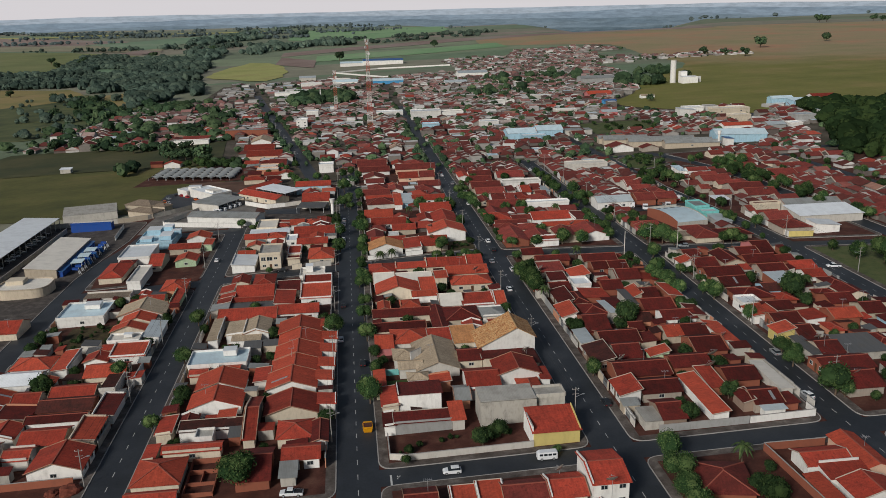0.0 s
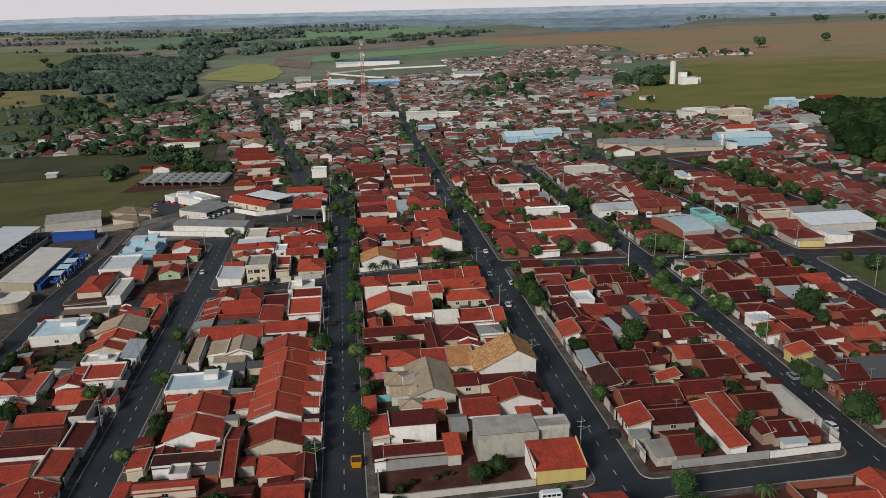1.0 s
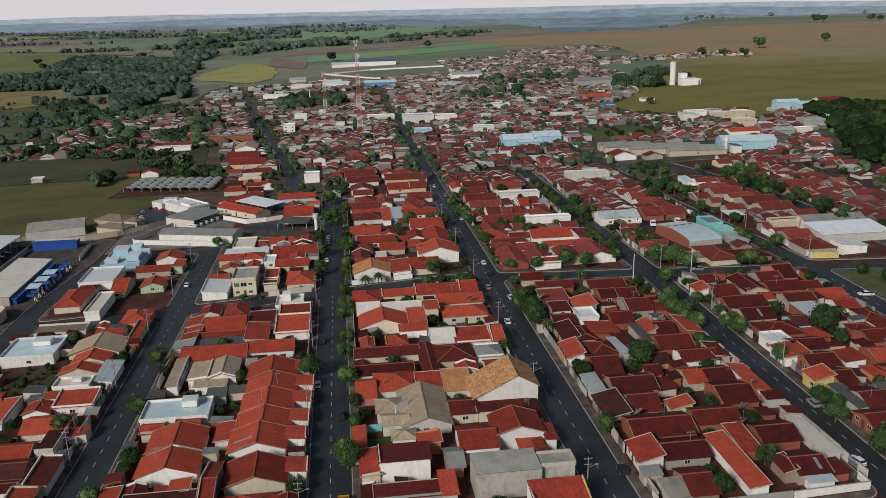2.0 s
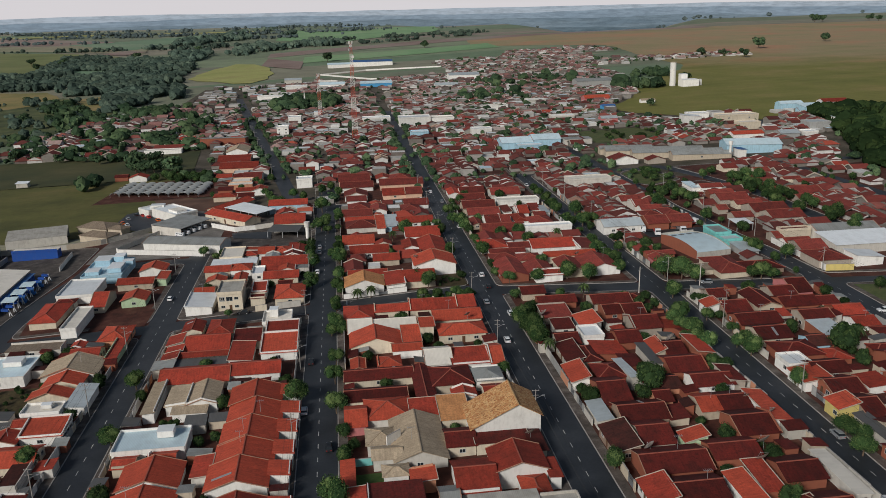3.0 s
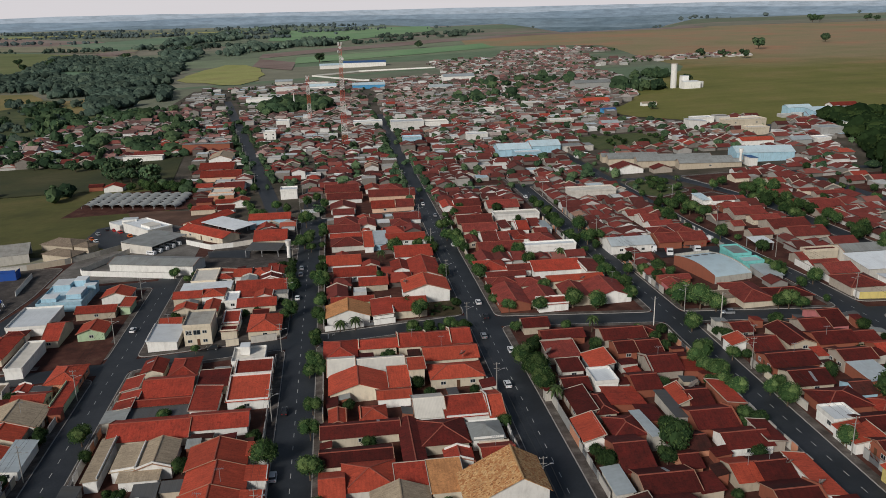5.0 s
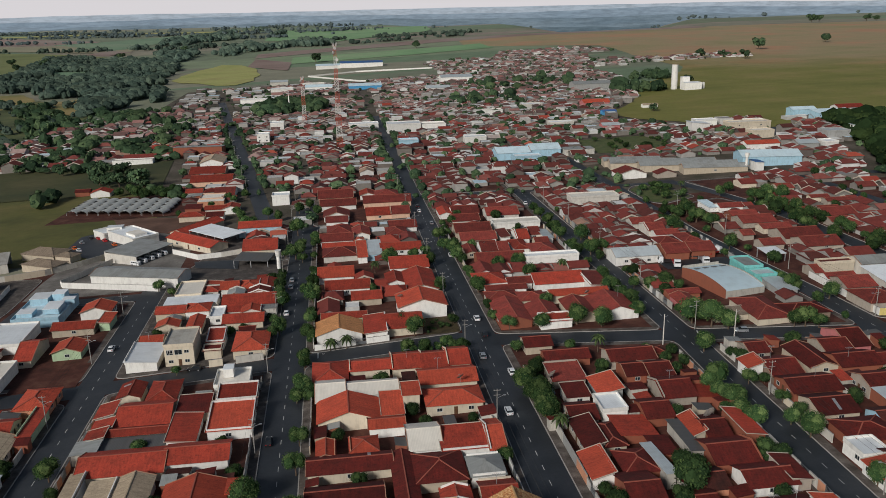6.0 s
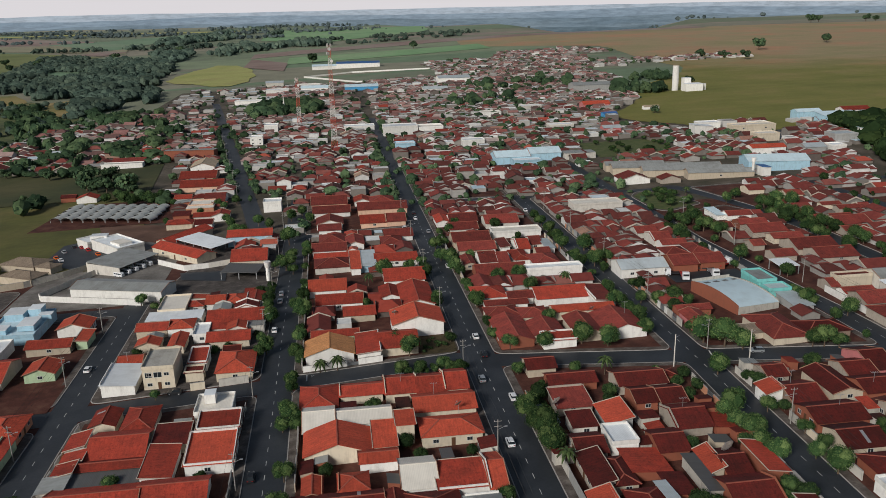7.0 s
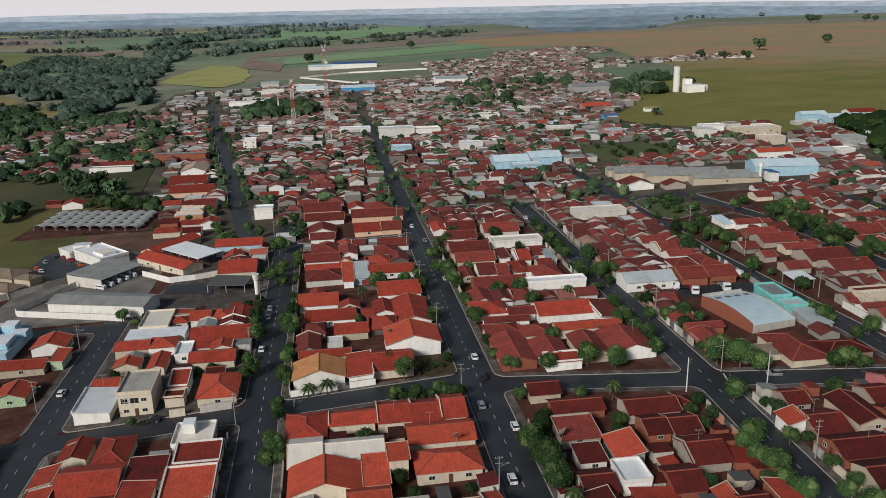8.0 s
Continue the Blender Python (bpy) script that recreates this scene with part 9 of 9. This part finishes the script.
outskirts = scatter(rng, 2300, -419, -74, 542, 1311, lambda x, y: any(inside(m, x + 8 * noise.noise((x / 15, y / 15, 1.0)), y + 12 * noise.noise((x / 20, y / 20, 4.0))) for m in GROVES))
woods("outskirts_trees", outskirts, rng, 4.4, 30, LEAF_TOWN, "dark trees round the last houses of the town", 0.1)


def field_tree(x, y, r, lean=0.0):
    """A broad old tree alone in a field: a forked trunk under several leaf masses."""
    root = thing("field_tree", pose(x, y, gz(x, y)), "broad dark tree standing alone in a field", "tree", "field trees")
    bm = bmesh.new()
    bar(bm, (0, 0, -0.5), (lean, 0, r * 0.5), r * 0.12, sides=7, taper=0.7)
    tops = []
    g = random.Random(int(x * 7 + y))
    for k in range(9):
        a = 2 * math.pi * k / 4.5 + g.uniform(-0.3, 0.3)
        d = r * g.uniform(0.2, 0.62)
        top = Vector((lean + d * math.cos(a), d * math.sin(a), r * g.uniform(0.62, 1.25)))
        tops.append(top)
        bar(bm, (lean, 0, r * 0.45), top, r * 0.07, sides=5, taper=0.4)
    part("trunk", bm, BARK, root)
    q = np.random.default_rng(int(x + 3 * y))
    v = []
    for top in tops:
        for _ in range(70):
            u = q.normal(size=3)
            u /= np.linalg.norm(u)
            c = np.array(top) + u * r * 0.46 * (0.6 + 0.4 * q.random()) * np.array((1, 1, 0.72))
            t = np.cross(u, q.normal(size=3))
            t /= np.linalg.norm(t)
            b = np.cross(u, t)
            w = r * (0.07 + 0.06 * q.random())
            v += [tuple(c - t * w), tuple(c - b * w), tuple(c + t * w), tuple(c + b * w)]
    soup("crown", v, [(i, i + 1, i + 2, i + 3) for i in range(0, len(v), 4)], LEAF_TOWN, root)


for x, y, r in ((774, 1489, 15), (656, 1310, 10), (617, 1384, 10), (647, 1372, 8), (964, 1588, 12), (1471, 2472, 17), (1500, 2480, 15), (1637, 2453, 15), (1660, 2440, 12), (225, 2080, 12), (-10, 1810, 13), (-350, 2330, 12),
                (-134, 622, 9), (-118, 605, 7), (-105, 600, 9), (-125, 610, 7), (-141, 662, 7.5), (-113, 622, 6.5), (-124, 640, 7), (-132, 618, 5), (-170, 668, 5), (-100, 590, 5), (-227, 706, 6), (-205, 690, 5), (-245, 712, 7), (-420, 1260, 8), (-300, 1080, 9), (-262, 1000, 7), (-340, 1010, 9), (-520, 1360, 8),
                (-690, 2080, 12), (-610, 2050, 13), (-470, 2150, 13), (-640, 1960, 11), (430, 1010, 7), (300, 790, 5)):
    field_tree(x, y, r)

# flat-topped pruned trees on the lawns
lawn_rnd = random.Random(3)
for _ in range(26):
    x, y = (lawn_rnd.uniform(168, 187), lawn_rnd.uniform(457, 492)) if lawn_rnd.random() < 0.45 else (lawn_rnd.uniform(189, 240), lawn_rnd.uniform(602, 658))
    r = lawn_rnd.uniform(2.0, 3.2)
    copy_thing(tree_model("street" if lawn_rnd.random() < 0.6 else "dark", lawn_rnd.randrange(5)), pose(x, y, gz(x, y) + 0.2, 0, 0, lawn_rnd.uniform(0, 360)) @ Matrix.Diagonal((r, r, r * 0.7, 1)))

# the farther town
def near_street(x, y):
    if abs(x - x_main(y)) < 7.5 or abs(x - x_diag(y)) < 8 or (y < 640 and abs(x - x_farright(y)) < 7):
        return True
    if x > 54:
        if x < 166 and y < y_far(x) + 5:
            return True
        y = y - 44 + 0.12 * (x - 54)
    return (548 < y < 715 and abs(x - 295 - 0.55 * (y - 569)) < 10) or min(abs((y - 470) % 86), 86 - abs((y - 470) % 86)) < 4.0


KEEP_OUT = [(4, 53, 455, 490), (58, 106, 440, 476), (58, 112, 762, 786), (-106, -66, 712, 732), (0, 56, 488, 534),
            (15, 24, 700, 710), (-40, 118, 1110, 1150), (-70, 10, 955, 1055), (160, 262, 436, 512), (184, 244, 597, 662), (395, 450, 1085, 1135), (-20, -10, 517, 529), (-48, -36, 766, 778), (160, 268, 116, 455)]
KEEP_OUT += BUILT


def district(rng, x0, x1, y0, y1, inside, dx, dy, share, pale):
    trees = []
    y = y0
    while y < y1:
        x = x0 + rng.uniform(0, dx)
        while x < x1:
            px, py = x + rng.uniform(-1.2, 1.2), y + rng.uniform(-1.5, 1.5)
            x += dx * rng.uniform(0.8, 1.3)
            if not inside(px, py) or near_street(px, py) or any(a < px < b and c < py < d for a, b, c, d in KEEP_OUT):
                continue
            q = rng.random()
            if q > share:
                if rng.random() < 0.8:
                    trees.append((px, py))
                continue
            w, d = dx * rng.uniform(0.75, 1.05), dy * rng.uniform(0.72, 1.0)
            # the share of roofs with painted haze grows with distance
            far_house(px, py, w, d, rng.uniform(2.2, 2.8) - 0.4 * smooth(620, 540, py) + (2.6 if rng.random() < 0.05 else 0), "pale" if rng.random() < pale(px, py) else "hazed" if rng.random() < smooth(600, 1050, py) else "vivid" if rng.random() < 0.07 else "dark" if rng.random() < 0.3 else "red", rng.random() < 0.5)
            if rng.random() < 0.2:
                trees.append((px + dx / 2, py - dy / 2))
        y += dy
    return trees


def town_right(y):
    return 335 if y < 640 else 335 - 80 * smooth(640, 740, y) + 85 * smooth(760, 960, y)


def town_left(y):
    return (-5.0 if y < 540 else x_diag(y) - 42)


def copse_zone(x, y):
    return x > 286 + 0.42 * max(0, y - 455) and 428 < y < 650


far_trees = []
far_trees += district(rng, -130, 340, 475, 1010, lambda x, y: town_left(y) < x < town_right(y) and not copse_zone(x, y), 9.4, 9.4, 0.75, lambda x, y: 0.14 + 0.30 * smooth(560, 760, y))
far_trees += district(rng, 270, 335, 240, 500, lambda x, y: x < 335 and not copse_zone(x, y), 10.5, 10.5, 0.84, lambda x, y: 0.08)
far_trees += district(rng, 300, 440, 560, 700, lambda x, y: x < 470 - 0.2 * (y - 560) and not copse_zone(x - 14, y) and abs(x - (295 + 0.55 * (y - 569))) > 8, 10.5, 10.5, 0.7, lambda x, y: 0.35)
far_trees += district(rng, -60, 400, 1010, 1330, lambda x, y: x > -30 - 0.1 * (y - 1010) and x < pasture_left(y) - 60, 10.5, 10.5, 0.66, lambda x, y: 0.34)
far_trees += district(rng, 190, 470, 1330, 1650, lambda x, y: x < pasture_left(y) - 30, 11, 12, 0.58, lambda x, y: 0.34)
far_trees += district(rng, 330, 560, 1650, 1780, lambda x, y: x > 330 + 0.3 * (y - 1650), 13, 15, 0.72, lambda x, y: 0.3)
far_trees += district(rng, 470, 690, 1360, 1440, lambda x, y: True, 13, 15, 0.6, lambda x, y: 0.5)
far_trees += district(rng, -270, -105, 705, 1060, lambda x, y: x < x_diag(y) - 40 and x > -280 + 0.16 * abs(y - 800), 12.5, 12.5, 0.52, lambda x, y: 0.15)
far_trees += district(rng, -175, 330, 1060, 1330, lambda x, y: x < 0 and x > x_diag(y) - 60, 14, 14, 0.6, lambda x, y: 0.7)
far_trees += scatter(rng, 170, -290, -105, 705, 1060, lambda x, y: x < x_diag(y) - 30 and x > -300 + 0.16 * abs(y - 800))
for k in range(9):
    for _ in range(60):
        x = rng.uniform(-120, 330)
        y = 470 + 86 * k + (44 - 0.12 * (x - 54) if x > 54 else 0) + rng.choice([-5.5, 5.5])
        if town_left(y) < x < town_right(y) and not any(a < x < b and c < y < d for a, b, c, d in KEEP_OUT):
            far_trees.append((x, y))
for _ in range(300):
    y = rng.uniform(470, 900)
    f = [x_main, x_diag, x_main, x_farright][rng.integers(4)]
    if f is not x_diag or y > 560:
        far_trees.append((f(y) + rng.choice([-6.5, 6.5]) + rng.normal() * 0.5, y))
woods("garden_trees", [p for p in far_trees if p[1] < 680], rng, 2.35, 80, LEAF_TOWN, "garden and street trees between houses", 0.09)
woods("far_garden_trees", [p for p in far_trees if p[1] >= 680], rng, 2.5, 24, LEAF_TOWN, "garden and street trees between far houses", 0.13)
root = tagged(new("far_houses"), "far quarter of low houses with clay and pale roofs", "houses", kind="stuff")
for key, mat, nm in (("red", FAR_RED.m, "clay_roofing"), ("dark", FAR_DARK.m, "weathered_roofing"), ("hazed", FAR_HAZED.m, "faded_roofing"), ("vivid", FAR_VIVID.m, "newer_roofing"), ("pale", FAR_PALE.m, "pale_roofing"), ("trim", TRIM, "gable_trim"), ("wall", FAR_WALL.m, "wall")):
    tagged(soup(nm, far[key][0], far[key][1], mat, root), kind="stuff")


# ---- glowing backdrop: hazy ridges and sky on the horizon ----
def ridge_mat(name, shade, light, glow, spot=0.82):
    """Distant land with haze painted into its glow: dim woods and paler fields in long bands."""
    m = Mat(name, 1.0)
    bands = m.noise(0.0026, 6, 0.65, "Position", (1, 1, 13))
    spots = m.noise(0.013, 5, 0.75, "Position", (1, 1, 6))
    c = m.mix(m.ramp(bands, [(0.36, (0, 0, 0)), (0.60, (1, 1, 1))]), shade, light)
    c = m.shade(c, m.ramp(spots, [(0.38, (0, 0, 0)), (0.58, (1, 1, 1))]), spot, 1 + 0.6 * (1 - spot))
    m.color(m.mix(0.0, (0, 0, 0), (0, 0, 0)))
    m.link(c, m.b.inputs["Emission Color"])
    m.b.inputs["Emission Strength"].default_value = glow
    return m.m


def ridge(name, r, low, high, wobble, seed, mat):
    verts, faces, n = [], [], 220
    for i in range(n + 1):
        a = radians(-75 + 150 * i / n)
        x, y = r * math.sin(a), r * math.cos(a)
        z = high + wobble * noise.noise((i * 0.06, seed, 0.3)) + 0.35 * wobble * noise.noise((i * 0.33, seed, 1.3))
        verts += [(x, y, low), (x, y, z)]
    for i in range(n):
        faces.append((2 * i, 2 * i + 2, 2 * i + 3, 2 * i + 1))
    tagged(soup(name, verts, faces, mat), "glowing backdrop of hazy ridges and sky", "backdrop", kind="structure")


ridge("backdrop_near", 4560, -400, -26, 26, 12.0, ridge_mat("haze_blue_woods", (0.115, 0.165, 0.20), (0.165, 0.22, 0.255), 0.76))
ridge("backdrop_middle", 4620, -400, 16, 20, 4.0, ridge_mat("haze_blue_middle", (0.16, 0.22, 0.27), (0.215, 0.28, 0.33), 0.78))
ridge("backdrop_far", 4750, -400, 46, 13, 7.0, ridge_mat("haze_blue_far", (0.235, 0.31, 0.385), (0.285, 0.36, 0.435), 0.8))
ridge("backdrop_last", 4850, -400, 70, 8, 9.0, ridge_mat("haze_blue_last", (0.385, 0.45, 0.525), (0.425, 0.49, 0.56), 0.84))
ridge("backdrop_sky", 4950, -400, 900, 0, 3.0, ridge_mat("haze_sky", (0.74, 0.71, 0.735), (0.745, 0.715, 0.74), 0.92, 1.0))


# ---- the patterns of repeated things are not part of the place ----
for ob in [o for o in bpy.data.objects if o.parent is None and o.matrix_basis.translation.z < -450]:
    for child in list(ob.children_recursive):
        bpy.data.objects.remove(child)
    bpy.data.objects.remove(ob)
